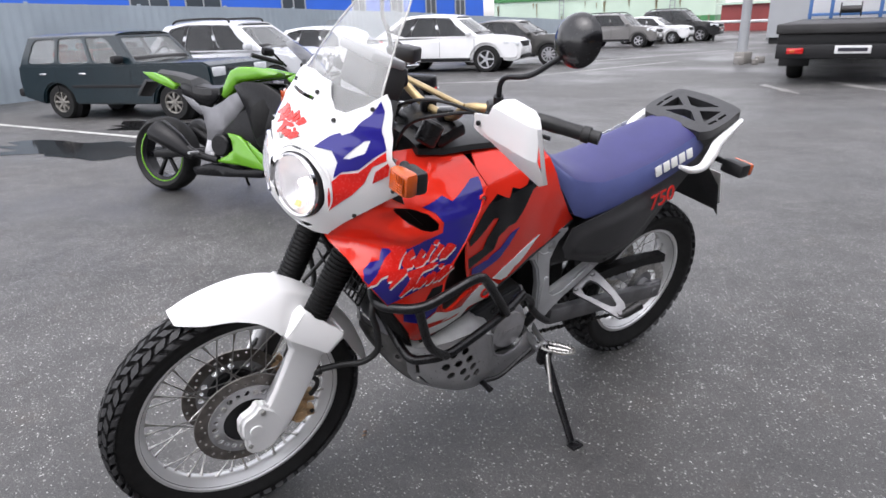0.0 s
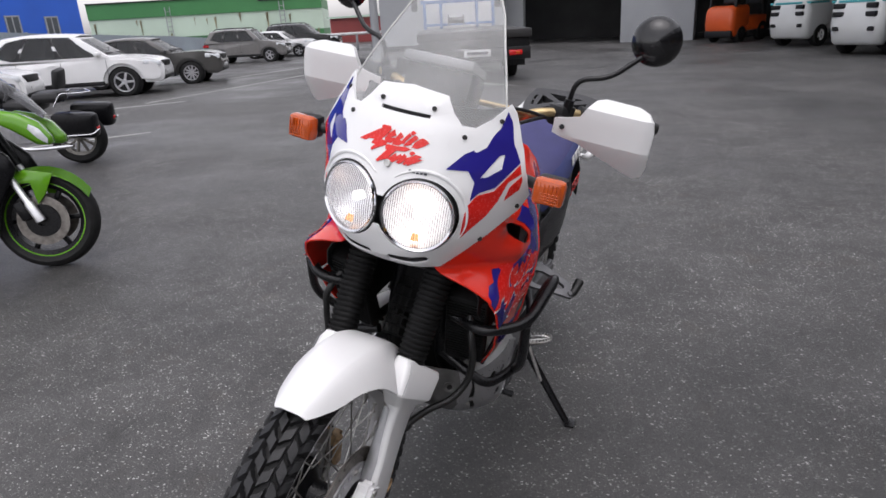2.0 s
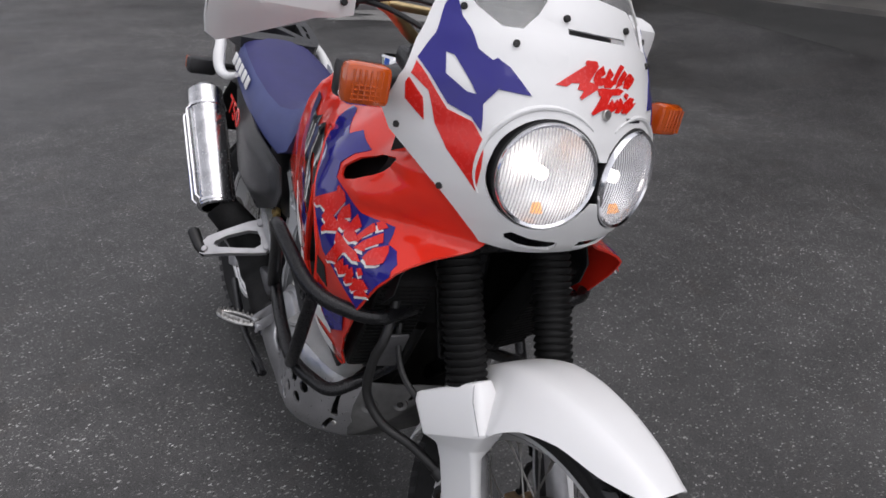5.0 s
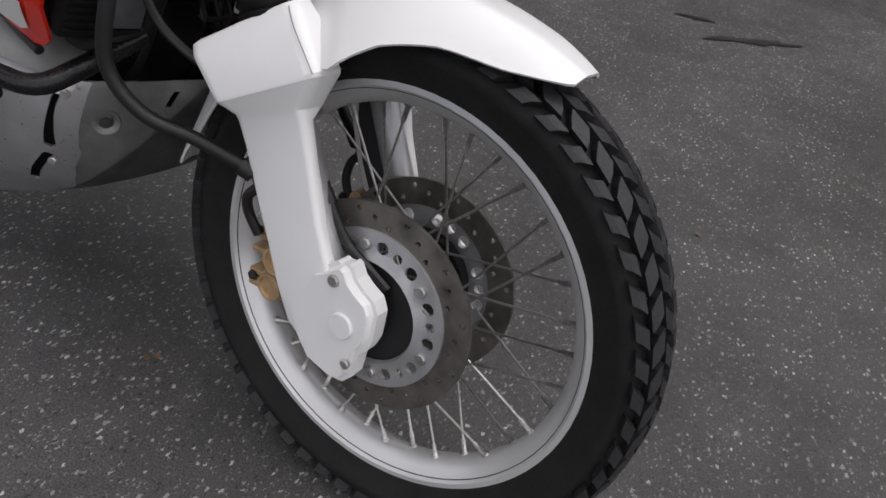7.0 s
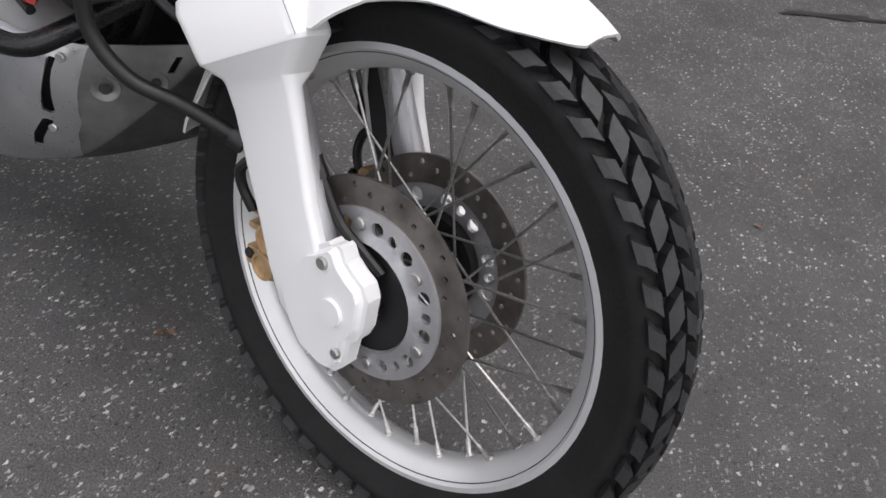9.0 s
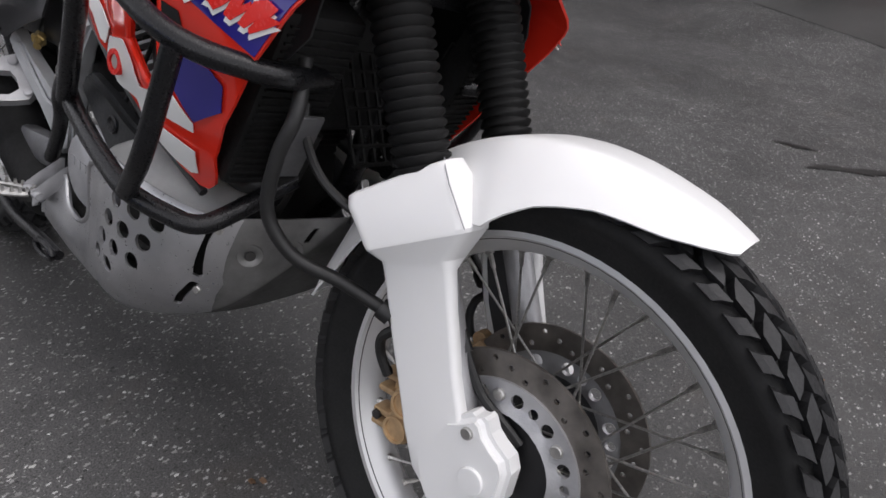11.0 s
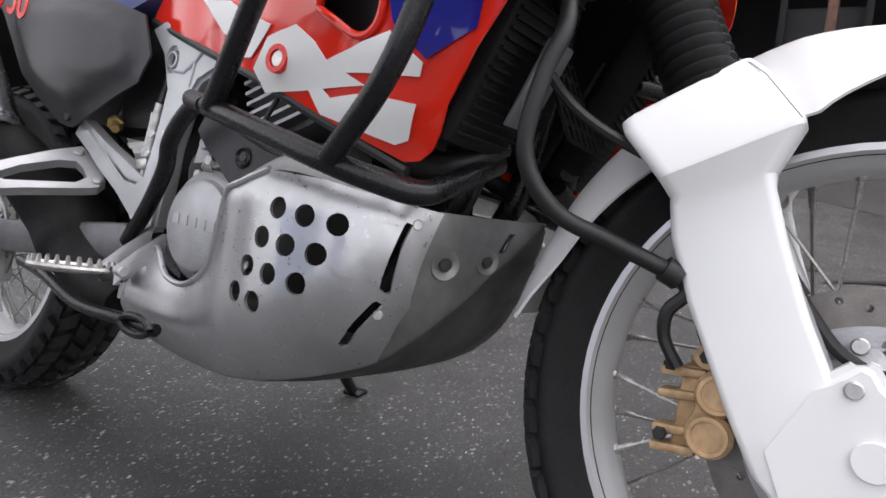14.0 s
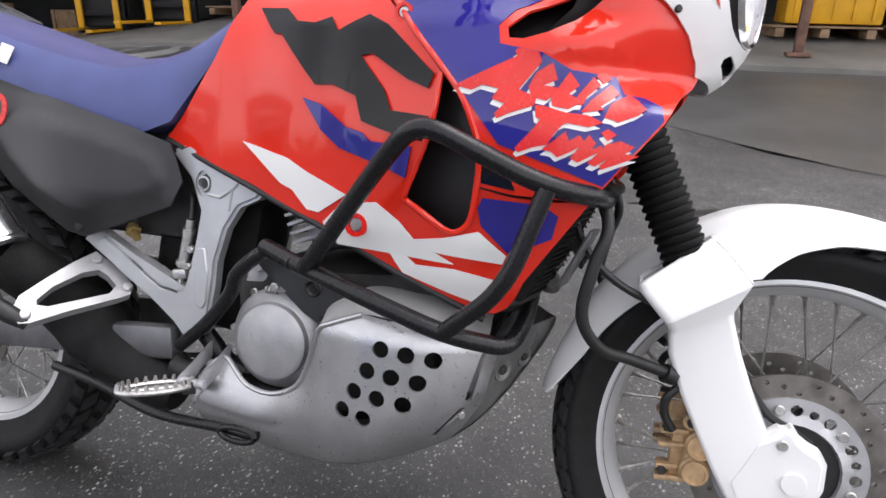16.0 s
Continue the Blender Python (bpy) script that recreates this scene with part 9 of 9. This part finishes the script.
# scooter
sc = thing("scooter", "black and silver scooter parked by the apron", "scooter", m=park(-10.5, 4.2, 124, 1.2) @ Matrix.Rotation(radians(-6), 4, "X"))
simple_wheel(sc, 0.66, 0.24, 0.10, 0.14, "front_wheel", SATIN, 5)
simple_wheel(sc, -0.66, 0.24, 0.11, 0.14, "rear_wheel", SATIN, 5)
SC_SILVER = paint("scooter_silver", (0.36, 0.365, 0.38), 0.3)
for name, pts, y, w, m_ in (("leg_shield", [(0.62, 0.52), (0.54, 0.95), (0.44, 1.02), (0.40, 0.92), (0.42, 0.46), (0.30, 0.32), (0.40, 0.26)], -0.14, 0.28, BLACK_PLASTIC), ("side_panel", [(0.30, 0.30), (0.62, 0.42), (0.72, 0.64), (0.50, 1.00), (0.475, 0.99), (0.685, 0.64), (0.56, 0.44), (0.25, 0.24), (-0.20, 0.28), (-0.55, 0.52), (-0.92, 0.74), (-0.90, 0.78), (-0.5, 0.62), (-0.15, 0.36)], -0.19, 0.38, SC_SILVER),
                             ("body", [(-0.15, 0.30), (-0.10, 0.70), (-0.80, 0.80), (-0.95, 0.76), (-0.60, 0.45)], -0.15, 0.30, SATIN), ("seat", [(-0.08, 0.72), (-0.10, 0.80), (-0.55, 0.83), (-0.88, 0.88), (-0.90, 0.80)], -0.14, 0.28, BLACK_PLASTIC), ("front_fender", [(0.92, 0.36), (0.80, 0.50), (0.60, 0.53), (0.55, 0.46), (0.75, 0.44)], -0.08, 0.16, SC_SILVER)):
    bm = bmesh.new()
    plate(bm, pts, y, w, bevel=0.02)
    part(name, bm, m_, sc, angle=50)
bm = bmesh.new()
tube(bm, [(0.44, -0.34, 1.08), (0.46, 0, 1.05), (0.44, 0.34, 1.08)], 0.014, 8)
tube(bm, [(0.66, 0, 0.24), (0.46, 0, 1.05)], 0.025, 8)
box(bm, (0.46, 0, 1.06), (0.20, 0.34, 0.12), (0, 20, 0), 0.04)
part("handlebar", bm, SATIN, sc)
bm = bmesh.new()
box(bm, (-0.95, 0, 0.80), (0.06, 0.16, 0.08), None, 0.02)
part("tail_light", bm, RED_LENS, sc)

# yellow bollards, red and yellow gear under the sheds
YELLOW = mat("safety_yellow", (0.70, 0.36, 0.01), 0.45, vary=0.12, scale=5)
GEAR_RED = mat("gear_red", (0.55, 0.04, 0.04), 0.5, vary=0.2, scale=5)
WOOD = mat("pallet_wood", (0.25, 0.16, 0.09), 0.7, vary=0.3, scale=8, bump=0.4)
for x, y in ((-15.4, 7.75), (-14.8, 8.0)):
    bl = thing("bollard", "yellow steel bollard by the shed", "bollard", group="yellow bollards")
    bm = bmesh.new()
    tube(bm, [(x, y, 0.05), (x, y, 0.74)], 0.085, 14)
    part("shaft", bm, YELLOW, bl)
    bm = bmesh.new()
    disc(bm, (x, y, 0.08), (0, 0, 1), 0.16, 0.04, 16)
    part("foot", bm, TRIM_BLACK, bl)


def floor_z(x, y):
    return ground_z(x, y) + 0.06


def pallet(x, y, turn):
    root = thing("pallet", "wooden pallet on the concrete apron", "pallet", group="pallets", m=Matrix.Translation((x, y, floor_z(x, y))) @ Matrix.Rotation(radians(turn), 4, "Z"))
    for k in range(5):
        bm = bmesh.new()
        box(bm, (0, -0.4 + k * 0.2, 0.13), (1.2, 0.13, 0.022), None, 0.003)
        part("board", bm, WOOD, root)
    for k in range(3):
        bm = bmesh.new()
        box(bm, (-0.5 + k * 0.5, 0, 0.06), (0.1, 0.9, 0.10), None, 0.004)
        part("bearer", bm, WOOD, root)
    return root


def lift_mast(x, y, turn, color, label):
    """Upright forklift carriage with two forks, laid by on its own."""
    root = thing("fork_carriage", label, "fork carriage", group="gear under the sheds", m=Matrix.Translation((x, y, floor_z(x, y))) @ Matrix.Rotation(radians(turn), 4, "Z"))
    for s in (-1, 1):
        bm = bmesh.new()
        box(bm, (s * 0.36, 0, 0.40), (0.11, 0.05, 0.70), None, 0.006)
        box(bm, (s * 0.36, -0.45, 0.075), (0.11, 0.95, 0.045), None, 0.006)
        part("fork", bm, color, root)
        bm = bmesh.new()
        box(bm, (s * 0.45, 0.10, 0.95), (0.08, 0.10, 1.90), None, 0.006)
        part("mast_rail", bm, TRIM_BLACK, root)
    for z in (0.35, 0.85, 1.8):
        bm = bmesh.new()
        box(bm, (0, 0.08, z), (0.98, 0.08, 0.09), None, 0.006)
        part("crossbar", bm, TRIM_BLACK, root)
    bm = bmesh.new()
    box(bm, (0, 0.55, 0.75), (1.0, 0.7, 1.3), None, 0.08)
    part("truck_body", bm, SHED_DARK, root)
    return root


lift_mast(0.05, 8.6, 3, GEAR_RED, "black lift mast with red forks under the shed")
lift_mast(-9.4, 9.3, 12, YELLOW, "dark lift mast with yellow forks under the shed")
lift_mast(-7.6, 9.0, 8, YELLOW, "dark lift mast with yellow forks under the shed")
lift_mast(-3.6, 9.8, 0, GEAR_RED, "black lift mast with red forks under the shed")
for x, y, t in ((2.35, 8.7, 4), (3.7, 8.8, 0), (-6.2, 9.4, 10)):
    pallet(x, y, t)
for x, y, w, c, lab in ((2.45, 8.75, 1.05, YELLOW, "yellow steel bin on a pallet"), (3.75, 8.85, 1.1, YELLOW, "yellow steel bin on a pallet")):
    root = thing("steel_bin", lab, "bin", group="yellow bins")
    z = floor_z(x, y) + 0.145
    bm = bmesh.new()
    box(bm, (x, y, z + 0.34), (w, 0.85, 0.66), None, 0.03)
    part("body", bm, c, root)
    bm = bmesh.new()
    for k in range(5):
        box(bm, (x - w * 0.4 + k * w * 0.2, y - 0.43, z + 0.34), (0.04, 0.03, 0.56), None, 0.005)
    part("ribs", bm, c, root)
    bm = bmesh.new()
    box(bm, (x, y, z + 0.69), (w + 0.05, 0.9, 0.05), None, 0.01)
    part("rim", bm, c, root)
rk = thing("storage_rack", "red steel storage rack against the shed wall", "rack")
for x in (0.95, 1.75):
    bm = bmesh.new()
    box(bm, (x, 9.6, floor_z(x, 9.6) + 0.9), (0.08, 0.08, 1.8), None, 0.006)
    part("upright", bm, GEAR_RED, rk)
for z in (0.5, 1.1):
    bm = bmesh.new()
    box(bm, (1.35, 9.6, floor_z(1.35, 9.6) + z), (0.85, 0.4, 0.06), None, 0.006)
    part("shelf", bm, GEAR_RED, rk)
for x, y, w, h, d_ in ((-11.0, 10.5, 0.9, 0.55, 0.7), (-16.0, 9.2, 1.1, 0.6, 0.8), (-12.4, 9.5, 0.7, 0.8, 0.7), (6.2, 9.2, 1.0, 0.7, 0.8)):
    root = thing("crate", "dull brown wooden crate under the shed", "crate", group="crates under the sheds")
    bm = bmesh.new()
    box(bm, (x, y, floor_z(x, y) + h / 2), (w, d_, h), None, 0.02)
    part("body", bm, WOOD, root)
    for k in (-1, 1):
        bm = bmesh.new()
        box(bm, (x + k * w * 0.42, y - d_ / 2 - 0.015, floor_z(x, y) + h / 2), (0.08, 0.03, h), None, 0.004)
        part("batten", bm, WOOD, root)
